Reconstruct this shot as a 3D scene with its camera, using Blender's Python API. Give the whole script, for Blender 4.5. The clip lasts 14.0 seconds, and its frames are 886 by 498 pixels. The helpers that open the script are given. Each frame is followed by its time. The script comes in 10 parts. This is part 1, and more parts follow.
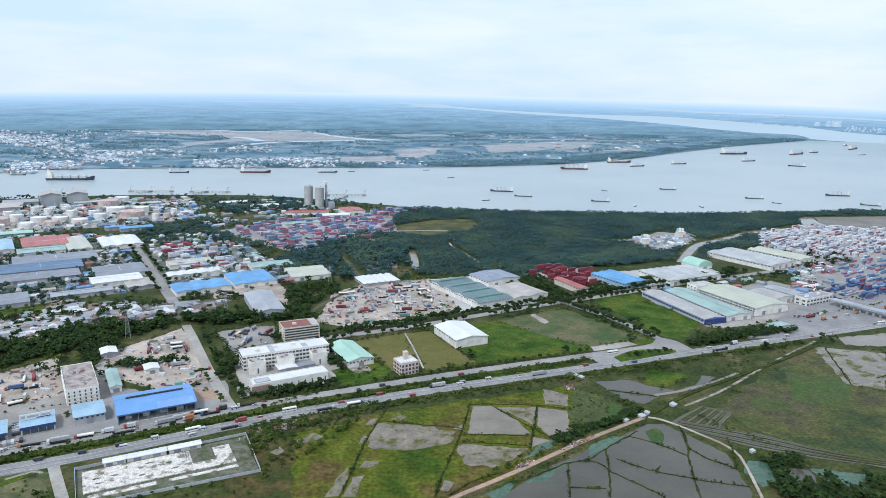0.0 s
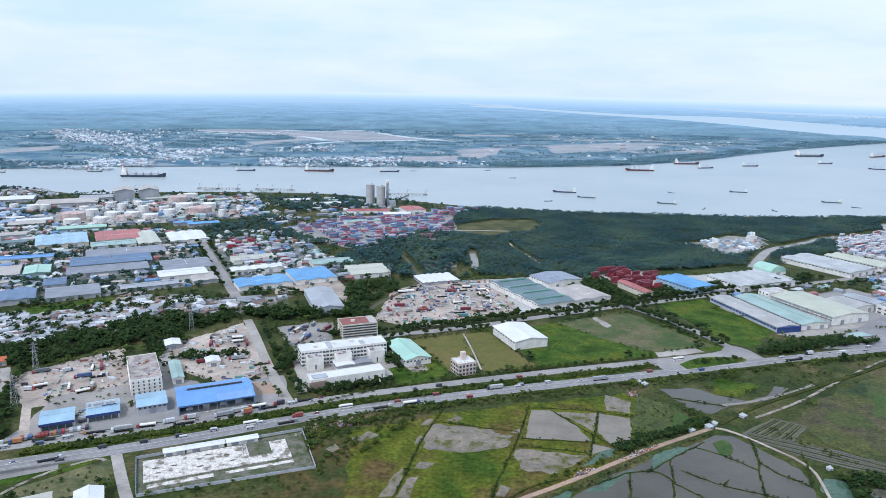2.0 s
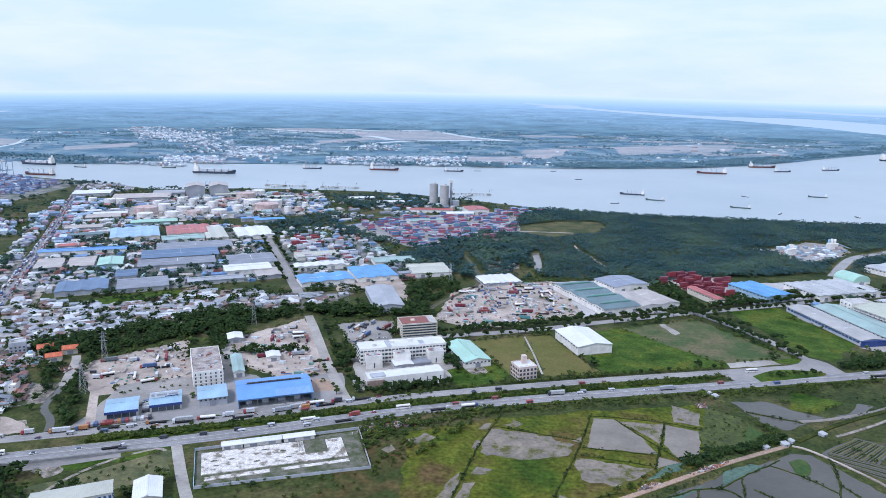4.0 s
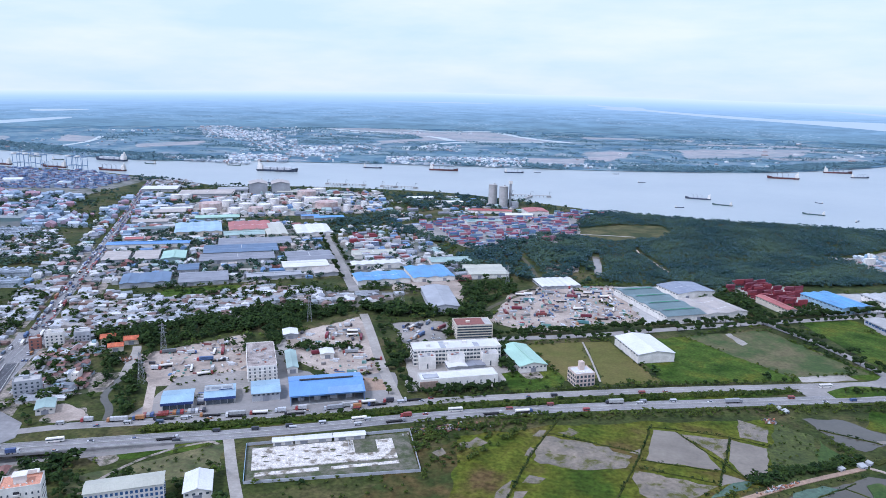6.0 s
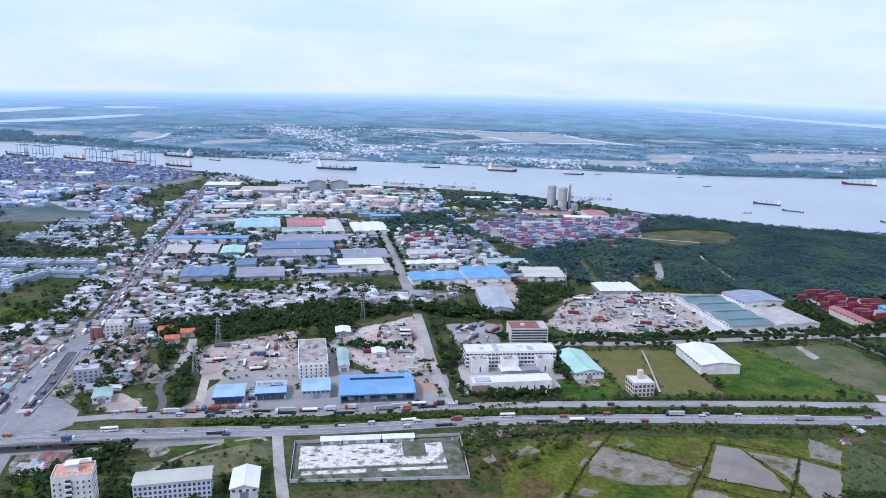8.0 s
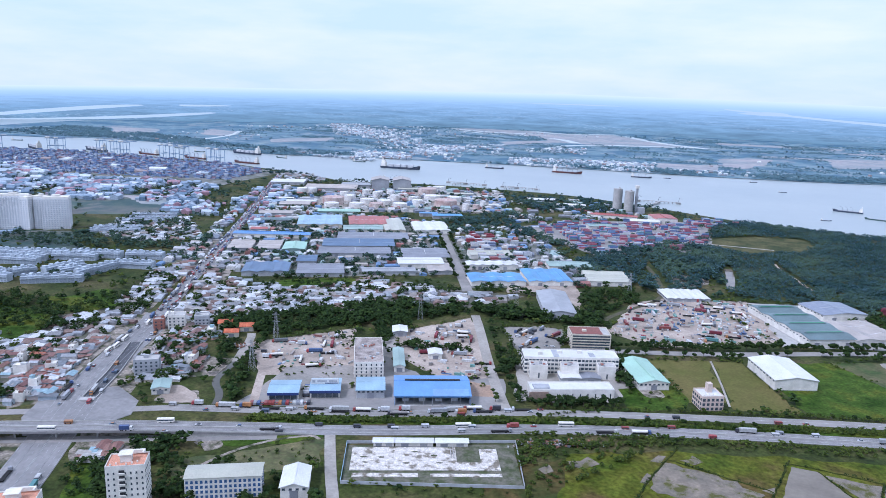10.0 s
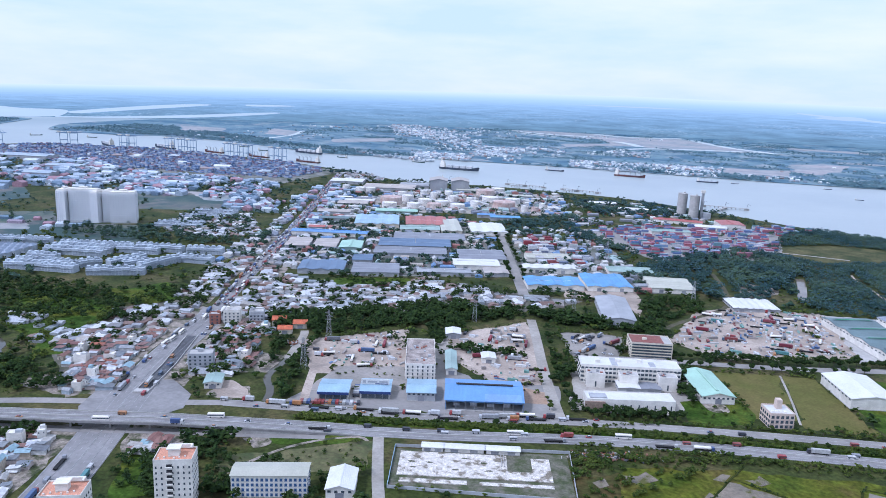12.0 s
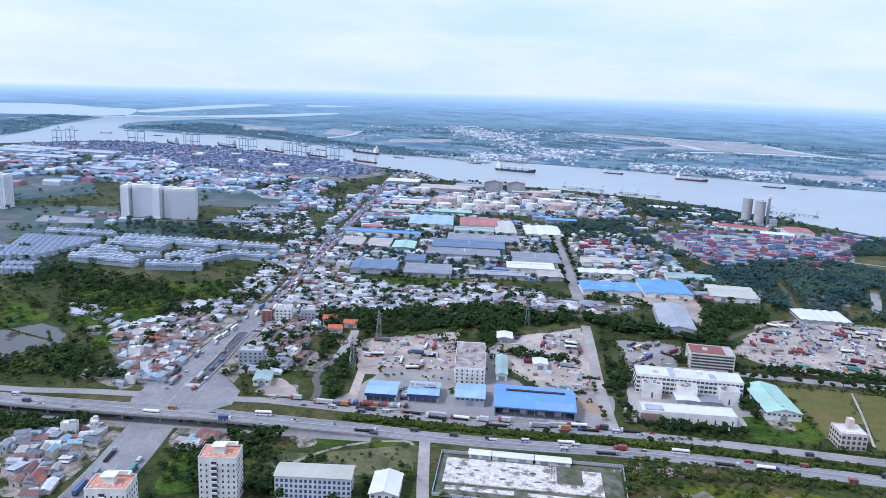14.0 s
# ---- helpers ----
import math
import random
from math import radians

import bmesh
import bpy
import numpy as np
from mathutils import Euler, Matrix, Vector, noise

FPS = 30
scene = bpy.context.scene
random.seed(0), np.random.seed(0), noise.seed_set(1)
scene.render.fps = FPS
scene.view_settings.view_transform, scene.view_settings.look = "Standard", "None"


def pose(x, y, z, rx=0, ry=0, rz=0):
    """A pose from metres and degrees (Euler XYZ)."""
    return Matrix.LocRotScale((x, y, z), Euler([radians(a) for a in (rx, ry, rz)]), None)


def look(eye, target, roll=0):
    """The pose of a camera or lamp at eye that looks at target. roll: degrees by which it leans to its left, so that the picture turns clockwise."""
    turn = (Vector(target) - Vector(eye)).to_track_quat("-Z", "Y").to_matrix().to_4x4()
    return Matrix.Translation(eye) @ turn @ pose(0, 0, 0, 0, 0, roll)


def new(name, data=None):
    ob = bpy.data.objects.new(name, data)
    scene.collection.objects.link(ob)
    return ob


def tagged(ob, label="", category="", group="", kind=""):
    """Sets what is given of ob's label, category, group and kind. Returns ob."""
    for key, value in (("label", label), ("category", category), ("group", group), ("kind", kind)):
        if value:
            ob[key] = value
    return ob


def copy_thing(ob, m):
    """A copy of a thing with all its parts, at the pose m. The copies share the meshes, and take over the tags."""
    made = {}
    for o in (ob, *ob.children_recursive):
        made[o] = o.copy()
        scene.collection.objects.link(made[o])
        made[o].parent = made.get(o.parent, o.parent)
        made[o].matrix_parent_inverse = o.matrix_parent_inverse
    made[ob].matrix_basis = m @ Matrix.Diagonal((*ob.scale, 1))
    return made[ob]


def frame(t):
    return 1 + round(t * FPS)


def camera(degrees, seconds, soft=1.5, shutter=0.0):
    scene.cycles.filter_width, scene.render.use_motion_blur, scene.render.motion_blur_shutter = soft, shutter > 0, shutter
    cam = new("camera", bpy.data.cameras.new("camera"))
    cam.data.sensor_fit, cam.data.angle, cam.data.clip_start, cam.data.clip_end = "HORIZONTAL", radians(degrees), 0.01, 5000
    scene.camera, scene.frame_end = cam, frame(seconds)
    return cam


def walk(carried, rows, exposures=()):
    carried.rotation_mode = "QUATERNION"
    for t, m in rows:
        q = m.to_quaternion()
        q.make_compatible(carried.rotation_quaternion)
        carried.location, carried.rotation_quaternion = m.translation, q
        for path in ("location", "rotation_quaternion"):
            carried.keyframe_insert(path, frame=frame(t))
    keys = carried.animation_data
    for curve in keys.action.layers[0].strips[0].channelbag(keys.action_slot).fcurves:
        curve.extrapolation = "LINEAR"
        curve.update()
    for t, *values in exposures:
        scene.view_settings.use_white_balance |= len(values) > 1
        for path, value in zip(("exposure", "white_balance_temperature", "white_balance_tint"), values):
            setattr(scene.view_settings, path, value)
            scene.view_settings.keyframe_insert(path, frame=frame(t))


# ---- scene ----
cam = camera(63.17, 14.0, soft=0.6)
# seconds, x, y, z, yaw, pitch, lean to the left
ROWS = [
    (0.0, 0.00, 0.00, 260.00, -0.000, -12.432, 0.825),
    (0.5, 0.49, 2.51, 258.65, 0.933, -12.424, 0.778),
    (1.0, 0.30, 4.80, 257.92, 2.042, -12.446, 0.755),
    (1.5, 0.42, 7.33, 257.29, 3.489, -12.453, 0.761),
    (2.0, 0.37, 10.16, 255.93, 4.923, -12.427, 0.766),
    (2.5, 0.31, 12.83, 255.00, 6.319, -12.424, 0.811),
    (3.0, 0.15, 16.00, 254.14, 7.712, -12.433, 0.823),
    (5.5, -1.14, 32.00, 249.18, 13.414, -12.416, 1.143),
    (6.0, -1.24, 34.89, 248.17, 14.785, -12.399, 1.183),
    (6.5, -1.69, 38.61, 247.31, 15.980, -12.425, 1.246),
    (7.0, -2.17, 41.73, 246.74, 17.081, -12.441, 1.300),
    (7.5, -2.40, 44.59, 245.68, 18.184, -12.430, 1.362),
    (8.0, -3.49, 48.20, 244.69, 19.420, -12.440, 1.529),
    (10.5, -7.76, 66.10, 239.29, 25.678, -12.465, 1.926),
    (11.0, -8.70, 69.68, 238.15, 26.861, -12.444, 1.991),
    (11.5, -9.84, 72.91, 237.34, 28.019, -12.466, 2.058),
    (12.0, -11.05, 75.91, 236.37, 29.177, -12.475, 2.172),
    (12.5, -11.88, 78.67, 235.76, 30.348, -12.472, 2.223),
    (13.0, -12.94, 82.24, 234.81, 31.504, -12.479, 2.287),
    (13.5, -14.21, 85.12, 234.19, 32.587, -12.481, 2.320),
    (14.0, -15.19, 87.56, 233.81, 33.662, -12.524, 2.387),
]
walk(cam, [(t, pose(x, y, z, 90 + pitch, 0, yaw) @ pose(0, 0, 0, 0, 0, lean)) for t, x, y, z, yaw, pitch, lean in ROWS], [(0.0, 0.0, 5540.0, 11.5), (3.0, 0.0, 5270.0, 17.0), (6.0, 0.0, 5150.0, 22.0), (14.0, 0.0, 5110.0, 22.0)])

# ---- world, sun, exposure ----
SUN_ELEVATION, SUN_AZIMUTH = 52.0, 215.0
world = bpy.data.worlds.new("sky")
scene.world = world
world.use_nodes = True
wt = world.node_tree
wt.nodes.clear()


def wnode(kind, **inputs):
    n = wt.nodes.new(kind)
    for k, v in inputs.items():
        n.inputs[k.replace("_", " ")].default_value = v
    return n


sky = wt.nodes.new("ShaderNodeTexSky")
sky.sky_type = "NISHITA"
sky.sun_disc = False
sky.sun_elevation = radians(SUN_ELEVATION)
sky.sun_rotation = radians(SUN_AZIMUTH)
sky.air_density, sky.dust_density = 1.0, 2.0
sky_dim = wnode("ShaderNodeVectorMath")
sky_dim.operation = "SCALE"
sky_dim.inputs["Scale"].default_value = 0.13
wt.links.new(sky.outputs[0], sky_dim.inputs[0])
co = wt.nodes.new("ShaderNodeTexCoord")
stretch = wt.nodes.new("ShaderNodeMapping")
stretch.inputs["Scale"].default_value = (2.2, 2.2, 11.0)
wt.links.new(co.outputs["Generated"], stretch.inputs["Vector"])
clouds = wnode("ShaderNodeTexNoise", Scale=1.6, Detail=6.0, Roughness=0.55)
wt.links.new(stretch.outputs[0], clouds.inputs["Vector"])
ramp = wt.nodes.new("ShaderNodeValToRGB")
ramp.color_ramp.elements[0].position, ramp.color_ramp.elements[0].color = 0.36, (0.76, 0.885, 0.965, 1)
ramp.color_ramp.elements[1].position, ramp.color_ramp.elements[1].color = 0.66, (0.99, 1.0, 0.995, 1)
wt.links.new(clouds.outputs[0], ramp.inputs[0])
veil = wt.nodes.new("ShaderNodeMix")
veil.data_type = "RGBA"
veil.inputs[0].default_value = 0.9
wt.links.new(sky_dim.outputs[0], veil.inputs[6])
wt.links.new(ramp.outputs[0], veil.inputs[7])
bg = wnode("ShaderNodeBackground", Strength=1.0)
wt.links.new(veil.outputs[2], bg.inputs["Color"])
wout = wt.nodes.new("ShaderNodeOutputWorld")
wt.links.new(bg.outputs[0], wout.inputs[0])

sun = new("sun", bpy.data.lights.new("sun", "SUN"))
sun.data.energy = 2.5
sun.data.angle = radians(6)
sun.data.color = (1.0, 0.955, 0.89)
az = radians(SUN_AZIMUTH)
el = radians(SUN_ELEVATION)
sun.matrix_world = look((0, 0, 0), (-math.sin(az) * math.cos(el), -math.cos(az) * math.cos(el), -math.sin(el)))
scene.view_settings.exposure = 0.0

# ---- materials ----
def mat(name, c1, c2=None, scale=0.2, rough=0.8, metal=0.0, fine=None, bump=0.0, spec=0.3, detail=4.0, ramp_at=(0.35, 0.65), vary=0.0, island=False, coords="Object", haze_sheen=0.0, third=None, grain=0.2):
    """A surface: two colours mixed by a broad noise, with a finer grain; vary shifts the brightness from piece to piece."""
    m = bpy.data.materials.new(name)
    m.use_nodes = True
    nt = m.node_tree
    b = nt.nodes["Principled BSDF"]
    b.inputs["Roughness"].default_value = rough
    b.inputs["Metallic"].default_value = metal
    b.inputs["Specular IOR Level"].default_value = spec
    # A blue-tinted sheen imitates haze where surfaces are seen at a grazing angle.
    if haze_sheen:
        b.inputs["Sheen Weight"].default_value = haze_sheen
        b.inputs["Sheen Roughness"].default_value = 0.5
        b.inputs["Sheen Tint"].default_value = (0.35, 0.62, 1.0, 1)
    c2 = c2 or tuple(k * 0.75 for k in c1)
    tc = nt.nodes.new("ShaderNodeTexCoord")
    n1 = nt.nodes.new("ShaderNodeTexNoise")
    n1.inputs["Scale"].default_value = scale
    n1.inputs["Detail"].default_value = detail
    n1.inputs["Roughness"].default_value = 0.6
    nt.links.new(tc.outputs[coords], n1.inputs["Vector"])
    r = nt.nodes.new("ShaderNodeValToRGB")
    r.color_ramp.elements[0].position, r.color_ramp.elements[0].color = ramp_at[0], (*c1, 1)
    r.color_ramp.elements[1].position, r.color_ramp.elements[1].color = ramp_at[1], (*c2, 1)
    if third:
        e = r.color_ramp.elements.new((ramp_at[0] + ramp_at[1]) / 2)
        e.color = (*third, 1)
    nt.links.new(n1.outputs[0], r.inputs[0])
    n2 = nt.nodes.new("ShaderNodeTexNoise")
    n2.inputs["Scale"].default_value = fine or scale * 9
    n2.inputs["Detail"].default_value = 3
    nt.links.new(tc.outputs[coords], n2.inputs["Vector"])
    mr = nt.nodes.new("ShaderNodeMapRange")
    mr.inputs[1].default_value, mr.inputs[2].default_value = 0.3, 0.7
    mr.inputs[3].default_value, mr.inputs[4].default_value = 1 - grain, 1 + grain * 0.9
    nt.links.new(n2.outputs[0], mr.inputs[0])
    n3 = nt.nodes.new("ShaderNodeTexNoise")
    n3.inputs["Scale"].default_value = (scale * (fine or scale * 9)) ** 0.5
    n3.inputs["Detail"].default_value, n3.inputs["Roughness"].default_value = 6, 0.65
    nt.links.new(tc.outputs[coords], n3.inputs["Vector"])
    mid = nt.nodes.new("ShaderNodeMapRange")
    mid.inputs[1].default_value, mid.inputs[2].default_value = 0.34, 0.66
    mid.inputs[3].default_value, mid.inputs[4].default_value = 1 - grain * 0.8, 1 + grain * 0.7
    nt.links.new(n3.outputs[0], mid.inputs[0])
    both = nt.nodes.new("ShaderNodeMath")
    both.operation = "MULTIPLY"
    nt.links.new(mr.outputs[0], both.inputs[0])
    nt.links.new(mid.outputs[0], both.inputs[1])
    hsv = nt.nodes.new("ShaderNodeHueSaturation")
    nt.links.new(r.outputs[0], hsv.inputs["Color"])
    value = both.outputs[0]
    if vary:
        src = nt.nodes.new("ShaderNodeNewGeometry").outputs["Random Per Island"] if island else nt.nodes.new("ShaderNodeObjectInfo").outputs["Random"]
        vr = nt.nodes.new("ShaderNodeMapRange")
        vr.inputs[3].default_value, vr.inputs[4].default_value = 1 - vary, 1 + vary
        nt.links.new(src, vr.inputs[0])
        mul = nt.nodes.new("ShaderNodeMath")
        mul.operation = "MULTIPLY"
        nt.links.new(vr.outputs[0], mul.inputs[0])
        nt.links.new(both.outputs[0], mul.inputs[1])
        value = mul.outputs[0]
    nt.links.new(value, hsv.inputs["Value"])
    nt.links.new(hsv.outputs[0], b.inputs["Base Color"])
    if bump:
        bp = nt.nodes.new("ShaderNodeBump")
        bp.inputs["Strength"].default_value = 0.6
        bp.inputs["Distance"].default_value = bump
        nt.links.new(n2.outputs[0], bp.inputs["Height"])
        nt.links.new(bp.outputs[0], b.inputs["Normal"])
    return m


def picked(name, colours, rough=0.6, metal=0.0, island=True, grain=0.6, spec=0.4):
    """A paint that takes one of several colours from piece to piece, with a weathered grain."""
    m = bpy.data.materials.new(name)
    m.use_nodes = True
    nt = m.node_tree
    b = nt.nodes["Principled BSDF"]
    b.inputs["Roughness"].default_value = rough
    b.inputs["Metallic"].default_value = metal
    b.inputs["Specular IOR Level"].default_value = spec
    src = nt.nodes.new("ShaderNodeNewGeometry").outputs["Random Per Island"] if island else nt.nodes.new("ShaderNodeObjectInfo").outputs["Random"]
    r = nt.nodes.new("ShaderNodeValToRGB")
    r.color_ramp.interpolation = "CONSTANT"
    el_ = r.color_ramp.elements
    el_[0].position, el_[0].color = 0, (*colours[0], 1)
    el_[1].position, el_[1].color = 1 / len(colours), (*colours[1], 1)
    for k, c in enumerate(colours[2:], 2):
        e = el_.new(k / len(colours))
        e.color = (*c, 1)
    nt.links.new(src, r.inputs[0])
    tc = nt.nodes.new("ShaderNodeTexCoord")
    n = nt.nodes.new("ShaderNodeTexNoise")
    n.inputs["Scale"].default_value, n.inputs["Detail"].default_value = grain, 5
    nt.links.new(tc.outputs["Object"], n.inputs["Vector"])
    mr = nt.nodes.new("ShaderNodeMapRange")
    mr.inputs[1].default_value, mr.inputs[2].default_value, mr.inputs[3].default_value, mr.inputs[4].default_value = 0.3, 0.7, 0.7, 1.12
    nt.links.new(n.outputs[0], mr.inputs[0])
    hsv = nt.nodes.new("ShaderNodeHueSaturation")
    nt.links.new(r.outputs[0], hsv.inputs["Color"])
    nt.links.new(mr.outputs[0], hsv.inputs["Value"])
    nt.links.new(hsv.outputs[0], b.inputs["Base Color"])
    return m


def sheet_metal(name, c1, pitch=1.0, rough=0.45, stain=0.25):
    """Ribbed roofing sheet: ribs across the width, rust and dust in long streaks."""
    m = mat(name, c1, tuple(k * (1 - stain) for k in c1), scale=0.05, rough=rough, fine=0.9, spec=0.5, vary=0.05, grain=0.07)
    nt = m.node_tree
    tc = nt.nodes.new("ShaderNodeTexCoord")
    w = nt.nodes.new("ShaderNodeTexWave")
    w.bands_direction = "X"
    w.inputs["Scale"].default_value = 0.314 / pitch
    nt.links.new(tc.outputs["Object"], w.inputs["Vector"])
    bp = nt.nodes.new("ShaderNodeBump")
    bp.inputs["Distance"].default_value = 0.06
    nt.links.new(w.outputs[0], bp.inputs["Height"])
    nt.links.new(bp.outputs[0], nt.nodes["Principled BSDF"].inputs["Normal"])
    return m


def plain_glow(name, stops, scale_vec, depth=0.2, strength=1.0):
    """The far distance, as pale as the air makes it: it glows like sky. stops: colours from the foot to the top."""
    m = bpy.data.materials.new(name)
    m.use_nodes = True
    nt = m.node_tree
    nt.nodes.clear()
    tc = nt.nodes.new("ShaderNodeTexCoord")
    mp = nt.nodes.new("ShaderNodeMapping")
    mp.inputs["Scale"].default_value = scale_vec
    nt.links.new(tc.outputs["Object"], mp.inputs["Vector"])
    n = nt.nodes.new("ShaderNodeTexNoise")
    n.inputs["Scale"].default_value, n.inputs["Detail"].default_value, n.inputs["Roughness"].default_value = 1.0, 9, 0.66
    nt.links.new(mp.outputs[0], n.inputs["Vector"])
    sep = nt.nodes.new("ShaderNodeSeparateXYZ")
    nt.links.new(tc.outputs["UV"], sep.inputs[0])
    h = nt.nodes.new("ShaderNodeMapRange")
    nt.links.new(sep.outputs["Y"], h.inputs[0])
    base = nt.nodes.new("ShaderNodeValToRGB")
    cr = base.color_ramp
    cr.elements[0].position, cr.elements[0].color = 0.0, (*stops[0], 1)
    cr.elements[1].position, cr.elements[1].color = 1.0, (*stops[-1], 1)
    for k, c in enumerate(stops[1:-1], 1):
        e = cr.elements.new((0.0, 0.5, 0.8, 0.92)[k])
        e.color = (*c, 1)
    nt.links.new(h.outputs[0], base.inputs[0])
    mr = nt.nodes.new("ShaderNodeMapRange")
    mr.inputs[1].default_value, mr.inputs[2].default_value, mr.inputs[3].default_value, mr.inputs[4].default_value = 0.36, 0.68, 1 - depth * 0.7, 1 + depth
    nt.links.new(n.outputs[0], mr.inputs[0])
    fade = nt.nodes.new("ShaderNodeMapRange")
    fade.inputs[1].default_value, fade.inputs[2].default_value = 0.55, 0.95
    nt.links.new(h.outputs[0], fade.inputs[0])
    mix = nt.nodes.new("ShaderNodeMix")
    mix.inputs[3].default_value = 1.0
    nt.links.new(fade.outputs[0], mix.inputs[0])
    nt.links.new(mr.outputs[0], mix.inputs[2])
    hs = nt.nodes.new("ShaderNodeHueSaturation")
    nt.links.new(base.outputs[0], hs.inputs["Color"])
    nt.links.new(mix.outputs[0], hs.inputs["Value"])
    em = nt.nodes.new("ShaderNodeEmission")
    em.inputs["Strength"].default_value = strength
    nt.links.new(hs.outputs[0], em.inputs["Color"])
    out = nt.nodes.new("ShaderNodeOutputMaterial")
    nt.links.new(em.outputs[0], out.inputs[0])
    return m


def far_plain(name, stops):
    """The glowing plain beyond the river: air haze is painted in, palest at the horizon; patched with woods, fields and
    white towns.
    """
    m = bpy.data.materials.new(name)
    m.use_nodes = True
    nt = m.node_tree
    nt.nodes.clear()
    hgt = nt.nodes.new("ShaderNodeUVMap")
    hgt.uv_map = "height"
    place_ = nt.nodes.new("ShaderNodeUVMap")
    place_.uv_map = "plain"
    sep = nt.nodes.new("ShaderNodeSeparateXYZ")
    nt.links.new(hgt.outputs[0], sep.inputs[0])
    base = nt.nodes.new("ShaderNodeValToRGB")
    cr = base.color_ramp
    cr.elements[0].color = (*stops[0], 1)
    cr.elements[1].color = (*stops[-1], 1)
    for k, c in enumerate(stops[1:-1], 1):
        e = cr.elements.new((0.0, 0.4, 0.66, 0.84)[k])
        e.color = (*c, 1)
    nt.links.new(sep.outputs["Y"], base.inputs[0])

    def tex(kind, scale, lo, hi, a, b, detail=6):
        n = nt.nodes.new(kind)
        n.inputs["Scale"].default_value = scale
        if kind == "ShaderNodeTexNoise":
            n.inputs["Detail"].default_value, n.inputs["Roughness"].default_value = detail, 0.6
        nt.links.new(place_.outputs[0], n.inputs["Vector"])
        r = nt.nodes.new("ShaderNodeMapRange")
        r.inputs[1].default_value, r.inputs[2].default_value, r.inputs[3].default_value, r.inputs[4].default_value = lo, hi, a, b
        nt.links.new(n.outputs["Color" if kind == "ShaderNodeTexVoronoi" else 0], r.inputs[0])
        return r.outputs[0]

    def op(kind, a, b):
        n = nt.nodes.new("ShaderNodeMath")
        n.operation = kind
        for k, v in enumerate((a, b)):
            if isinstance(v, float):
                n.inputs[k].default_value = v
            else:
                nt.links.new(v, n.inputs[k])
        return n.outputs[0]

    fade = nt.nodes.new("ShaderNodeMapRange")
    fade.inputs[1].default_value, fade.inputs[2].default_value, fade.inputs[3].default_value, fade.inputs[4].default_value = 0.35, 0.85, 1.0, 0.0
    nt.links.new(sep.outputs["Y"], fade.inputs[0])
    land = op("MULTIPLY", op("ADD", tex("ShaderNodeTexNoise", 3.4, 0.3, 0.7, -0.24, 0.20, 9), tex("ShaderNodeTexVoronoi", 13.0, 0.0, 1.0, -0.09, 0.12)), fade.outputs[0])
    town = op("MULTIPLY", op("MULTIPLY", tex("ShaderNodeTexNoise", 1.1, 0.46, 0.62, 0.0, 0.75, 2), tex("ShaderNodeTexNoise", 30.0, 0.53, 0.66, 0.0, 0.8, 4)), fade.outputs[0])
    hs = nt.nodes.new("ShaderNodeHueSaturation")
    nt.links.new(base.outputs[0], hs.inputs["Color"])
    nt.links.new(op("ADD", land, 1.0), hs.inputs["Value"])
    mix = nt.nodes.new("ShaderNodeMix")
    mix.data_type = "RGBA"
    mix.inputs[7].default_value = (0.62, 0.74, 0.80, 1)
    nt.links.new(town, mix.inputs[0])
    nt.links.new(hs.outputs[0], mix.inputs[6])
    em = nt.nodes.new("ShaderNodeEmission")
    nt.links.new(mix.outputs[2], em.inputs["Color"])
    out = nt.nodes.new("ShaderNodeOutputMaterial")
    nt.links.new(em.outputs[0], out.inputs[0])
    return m


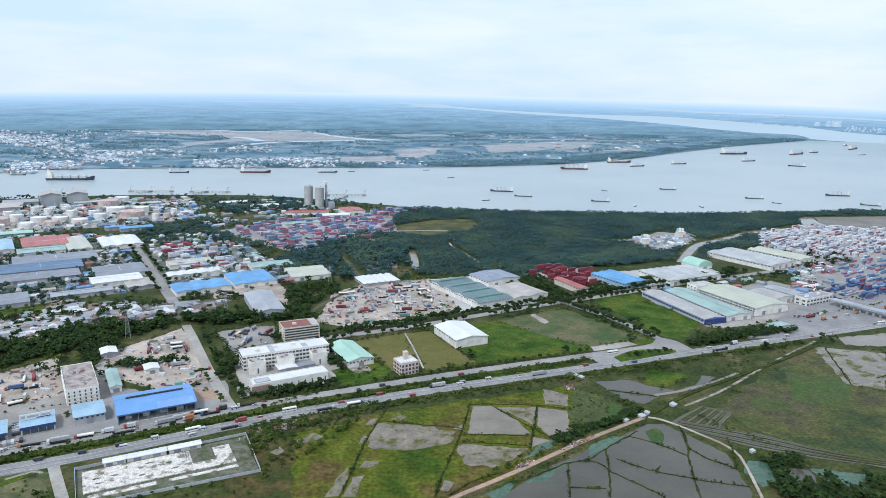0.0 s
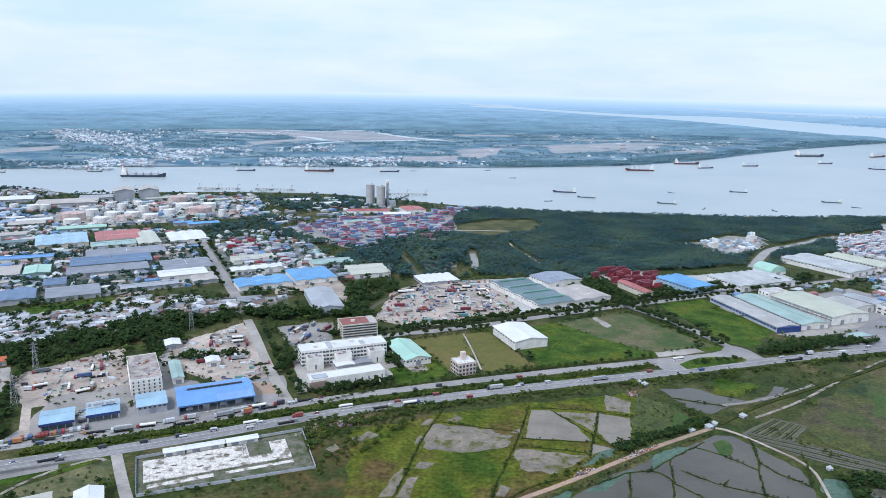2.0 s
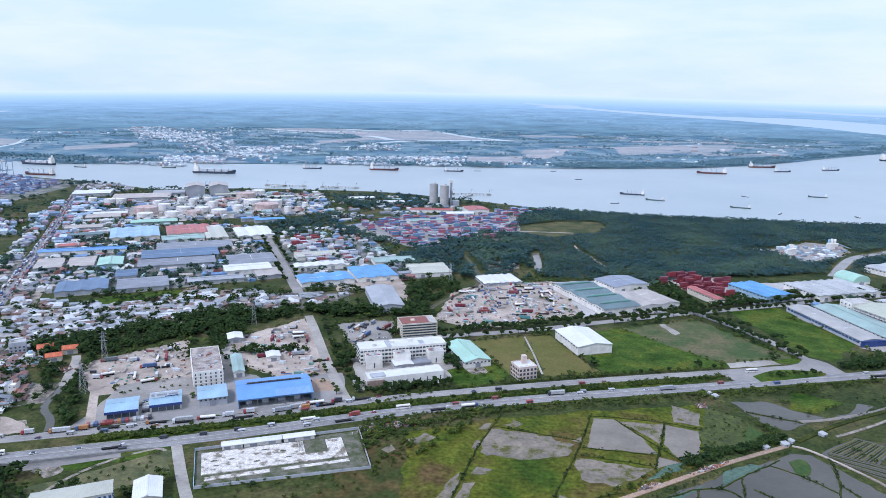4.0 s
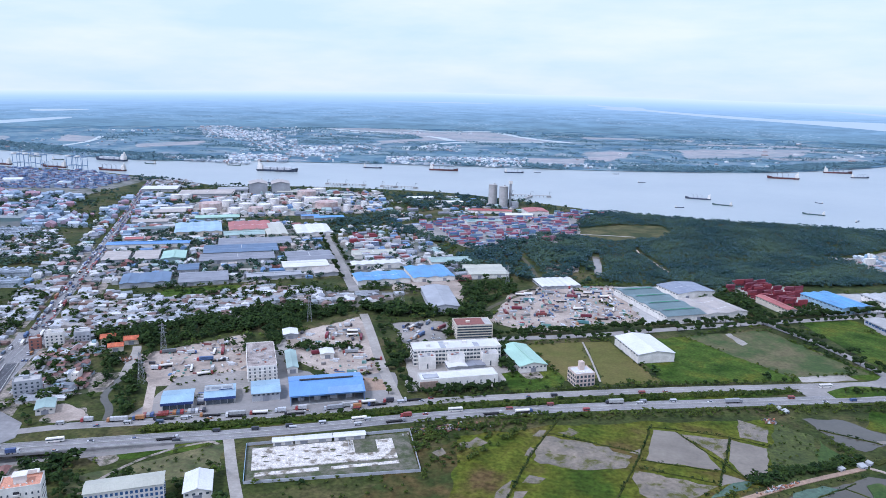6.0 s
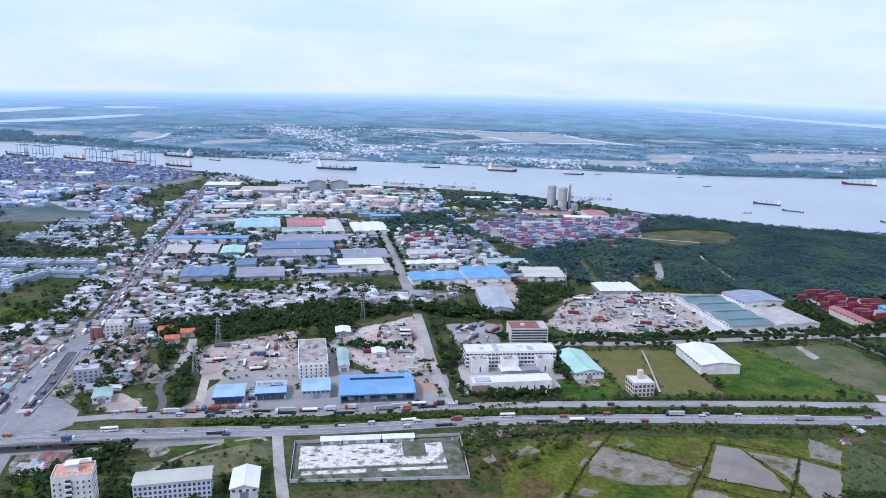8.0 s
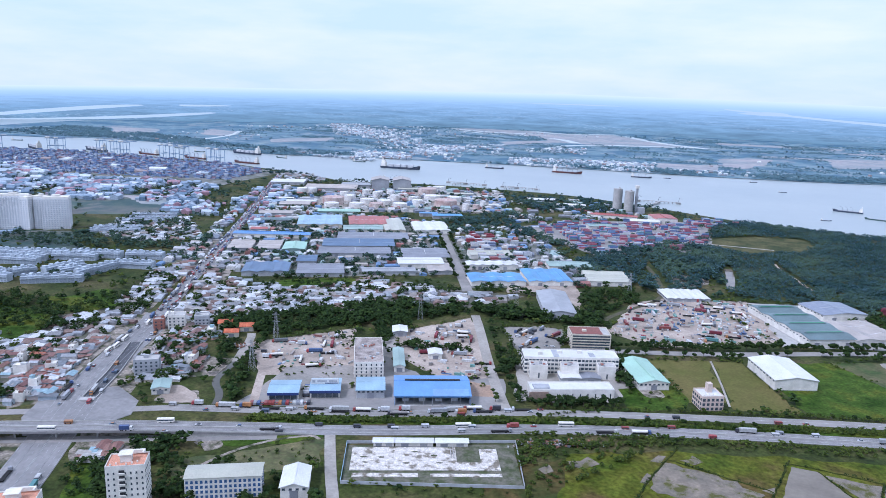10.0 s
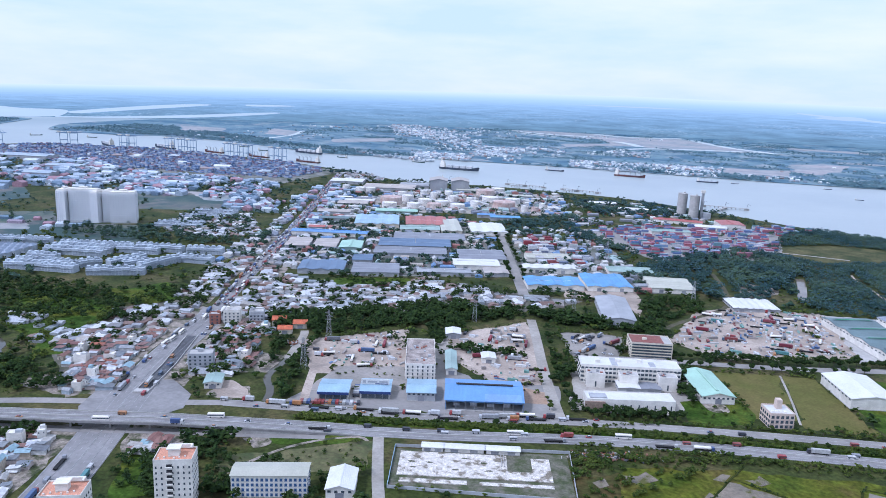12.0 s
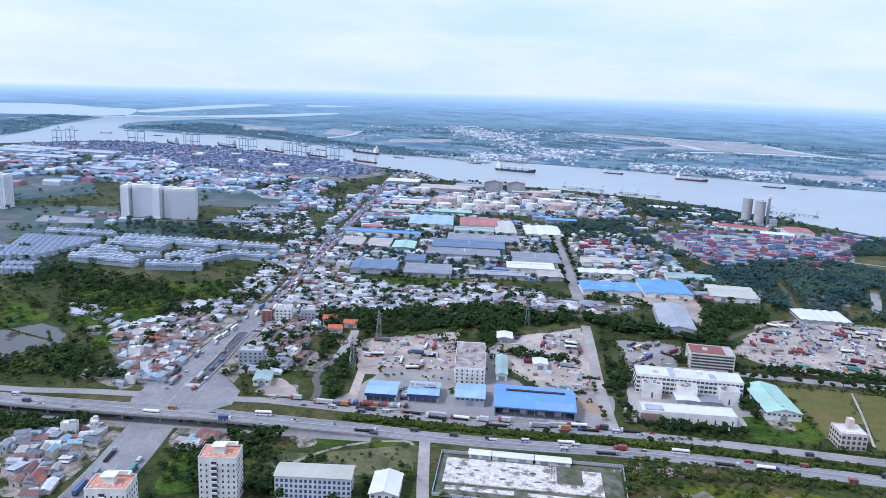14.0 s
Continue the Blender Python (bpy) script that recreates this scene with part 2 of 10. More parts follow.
def farmland(name, colours, scale=0.008, haze_sheen=0.3, woods=None):
    """Far fields: irregular plots, each of its own crop, with a broad patchiness."""
    m = mat(name, (0.85, 0.85, 0.85), (1.15, 1.15, 1.15), scale=0.003, fine=0.03, rough=0.7, spec=0.2, haze_sheen=haze_sheen)
    nt = m.node_tree
    b = nt.nodes["Principled BSDF"]
    tone = b.inputs["Base Color"].links[0].from_socket
    tc = nt.nodes.new("ShaderNodeTexCoord")
    w = nt.nodes.new("ShaderNodeTexNoise")
    w.inputs["Scale"].default_value = 0.01
    nt.links.new(tc.outputs["Object"], w.inputs["Vector"])
    push = nt.nodes.new("ShaderNodeVectorMath")
    push.operation = "MULTIPLY_ADD"
    push.inputs[1].default_value = (120, 120, 0)
    nt.links.new(w.outputs["Color"], push.inputs[0])
    nt.links.new(tc.outputs["Object"], push.inputs[2])
    v = nt.nodes.new("ShaderNodeTexVoronoi")
    v.inputs["Scale"].default_value = scale
    nt.links.new(push.outputs[0], v.inputs["Vector"])
    sep = nt.nodes.new("ShaderNodeSeparateColor")
    nt.links.new(v.outputs["Color"], sep.inputs[0])
    r = nt.nodes.new("ShaderNodeValToRGB")
    el_ = r.color_ramp.elements
    el_[0].color, el_[1].color = (*colours[0], 1), (*colours[-1], 1)
    for k, c in enumerate(colours[1:-1], 1):
        e = el_.new(k / (len(colours) - 1))
        e.color = (*c, 1)
    nt.links.new(sep.outputs[0], r.inputs[0])
    mul = nt.nodes.new("ShaderNodeMix")
    mul.data_type, mul.blend_type = "RGBA", "MULTIPLY"
    mul.inputs[0].default_value = 1.0
    nt.links.new(r.outputs[0], mul.inputs[6])
    nt.links.new(tone, mul.inputs[7])
    last = mul.outputs[2]
    if woods:
        belt = nt.nodes.new("ShaderNodeTexNoise")
        belt.inputs["Scale"].default_value, belt.inputs["Detail"].default_value, belt.inputs["Roughness"].default_value = 0.006, 10, 0.72
        nt.links.new(tc.outputs["Object"], belt.inputs["Vector"])
        cut = nt.nodes.new("ShaderNodeMapRange")
        cut.inputs[1].default_value, cut.inputs[2].default_value = 0.46, 0.56
        nt.links.new(belt.outputs[0], cut.inputs[0])
        green = nt.nodes.new("ShaderNodeMix")
        green.data_type = "RGBA"
        green.inputs[7].default_value = (*woods, 1)
        nt.links.new(cut.outputs[0], green.inputs[0])
        nt.links.new(last, green.inputs[6])
        last = green.outputs[2]
    nt.links.new(last, b.inputs["Base Color"])
    return m


GRASS = mat("grass", (0.026, 0.040, 0.007), (0.100, 0.084, 0.034), scale=0.018, fine=0.35, bump=0.15, third=(0.050, 0.060, 0.013), haze_sheen=0.03, detail=9.0, grain=0.4, spec=0.08)
LAWN = mat("dry_lawn", (0.098, 0.106, 0.026), (0.145, 0.122, 0.044), scale=0.02, fine=0.4, bump=0.05, detail=9.0, grain=0.14, spec=0.08)
MEADOW = mat("rank_meadow", (0.022, 0.050, 0.004), (0.090, 0.100, 0.012), scale=0.03, fine=0.4, bump=0.2, third=(0.055, 0.095, 0.012), detail=8.0, grain=0.35, spec=0.08)
PADDY = mat("paddy_grass", (0.042, 0.072, 0.007), (0.092, 0.062, 0.024), scale=0.018, fine=0.3, bump=0.08, third=(0.090, 0.101, 0.011), ramp_at=(0.36, 0.64), detail=10.0, grain=0.42, spec=0.08)
REEDS = mat("dry_reeds", (0.090, 0.066, 0.024), (0.040, 0.054, 0.014), scale=0.05, fine=0.3, bump=0.25, detail=9.0, grain=0.3, ramp_at=(0.38, 0.6), spec=0.08)
DIRT = mat("packed_dirt", (0.46, 0.385, 0.315), (0.27, 0.222, 0.178), scale=0.025, fine=0.5, bump=0.05, detail=10.0, grain=0.16)
GRAVEL = mat("grey_gravel", (0.34, 0.31, 0.275), (0.19, 0.18, 0.155), scale=0.025, fine=0.4, bump=0.03, detail=10.0, grain=0.14)
EARTH = mat("red_earth", (0.40, 0.27, 0.18), (0.30, 0.22, 0.16), scale=0.05, fine=0.6, bump=0.05)
ASPHALT = mat("asphalt", (0.27, 0.26, 0.25), (0.20, 0.195, 0.19), scale=0.03, fine=0.3, rough=0.85, grain=0.12, detail=7.0)
ASPHALT2 = mat("worn_asphalt", (0.31, 0.29, 0.265), (0.22, 0.21, 0.195), scale=0.025, fine=0.3, rough=0.85, grain=0.08)
CONCRETE = mat("concrete", (0.47, 0.455, 0.425), (0.36, 0.35, 0.325), scale=0.08, fine=0.9, rough=0.85, grain=0.1)
SLAB = mat("bleached_slab", (0.61, 0.57, 0.50), (0.20, 0.175, 0.13), scale=0.13, fine=1.2, rough=0.85, detail=11.0, ramp_at=(0.45, 0.60), grain=0.3, third=(0.54, 0.50, 0.44))
PAINT_LINE = mat("road_paint", (0.50, 0.50, 0.48), (0.26, 0.26, 0.26), scale=0.12, detail=7.0)
WEEDY = mat("weedy_dirt", (0.30, 0.26, 0.215), (0.05, 0.062, 0.024), scale=0.09, fine=0.6, rough=0.9, detail=9.0, grain=0.35, ramp_at=(0.44, 0.6), third=(0.20, 0.175, 0.135))
DUSTY = mat("dusty_concrete", (0.40, 0.37, 0.325), (0.26, 0.24, 0.205), scale=0.03, fine=0.5, rough=0.9, detail=9.0, grain=0.11)
WHITE = mat("white_render", (0.79, 0.755, 0.68), (0.62, 0.59, 0.525), scale=0.12, fine=1.2, rough=0.8, vary=0.06, grain=0.07)
CREAM = mat("cream_render", (0.66, 0.60, 0.48), (0.56, 0.50, 0.40), scale=0.12, fine=1.2, grain=0.07)
PINKW = mat("pink_beige_render", (0.62, 0.50, 0.42), (0.54, 0.44, 0.37), scale=0.12, fine=1.2, grain=0.07)
GREYW = mat("grey_render", (0.42, 0.43, 0.44), (0.32, 0.33, 0.34), scale=0.12, fine=1.2, vary=0.1, grain=0.08)
BRICKISH = mat("brick_red_render", (0.34, 0.15, 0.11), (0.26, 0.12, 0.09), scale=0.12, fine=1.2, grain=0.1)
TERRACOTTA = mat("terracotta_screed", (0.62, 0.30, 0.19), (0.52, 0.27, 0.18), scale=0.2, fine=1.5)
DARK = mat("dark_interior", (0.03, 0.032, 0.036), (0.05, 0.05, 0.055), scale=0.3)
BLUEGLASS = mat("blue_window_glass", (0.05, 0.10, 0.22), (0.07, 0.14, 0.28), scale=0.4, rough=0.15, spec=0.6)
TRUCK_LOAD = picked("truck_load_paint", [(0.52, 0.52, 0.51), (0.34, 0.35, 0.36), (0.22, 0.055, 0.05), (0.08, 0.13, 0.25), (0.44, 0.44, 0.42), (0.16, 0.17, 0.18), (0.30, 0.14, 0.07), (0.10, 0.24, 0.24)], island=False, rough=0.5)
GLASS = mat("window_glass", (0.05, 0.065, 0.08), (0.08, 0.10, 0.12), scale=0.4, rough=0.12, spec=0.7)
STEEL = mat("galvanised_steel", (0.40, 0.41, 0.42), (0.30, 0.31, 0.32), scale=0.4, rough=0.45, metal=0.6)
CRANE = mat("crane_paint", (0.27, 0.36, 0.47), (0.22, 0.31, 0.42), scale=0.1)
RUBBER = mat("tyre_rubber", (0.02, 0.02, 0.02), scale=2.0)
R_BLUE = sheet_metal("roof_sheet_blue", (0.15, 0.30, 0.56), stain=0.12)
R_LBLUE = sheet_metal("roof_sheet_light_blue", (0.34, 0.49, 0.59))
# Blue port roofs with distance haze mixed into the sheet colour.
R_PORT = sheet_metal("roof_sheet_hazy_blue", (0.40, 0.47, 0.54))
R_SKY = sheet_metal("roof_sheet_sky_blue", (0.13, 0.33, 0.58))
R_DBLUE = sheet_metal("roof_sheet_slate_blue", (0.12, 0.185, 0.28))
R_GREEN = sheet_metal("roof_sheet_mint", (0.37, 0.56, 0.44), stain=0.15)
R_PALEG = sheet_metal("roof_sheet_pale_green", (0.33, 0.44, 0.395))
R_WHITE = sheet_metal("roof_sheet_white", (0.68, 0.675, 0.65), stain=0.12)
R_CREAM = sheet_metal("roof_sheet_cream", (0.47, 0.465, 0.375), stain=0.1)
R_GREY = sheet_metal("roof_sheet_grey", (0.36, 0.37, 0.38))
R_DGREY = sheet_metal("roof_sheet_dark_grey", (0.25, 0.26, 0.285))
R_TEAL = sheet_metal("roof_sheet_grey_green", (0.14, 0.205, 0.21))
R_TAN = sheet_metal("roof_sheet_dusty_tan", (0.46, 0.41, 0.36))
R_RED = sheet_metal("roof_sheet_red", (0.42, 0.125, 0.105))
R_TANGREY = sheet_metal("roof_sheet_grey_tan", (0.40, 0.385, 0.355))
R_SILVER = sheet_metal("roof_sheet_silver", (0.46, 0.465, 0.45), stain=0.3)
R_LIME = sheet_metal("roof_sheet_greenish_cream", (0.46, 0.47, 0.36), stain=0.15)
R_SLATEY = sheet_metal("roof_sheet_office_grey", (0.27, 0.285, 0.32))
R_SOLAR = mat("solar_roof", (0.16, 0.185, 0.24), (0.22, 0.245, 0.29), scale=0.1, rough=0.3, spec=0.6)
SIGN_BLUE = mat("fascia_navy", (0.03, 0.05, 0.16), (0.04, 0.07, 0.2), scale=0.2)
HOUSE_ROOF = picked("house_roof_sheet", [(0.46, 0.47, 0.48), (0.30, 0.31, 0.32), (0.60, 0.60, 0.58), (0.24, 0.13, 0.10), (0.40, 0.37, 0.33), (0.22, 0.12, 0.10), (0.16, 0.17, 0.18), (0.44, 0.46, 0.48), (0.27, 0.29, 0.30), (0.20, 0.22, 0.24), (0.26, 0.14, 0.11), (0.28, 0.40, 0.44), (0.40, 0.39, 0.36), (0.23, 0.13, 0.11)], island=False, grain=0.35)
# Pale render cooled towards blue, so haze over the terraces is in the colour.
TERR_W = mat("terrace_render_hazed", (0.48, 0.53, 0.57), (0.30, 0.34, 0.38), scale=0.12, fine=1.0, vary=0.1, grain=0.1)
HOUSE_TILE = picked("house_roof_tile", [(0.24, 0.085, 0.065), (0.22, 0.11, 0.09), (0.18, 0.09, 0.08), (0.34, 0.12, 0.07)], island=False, grain=0.5)
HOUSE_WALL = picked("house_wall", [(0.60, 0.58, 0.54), (0.48, 0.47, 0.45), (0.66, 0.66, 0.63), (0.52, 0.46, 0.36), (0.40, 0.46, 0.50), (0.58, 0.50, 0.46)], island=False)
# House paints of the far bank, paled and blued to include haze.
FAR_HOUSE = picked("far_house_hazed", [(0.62, 0.66, 0.68), (0.70, 0.72, 0.72), (0.46, 0.52, 0.55), (0.36, 0.42, 0.46), (0.56, 0.60, 0.62), (0.28, 0.34, 0.38), (0.34, 0.28, 0.27), (0.40, 0.46, 0.50), (0.26, 0.31, 0.36)])
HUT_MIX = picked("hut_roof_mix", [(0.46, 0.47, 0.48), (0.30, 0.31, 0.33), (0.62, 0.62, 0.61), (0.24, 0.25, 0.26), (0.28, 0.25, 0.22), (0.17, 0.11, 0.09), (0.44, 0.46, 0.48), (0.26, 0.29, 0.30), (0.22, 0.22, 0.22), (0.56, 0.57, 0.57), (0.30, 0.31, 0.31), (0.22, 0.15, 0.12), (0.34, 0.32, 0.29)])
# Port town colours, cooled towards blue for the haze above them.
TOWN_MIX = picked("port_town_hazed", [(0.38, 0.45, 0.52), (0.24, 0.31, 0.39), (0.58, 0.63, 0.67), (0.18, 0.25, 0.33), (0.30, 0.25, 0.30), (0.30, 0.38, 0.46), (0.50, 0.56, 0.61), (0.14, 0.21, 0.28), (0.36, 0.22, 0.25)])
# Container paints dulled and blued: the port's haze is in these colours.
CONTAINER_PORT = picked("container_port_hazed", [(0.12, 0.19, 0.34), (0.19, 0.16, 0.22), (0.17, 0.24, 0.37), (0.24, 0.17, 0.21), (0.42, 0.46, 0.52), (0.14, 0.20, 0.32), (0.24, 0.31, 0.41), (0.16, 0.22, 0.35), (0.32, 0.36, 0.43)], rough=0.7)
# Container paints, lightened to include the haze over the riverside yard.
CONTAINER = picked("container_paint", [(0.34, 0.10, 0.13), (0.40, 0.16, 0.18), (0.12, 0.19, 0.36), (0.32, 0.13, 0.18), (0.18, 0.28, 0.44), (0.55, 0.56, 0.57), (0.26, 0.13, 0.17), (0.50, 0.50, 0.51), (0.15, 0.27, 0.30), (0.12, 0.17, 0.30)], rough=0.5)
CONTAINER_RED = picked("container_paint_red", [(0.22, 0.035, 0.045), (0.18, 0.03, 0.045), (0.26, 0.045, 0.05), (0.16, 0.03, 0.045), (0.22, 0.06, 0.075)], island=False, rough=0.5)
CONTAINER_PALE = picked("container_paint_pale", [(0.62, 0.62, 0.62), (0.50, 0.51, 0.52), (0.56, 0.56, 0.53), (0.28, 0.09, 0.09), (0.46, 0.48, 0.50), (0.62, 0.62, 0.60), (0.16, 0.19, 0.27), (0.58, 0.59, 0.60)], rough=0.5)
CONTAINER_BLUE = picked("container_paint_blue", [(0.06, 0.11, 0.24), (0.05, 0.09, 0.20), (0.08, 0.15, 0.28), (0.22, 0.05, 0.06), (0.05, 0.10, 0.22), (0.30, 0.31, 0.33)], rough=0.5)
VEHICLE = picked("vehicle_paint", [(0.62, 0.62, 0.62), (0.55, 0.55, 0.54), (0.28, 0.07, 0.06), (0.07, 0.11, 0.24), (0.05, 0.05, 0.06), (0.60, 0.60, 0.58), (0.42, 0.20, 0.08), (0.30, 0.31, 0.33), (0.36, 0.07, 0.07), (0.56, 0.57, 0.58), (0.10, 0.14, 0.20), (0.50, 0.50, 0.48)], island=False, rough=0.35)
YARD = mat("dark_yard", (0.22, 0.215, 0.20), (0.085, 0.10, 0.07), scale=0.03, fine=0.4, ramp_at=(0.4, 0.6))
LEAF = mat("leaf_dark", (0.012, 0.026, 0.007), (0.034, 0.056, 0.012), scale=0.12, fine=1.2, vary=0.4, island=True, rough=0.85, haze_sheen=0.03, spec=0.08)
# Mangrove greens, lightened and blued in part to stand for haze.
LEAF_WOOD = mat("leaf_mangrove", (0.016, 0.038, 0.024), (0.052, 0.082, 0.036), scale=0.011, fine=0.5, vary=0.26, island=True, rough=0.75, haze_sheen=0.42, third=(0.028, 0.053, 0.030), detail=7.0, ramp_at=(0.38, 0.62), spec=0.08)
# Paler, bluer copy of the dark leaf for mid distance: haze mixed in.
LEAF_MID = mat("leaf_mid_hazed", (0.022, 0.044, 0.024), (0.050, 0.078, 0.036), scale=0.02, fine=0.5, vary=0.4, island=True, rough=0.8, haze_sheen=0.2, spec=0.08)
LEAF_SHRUB = mat("leaf_shrub", (0.026, 0.046, 0.007), (0.070, 0.090, 0.014), scale=0.05, fine=0.8, vary=0.45, island=True, rough=0.85, haze_sheen=0.06, spec=0.08)
# Far leaves are paler and bluer: distance haze is mixed into the base colour.
LEAF_FAR = mat("leaf_far_hazed", (0.062, 0.128, 0.15), (0.10, 0.17, 0.18), scale=0.006, fine=0.1, vary=0.14, island=True, rough=0.7, haze_sheen=0.3)
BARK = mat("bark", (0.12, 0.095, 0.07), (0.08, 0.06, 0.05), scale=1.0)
# Far fields and woods carry the river haze in their bluish base colours.
FARLAND = farmland("far_farmland_hazed", [(0.095, 0.17, 0.18), (0.115, 0.19, 0.195), (0.19, 0.25, 0.23), (0.11, 0.19, 0.195), (0.23, 0.275, 0.245), (0.16, 0.23, 0.22), (0.30, 0.29, 0.26)], scale=0.016, haze_sheen=0.2, woods=(0.040, 0.095, 0.12))
PASTURE = farmland("open_pasture", [(0.045, 0.075, 0.04), (0.075, 0.095, 0.05), (0.105, 0.115, 0.065), (0.12, 0.115, 0.08), (0.17, 0.145, 0.115)], scale=0.02, haze_sheen=0.14, woods=(0.03, 0.055, 0.032))
MUD = mat("pond_bank_mud", (0.10, 0.085, 0.06), (0.07, 0.075, 0.03), scale=0.1, fine=0.7)


def water_mat(name, c1, c2, rough=0.16, ripple=0.04, scale=0.02, grain=0.2):
    m = mat(name, c1, c2, scale=scale, rough=rough, fine=0.35, spec=0.5, grain=grain)
    nt = m.node_tree
    b = nt.nodes["Principled BSDF"]
    b.inputs["IOR"].default_value = 1.33
    tc = nt.nodes.new("ShaderNodeTexCoord")
    n = nt.nodes.new("ShaderNodeTexNoise")
    n.inputs["Scale"].default_value, n.inputs["Detail"].default_value = 0.12, 5
    nt.links.new(tc.outputs["Object"], n.inputs["Vector"])
    bp = nt.nodes.new("ShaderNodeBump")
    bp.inputs["Distance"].default_value = ripple
    nt.links.new(n.outputs[0], bp.inputs["Height"])
    nt.links.new(bp.outputs[0], b.inputs["Normal"])
    return m


RIVER = water_mat("river_water", (0.30, 0.345, 0.345), (0.36, 0.40, 0.385), rough=0.3, ripple=0.25, scale=0.002, grain=0.025)
POND = water_mat("paddy_water", (0.165, 0.14, 0.105), (0.215, 0.185, 0.14), rough=0.1, scale=0.03, ripple=0.012, grain=0.08)


def flooded(name):
    """Shallow water broken by tufts of grass and mud."""
    m = water_mat(name, (0.215, 0.175, 0.125), (0.14, 0.12, 0.085), rough=0.12, scale=0.05)
    nt = m.node_tree
    b = nt.nodes["Principled BSDF"]
    wet = b.inputs["Base Color"].links[0].from_socket
    tc = nt.nodes.new("ShaderNodeTexCoord")
    n = nt.nodes.new("ShaderNodeTexNoise")
    n.inputs["Scale"].default_value, n.inputs["Detail"].default_value, n.inputs["Roughness"].default_value = 0.075, 8, 0.68
    nt.links.new(tc.outputs["Object"], n.inputs["Vector"])
    r = nt.nodes.new("ShaderNodeMapRange")
    r.inputs[1].default_value, r.inputs[2].default_value = 0.51, 0.60
    nt.links.new(n.outputs[0], r.inputs[0])
    mix = nt.nodes.new("ShaderNodeMix")
    mix.data_type = "RGBA"
    mix.inputs[7].default_value = (0.085, 0.085, 0.02, 1)
    nt.links.new(r.outputs[0], mix.inputs[0])
    nt.links.new(wet, mix.inputs[6])
    nt.links.new(mix.outputs[2], b.inputs["Base Color"])
    rr = nt.nodes.new("ShaderNodeMapRange")
    rr.inputs[3].default_value, rr.inputs[4].default_value = 0.12, 0.8
    nt.links.new(r.outputs[0], rr.inputs[0])
    nt.links.new(rr.outputs[0], b.inputs["Roughness"])
    return m


# Brighter base than the river's: reflected sky is put into the colour.
CREEK_WATER = water_mat("creek_water_sky", (0.50, 0.54, 0.52), (0.44, 0.48, 0.47), rough=0.3, ripple=0.1, scale=0.004)
FLOOD = flooded("half_flooded_paddy")
POND_GREEN = water_mat("algae_water", (0.05, 0.095, 0.058), (0.075, 0.125, 0.08), rough=0.2, scale=0.04)
POND_GREY = water_mat("pond_water", (0.066, 0.062, 0.046), (0.094, 0.088, 0.066), rough=0.07, scale=0.015, ripple=0.008, grain=0.05)

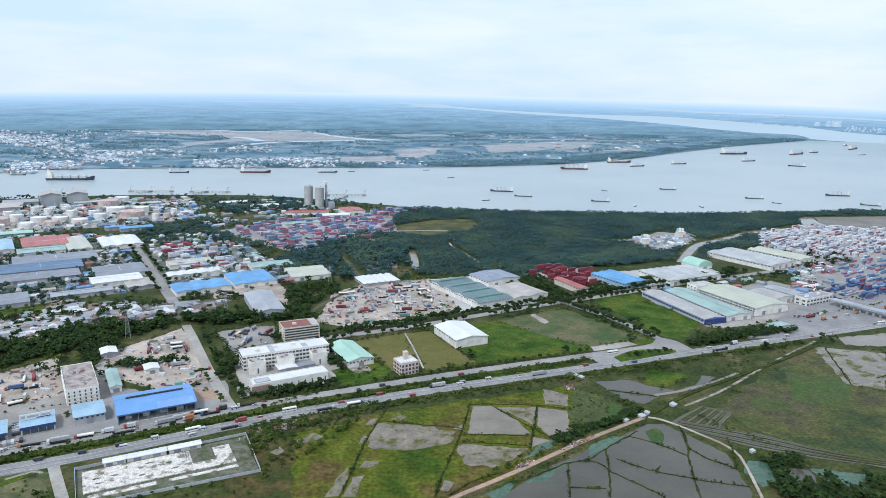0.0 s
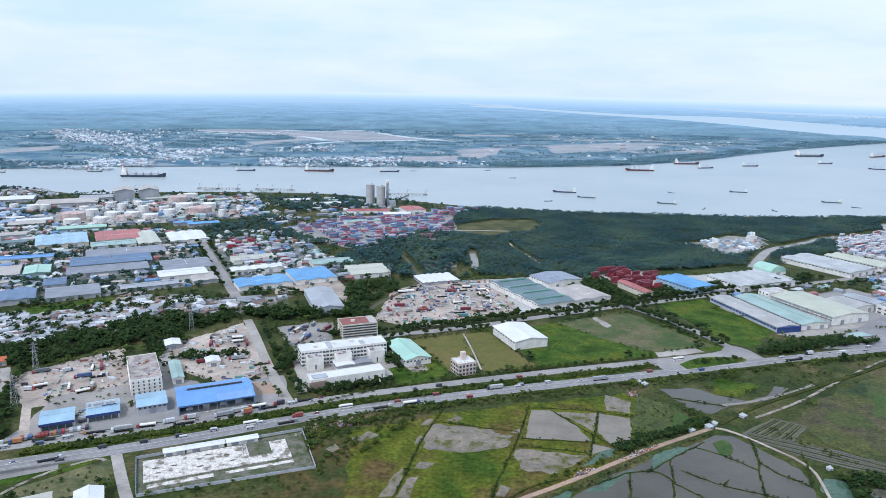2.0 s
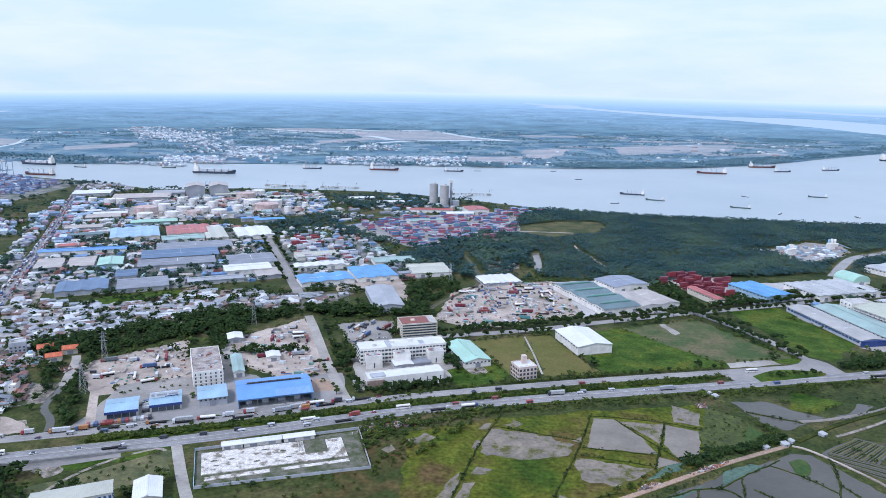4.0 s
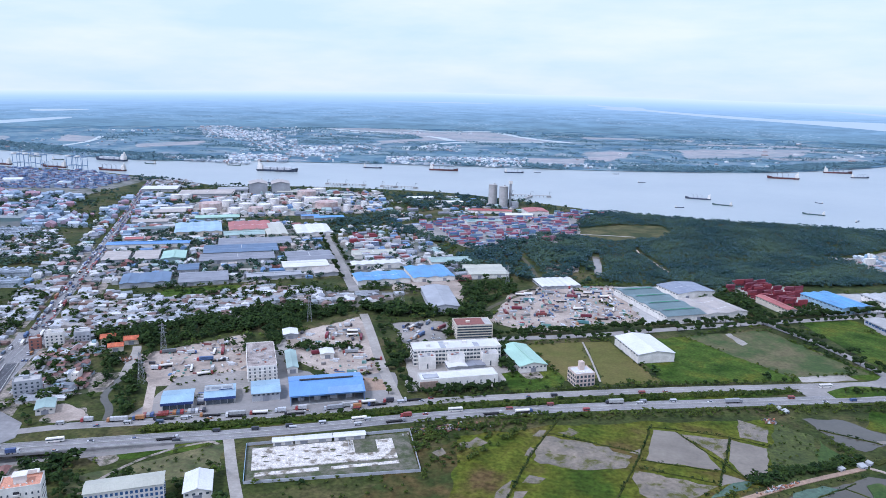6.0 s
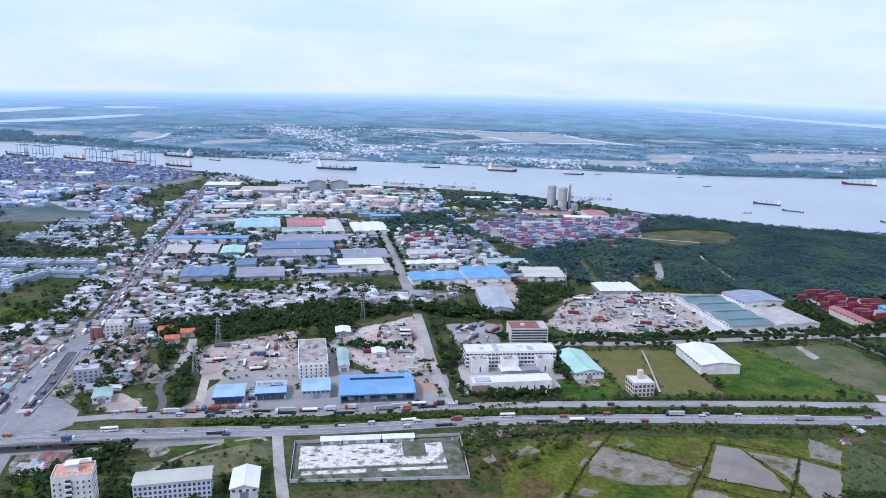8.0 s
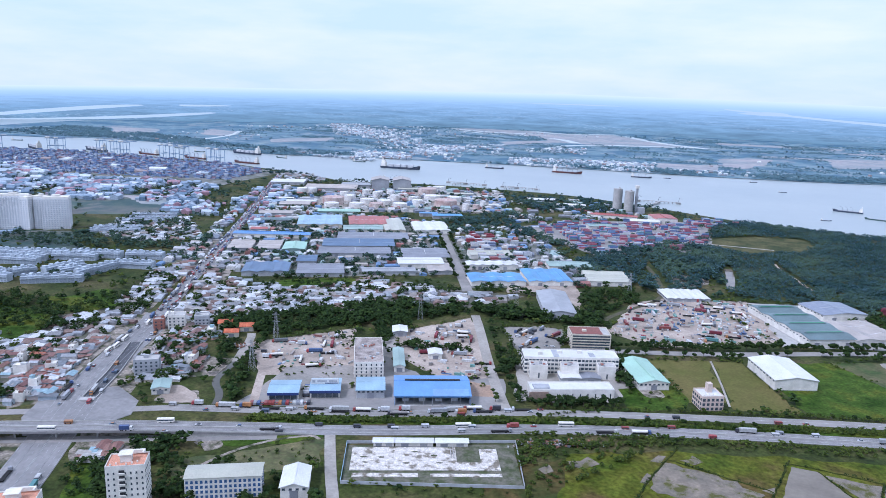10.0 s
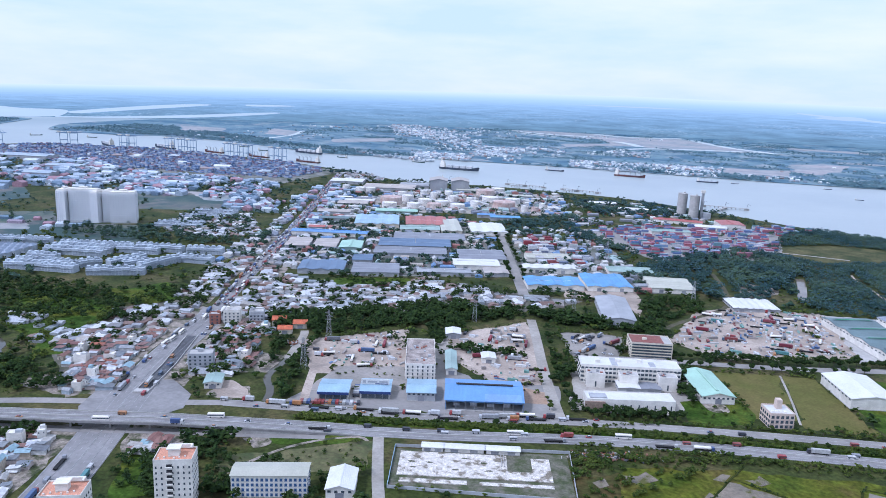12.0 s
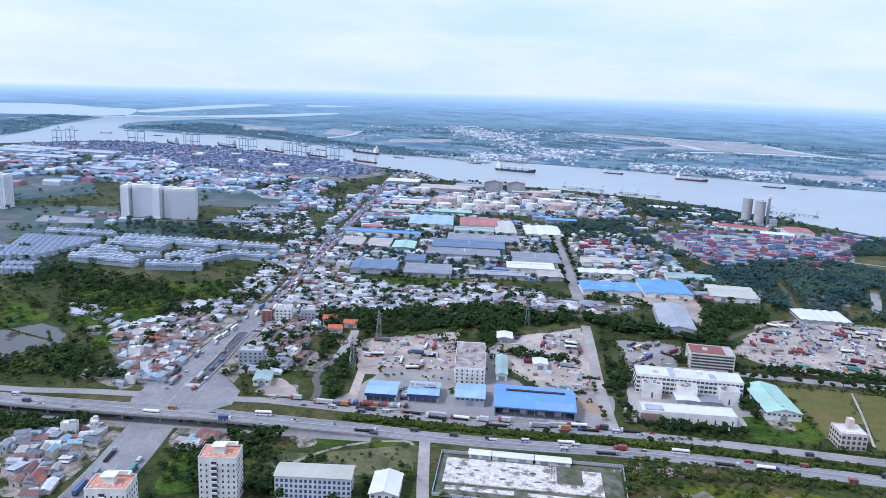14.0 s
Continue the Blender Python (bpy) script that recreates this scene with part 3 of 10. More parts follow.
# ---- mesh tools ----
class Shape:
    """Collects vertices and faces; made() links them as one mesh object."""

    def __init__(self):
        self.v, self.f = [], []

    def add(self, verts, faces):
        n = len(self.v)
        self.v += [tuple(p) for p in verts]
        self.f += [tuple(n + i for i in q) for q in faces]
        return self

    def box(self, x0, x1, y0, y1, z0, z1):
        v = [(x, y, z) for z in (z0, z1) for y in (y0, y1) for x in (x0, x1)]
        return self.add(v, [(0, 2, 3, 1), (4, 5, 7, 6), (0, 1, 5, 4), (2, 6, 7, 3), (0, 4, 6, 2), (1, 3, 7, 5)])

    def prism(self, pts, z0, z1):
        n = len(pts)
        area = sum(pts[i][0] * pts[(i + 1) % n][1] - pts[(i + 1) % n][0] * pts[i][1] for i in range(n))
        if area < 0:
            pts = pts[::-1]
        v = [(x, y, z0) for x, y in pts] + [(x, y, z1) for x, y in pts]
        f = [tuple(range(n))[::-1], tuple(range(n, 2 * n))]
        f += [(i, (i + 1) % n, n + (i + 1) % n, n + i) for i in range(n)]
        return self.add(v, f)

    def cyl(self, x, y, z0, z1, r, n=12, r2=None):
        r2 = r if r2 is None else r2
        ring = [(math.cos(math.tau * k / n), math.sin(math.tau * k / n)) for k in range(n)]
        v = [(x + r * c, y + r * s, z0) for c, s in ring] + [(x + r2 * c, y + r2 * s, z1) for c, s in ring]
        f = [tuple(range(n))[::-1], tuple(range(n, 2 * n))] + [(i, (i + 1) % n, n + (i + 1) % n, n + i) for i in range(n)]
        return self.add(v, f)

    def beam(self, a, b, w):
        """A square bar from a to b."""
        a, b = Vector(a), Vector(b)
        q = (b - a).to_track_quat("Z", "Y").to_matrix()
        s, u = q @ Vector((w / 2, 0, 0)), q @ Vector((0, w / 2, 0))
        v = [p + i * s + j * u for p in (a, b) for i, j in ((-1, -1), (1, -1), (1, 1), (-1, 1))]
        return self.add(v, [(3, 2, 1, 0), (4, 5, 6, 7)] + [(i, (i + 1) % 4, 4 + (i + 1) % 4, 4 + i) for i in range(4)])

    def gable(self, x0, x1, y0, y1, z, rise, th=0.25, along="y"):
        """A pitched roof of some thickness with its ridge along x or y."""
        if along == "y":
            xm = (x0 + x1) / 2
            sec = [(x0, z), (xm, z + rise), (x1, z), (x1, z + th), (xm, z + rise + th), (x0, z + th)]
            v = [(x, y0, h) for x, h in sec] + [(x, y1, h) for x, h in sec]
        else:
            ym = (y0 + y1) / 2
            sec = [(y0, z), (ym, z + rise), (y1, z), (y1, z + th), (ym, z + rise + th), (y0, z + th)]
            v = [(x1, y, h) for y, h in sec] + [(x0, y, h) for y, h in sec]
        return self.add(v, [(1, 0, 5, 4), (2, 1, 4, 3), (6, 7, 10, 11), (7, 8, 9, 10), (0, 1, 7, 6), (1, 2, 8, 7), (4, 5, 11, 10), (3, 4, 10, 9), (5, 0, 6, 11), (2, 3, 9, 8)])

    def made(self, name, material, parent=None, label=""):
        me = bpy.data.meshes.new(name)
        me.from_pydata(self.v, [], self.f)
        me.materials.append(material)
        me.shade_flat()
        ob = new(name, me)
        if parent:
            ob.parent = parent
        if label:
            ob["label"] = label
        return ob


def part(name, shape, material, parent, label=""):
    return shape.made(name, material, parent, label)


def thing(name, x, y, z=0.0, turn=0.0, label="", category="", group=""):
    ob = new(name)
    ob.empty_display_size = 2
    ob.matrix_basis = pose(x, y, z, 0, 0, turn)
    return tagged(ob, label, category, group)


def arrays_mesh(name, verts, tris, material, smooth=False):
    """A mesh from arrays of vertices and triangles."""
    me = bpy.data.meshes.new(name)
    me.vertices.add(len(verts))
    me.vertices.foreach_set("co", np.asarray(verts, np.float32).ravel())
    me.loops.add(tris.size)
    me.loops.foreach_set("vertex_index", np.asarray(tris, np.int32).ravel())
    me.polygons.add(len(tris))
    me.polygons.foreach_set("loop_start", np.arange(0, tris.size, 3, dtype=np.int32))
    me.polygons.foreach_set("loop_total", np.full(len(tris), 3, np.int32))
    me.update(calc_edges=True)
    me.shade_flat()
    me.materials.append(material)
    return new(name, me)


def inside(pts, x, y):
    """Which of the places x, y lie in the polygon."""
    hit = np.zeros(len(x), bool)
    for (ax, ay), (bx, by) in zip(pts, pts[1:] + pts[:1]):
        cross = (ay > y) != (by > y)
        hit ^= cross & (x < (bx - ax) * (y - ay) / ((by - ay) or 1e-9) + ax)
    return hit


def scatter(pts, step, rng, keep=1.0, holes=()):
    """Jittered places over a polygon, leaving out holes."""
    a = np.array(pts)
    lo, hi = a.min(0), a.max(0)
    gx, gy = np.meshgrid(np.arange(lo[0], hi[0], step), np.arange(lo[1], hi[1], step))
    x = gx.ravel() + rng.uniform(-0.5, 0.5, gx.size) * step
    y = gy.ravel() + rng.uniform(-0.5, 0.5, gx.size) * step
    ok = inside(pts, x, y) & (rng.random(gx.size) < keep)
    for h in holes:
        ok &= ~inside(h, x, y)
    return x[ok], y[ok]


def along(line, step, off=0.0, start=0.0):
    """Places and headings every step metres along a line of points, off to its left."""
    out, left = [], start
    for (ax, ay), (bx, by) in zip(line, line[1:]):
        d = math.hypot(bx - ax, by - ay)
        ux, uy = (bx - ax) / d, (by - ay) / d
        while left < d:
            out.append((ax + ux * left - uy * off, ay + uy * left + ux * off, math.degrees(math.atan2(uy, ux))))
            left += step
        left -= d
    return out


def smoothed(line, rounds=2):
    for _ in range(rounds):
        out = [line[0]]
        for a, b in zip(line, line[1:]):
            out += [tuple(0.75 * p + 0.25 * q for p, q in zip(a, b)), tuple(0.25 * p + 0.75 * q for p, q in zip(a, b))]
        line = out + [line[-1]]
    return line


def ribbon(line, w0, w1, z0, z1, shape=None, zs=None):
    """A strip along a line, from w0 to w1 to its left, between two heights (plus zs along the line)."""
    s = shape or Shape()
    n = len(line)
    rows = []
    for i, p in enumerate(line):
        a, b = line[max(i - 1, 0)], line[min(i + 1, n - 1)]
        d = math.hypot(b[0] - a[0], b[1] - a[1])
        nx, ny = -(b[1] - a[1]) / d, (b[0] - a[0]) / d
        h = zs[i] if zs else 0.0
        rows.append([(p[0] + nx * w, p[1] + ny * w, z + h) for w, z in ((w0, z0), (w0, z1), (w1, z1), (w1, z0))])
    v = [q for r in rows for q in r]
    f = []
    for i in range(n - 1):
        for k in range(4):
            f.append((4 * i + k, 4 * i + (k + 1) % 4, 4 * i + 4 + (k + 1) % 4, 4 * i + 4 + k))
    f += [(3, 2, 1, 0), tuple(4 * n - 4 + k for k in range(4))]
    return s.add(v, [q[::-1] for q in f])


# a coarse map of what is built over, so that trees and huts keep clear of it
CELL, GX, GY = 4.0, -2800.0, 200.0
HARD = np.zeros((1100, 430), bool)
SOFT = np.zeros((1100, 430), bool)


def occupy(pts, grid):
    a = np.array(pts)
    i0, j0 = np.maximum(((a.min(0) - (GX, GY)) / CELL).astype(int) - 1, 0)
    i1, j1 = np.minimum(((a.max(0) - (GX, GY)) / CELL).astype(int) + 2, grid.shape)
    if i1 <= i0 or j1 <= j0:
        return
    ii, jj = np.meshgrid(np.arange(i0, i1), np.arange(j0, j1), indexing="ij")
    hit = inside(list(pts), (GX + (ii + 0.5) * CELL).ravel(), (GY + (jj + 0.5) * CELL).ravel()).reshape(ii.shape)
    grid[i0:i1, j0:j1] |= hit


def occupy_line(line, half, grid):
    for x, y, a in along(line, 3.0):
        i, j = (x - GX) / CELL, (y - GY) / CELL
        r = half / CELL
        i0, i1, j0, j1 = int(max(0, i - r)), int(max(0, i + r + 1)), int(max(0, j - r)), int(max(0, j + r + 1))
        grid[i0:i1, j0:j1] = True


def free(x, y, grids):
    i, j = ((x - GX) / CELL).astype(int), ((y - GY) / CELL).astype(int)
    ok = (i >= 0) & (j >= 0) & (i < HARD.shape[0]) & (j < HARD.shape[1])
    out = np.ones(len(x), bool)
    for g in grids:
        out[ok] &= ~g[i[ok], j[ok]]
    return out


def ground_piece(name, pts, z, material, label, category, kind="structure"):
    if name == "pond":
        occupy(pts, HARD)
    elif max(abs(p[0]) for p in pts) < 3000:
        occupy(pts, SOFT)
    return tagged(Shape().prism(pts, z - 0.4, z).made(name, material), label, category, kind=kind)


def wavy(pts, rng, step=9.0, amp=2.0, rounds=0):
    """The outline of a polygon, broken up so that its sides run unevenly."""
    out = []
    for (ax, ay), (bx, by) in zip(pts, pts[1:] + pts[:1]):
        d = math.hypot(bx - ax, by - ay)
        k = max(1, int(d / step))
        for i in range(k):
            s = i / k
            out.append((ax + (bx - ax) * s + rng.uniform(-amp, amp) * (i > 0), ay + (by - ay) * s + rng.uniform(-amp, amp) * (i > 0)))
    return smoothed(out + out[:1], rounds)[:-1] if rounds else out


RNG = np.random.default_rng(7)
ANG = 30.0  # the estate's streets run along this heading


def rot(x, y, ang=ANG):
    c, s = math.cos(radians(ang)), math.sin(radians(ang))
    return x * c - y * s, x * s + y * c


def rect(x, y, w, d, ang=ANG):
    """Corners of a rectangle from its front left corner."""
    return [(x + rot(a, b, ang)[0], y + rot(a, b, ang)[1]) for a, b in ((0, 0), (w, 0), (w, d), (0, d))]

# ---- ground and water ----
shore = [(-5600, 200), (-3000, 900), (-2560, 1180), (-2540, 1560), (-2440, 1660), (-2290, 1715), (-2070, 1775), (-1757, 1793), (-1551, 1795), (-1300, 1740), (-1120, 1690), (-1010, 1640), (-930, 1690),
         (-800, 1735), (-600, 1760), (-470, 1768), (-330, 1730), (-191, 1668), (-60, 1612), (69, 1588), (300, 1575), (521, 1582), (740, 1610), (943, 1660), (1150, 1672), (1700, 1600), (5600, 1300)]
ground_piece("ground", smoothed(shore, 1) + [(5600, -5600), (-5600, -5600)], 0.0, GRASS, "green riverside plain of grass and scrub", "ground")
far_shore = [(4300, 5600), (2330, 4560), (2215, 4400), (2000, 4180), (1506, 3760), (1057, 3281), (760, 2930), (445, 2665), (100, 2530), (-300, 2440), (-725, 2397), (-1100, 2300), (-1382, 2235), (-1570, 2110), (-1874, 2145),
             (-2187, 2215), (-2560, 2200), (-2641, 2100), (-2890, 2015), (-3120, 2020), (-3240, 2100), (-3447, 2294), (-3580, 2622), (-3665, 3086), (-3833, 3717), (-4000, 4500), (-4600, 5600)]
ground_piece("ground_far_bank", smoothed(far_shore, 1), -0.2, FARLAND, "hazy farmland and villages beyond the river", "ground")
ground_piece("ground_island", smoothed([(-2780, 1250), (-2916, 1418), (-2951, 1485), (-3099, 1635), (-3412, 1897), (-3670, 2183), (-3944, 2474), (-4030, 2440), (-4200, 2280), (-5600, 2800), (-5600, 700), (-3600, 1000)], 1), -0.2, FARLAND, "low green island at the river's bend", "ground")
water = Shape().box(-5700, 5700, -5700, 5700, -3.0, -1.6).made("water", RIVER)
tagged(water, "wide pale river with a smooth muddy surface", "river", kind="structure")

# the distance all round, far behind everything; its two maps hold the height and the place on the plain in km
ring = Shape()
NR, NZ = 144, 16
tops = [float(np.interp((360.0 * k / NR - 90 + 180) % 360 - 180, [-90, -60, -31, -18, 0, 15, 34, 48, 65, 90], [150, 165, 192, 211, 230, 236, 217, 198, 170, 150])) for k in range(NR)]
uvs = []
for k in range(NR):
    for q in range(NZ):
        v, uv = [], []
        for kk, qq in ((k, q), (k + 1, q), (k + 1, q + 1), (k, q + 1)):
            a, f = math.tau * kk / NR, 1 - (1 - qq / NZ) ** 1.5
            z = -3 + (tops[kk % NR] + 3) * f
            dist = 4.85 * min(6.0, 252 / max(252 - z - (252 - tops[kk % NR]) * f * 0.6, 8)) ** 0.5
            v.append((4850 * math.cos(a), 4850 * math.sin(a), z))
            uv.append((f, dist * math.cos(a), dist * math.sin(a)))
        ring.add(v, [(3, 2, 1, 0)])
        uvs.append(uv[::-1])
# Emitted colours pale from foot to top, painting the haze over the plain.
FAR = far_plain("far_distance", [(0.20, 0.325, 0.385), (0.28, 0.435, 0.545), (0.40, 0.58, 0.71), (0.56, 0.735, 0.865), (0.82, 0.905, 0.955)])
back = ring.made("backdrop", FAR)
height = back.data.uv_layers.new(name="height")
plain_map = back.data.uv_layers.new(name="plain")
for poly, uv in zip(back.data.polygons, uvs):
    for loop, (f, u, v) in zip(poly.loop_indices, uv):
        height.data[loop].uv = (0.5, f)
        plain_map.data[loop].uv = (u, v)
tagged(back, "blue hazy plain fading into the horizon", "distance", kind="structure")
# Far water, woods and town also glow, with haze in their colours.
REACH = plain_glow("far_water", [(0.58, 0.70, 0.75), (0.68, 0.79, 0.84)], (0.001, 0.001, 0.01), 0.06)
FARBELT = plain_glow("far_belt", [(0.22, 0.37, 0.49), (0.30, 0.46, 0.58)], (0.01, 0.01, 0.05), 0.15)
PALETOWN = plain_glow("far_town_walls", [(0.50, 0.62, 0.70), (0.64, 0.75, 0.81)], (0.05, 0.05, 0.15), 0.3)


def far_patch(name, pts, material, label, r=4840):
    """A far flat shape on the horizon, by bearing in degrees and height in metres."""
    fine = smoothed(pts + pts[:1], 2)
    s = Shape()
    s.add([(-r * math.sin(radians(a)), r * math.cos(radians(a)), z) for a, z in fine[:-1]], [tuple(range(len(fine) - 1))])
    return tagged(s.made(name, material), label, "distance", kind="structure")


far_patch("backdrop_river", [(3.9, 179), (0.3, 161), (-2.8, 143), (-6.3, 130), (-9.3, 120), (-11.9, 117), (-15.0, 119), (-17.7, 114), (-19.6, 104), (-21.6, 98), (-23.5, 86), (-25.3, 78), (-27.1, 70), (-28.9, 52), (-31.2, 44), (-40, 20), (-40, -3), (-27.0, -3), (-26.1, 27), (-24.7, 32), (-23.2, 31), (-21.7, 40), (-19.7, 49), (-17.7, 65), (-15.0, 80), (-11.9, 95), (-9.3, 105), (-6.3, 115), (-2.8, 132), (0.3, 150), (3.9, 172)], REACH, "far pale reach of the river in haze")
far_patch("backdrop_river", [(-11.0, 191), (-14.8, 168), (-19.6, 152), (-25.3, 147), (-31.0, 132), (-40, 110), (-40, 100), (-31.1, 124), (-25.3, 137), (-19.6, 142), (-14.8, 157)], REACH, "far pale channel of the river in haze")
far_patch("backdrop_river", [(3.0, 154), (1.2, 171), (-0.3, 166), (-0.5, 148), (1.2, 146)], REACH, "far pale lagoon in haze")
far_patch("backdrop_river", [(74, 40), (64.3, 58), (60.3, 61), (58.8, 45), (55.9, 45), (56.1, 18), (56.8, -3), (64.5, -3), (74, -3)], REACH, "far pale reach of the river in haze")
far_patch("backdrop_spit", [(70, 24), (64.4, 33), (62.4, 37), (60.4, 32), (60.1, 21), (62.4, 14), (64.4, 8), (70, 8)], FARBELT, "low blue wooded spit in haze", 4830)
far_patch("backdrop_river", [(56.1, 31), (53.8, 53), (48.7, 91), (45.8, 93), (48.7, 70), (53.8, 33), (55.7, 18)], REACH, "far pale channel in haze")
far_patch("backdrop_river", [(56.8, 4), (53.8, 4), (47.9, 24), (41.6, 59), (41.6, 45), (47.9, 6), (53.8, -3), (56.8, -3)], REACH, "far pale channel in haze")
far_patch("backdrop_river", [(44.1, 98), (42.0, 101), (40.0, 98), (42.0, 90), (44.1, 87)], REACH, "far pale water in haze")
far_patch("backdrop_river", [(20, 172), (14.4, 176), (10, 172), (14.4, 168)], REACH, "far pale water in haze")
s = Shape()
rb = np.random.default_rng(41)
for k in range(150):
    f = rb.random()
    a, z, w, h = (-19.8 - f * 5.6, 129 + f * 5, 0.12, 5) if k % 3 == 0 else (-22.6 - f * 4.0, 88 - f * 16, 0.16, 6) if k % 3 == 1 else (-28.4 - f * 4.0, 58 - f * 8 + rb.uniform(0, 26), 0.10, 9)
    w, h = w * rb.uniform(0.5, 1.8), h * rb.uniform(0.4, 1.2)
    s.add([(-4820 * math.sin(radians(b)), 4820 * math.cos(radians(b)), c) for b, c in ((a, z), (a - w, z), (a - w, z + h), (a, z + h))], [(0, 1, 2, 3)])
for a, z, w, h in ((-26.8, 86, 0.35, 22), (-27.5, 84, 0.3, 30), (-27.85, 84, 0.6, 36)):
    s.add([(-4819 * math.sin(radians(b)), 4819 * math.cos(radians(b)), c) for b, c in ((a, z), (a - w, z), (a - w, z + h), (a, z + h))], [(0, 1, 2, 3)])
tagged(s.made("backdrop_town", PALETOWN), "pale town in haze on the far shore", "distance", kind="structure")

# creeks, tan fields and patches of wet land on the far bank
CREEKS = (([(-998, 3133), (-930, 2946), (-894, 3004), (-944, 3306), (-846, 3545), (-647, 3667), (-375, 3809)], 46), ([(-1119, 3874), (-1025, 3802), (-912, 3612)], 50), ([(-1408, 4461), (-1168, 4339), (-915, 4592)], 70), ([(-841, 4483), (-580, 3996), (-314, 3779)], 55), ([(-1880, 4274), (-1589, 4118), (-1322, 4184)], 50), ([(-2187, 2215), (-2300, 2700), (-2500, 3000)], 25), ([(-1734, 4084), (-1500, 3950), (-1290, 3990)], 36))
for k, (line, w) in enumerate(CREEKS):
    tagged(ribbon(smoothed(line), -w / 2, w / 2, -0.5, 0.6 + 0.01 * k).made("creek", CREEK_WATER), "pale winding creek on the far bank", "creek", kind="structure")
DIRT_TIDAL = mat("tidal_flat", (0.20, 0.18, 0.15), (0.12, 0.115, 0.09), scale=0.02, fine=0.3, rough=0.6, detail=8.0)
FIELD = mat("fallow_field", (0.36, 0.315, 0.285), (0.23, 0.25, 0.23), scale=0.006, detail=8.0, fine=0.05, rough=0.7, haze_sheen=0.15)
TANS = ([(-1950, 4318), (-1806, 4419), (-1587, 4478), (-1344, 4478), (-1137, 4347), (-949, 4583), (-752, 4270), (-508, 3917), (-285, 3785), (-640, 3628), (-997, 3594), (-1150, 3233), (-1238, 3390), (-1084, 3701), (-1232, 3995), (-1734, 4084)], [(-217, 3212), (-17, 3345), (-39, 3038), (-113, 2820), (-194, 2881)], [(201, 3526), (515, 3823), (835, 3932), (685, 3474), (360, 3222), (201, 3078)], [(-411, 2821), (-196, 2906), (-180, 2673), (-362, 2625)],
        [(-3090, 2724), (-2874, 2804), (-2673, 2613), (-2741, 2425)], [(-2479, 2688), (-2710, 3018), (-2459, 2958), (-2288, 2676)], [(-2062, 2689), (-1922, 2990), (-1812, 2778), (-1956, 2555)], rect(560, 3200, 420, 130, 24), rect(300, 3950, 700, 120, 10), rect(-60, 3440, 480, 90, 12), rect(700, 3700, 500, 110, 18), rect(-300, 4200, 600, 150, 4))
for k, pts in enumerate(TANS):
    ground_piece("fallow_field", wavy(pts, RNG, 60, 18), 0.1 + 0.03 * k, FIELD, "fallow tan field on the far bank", "field")

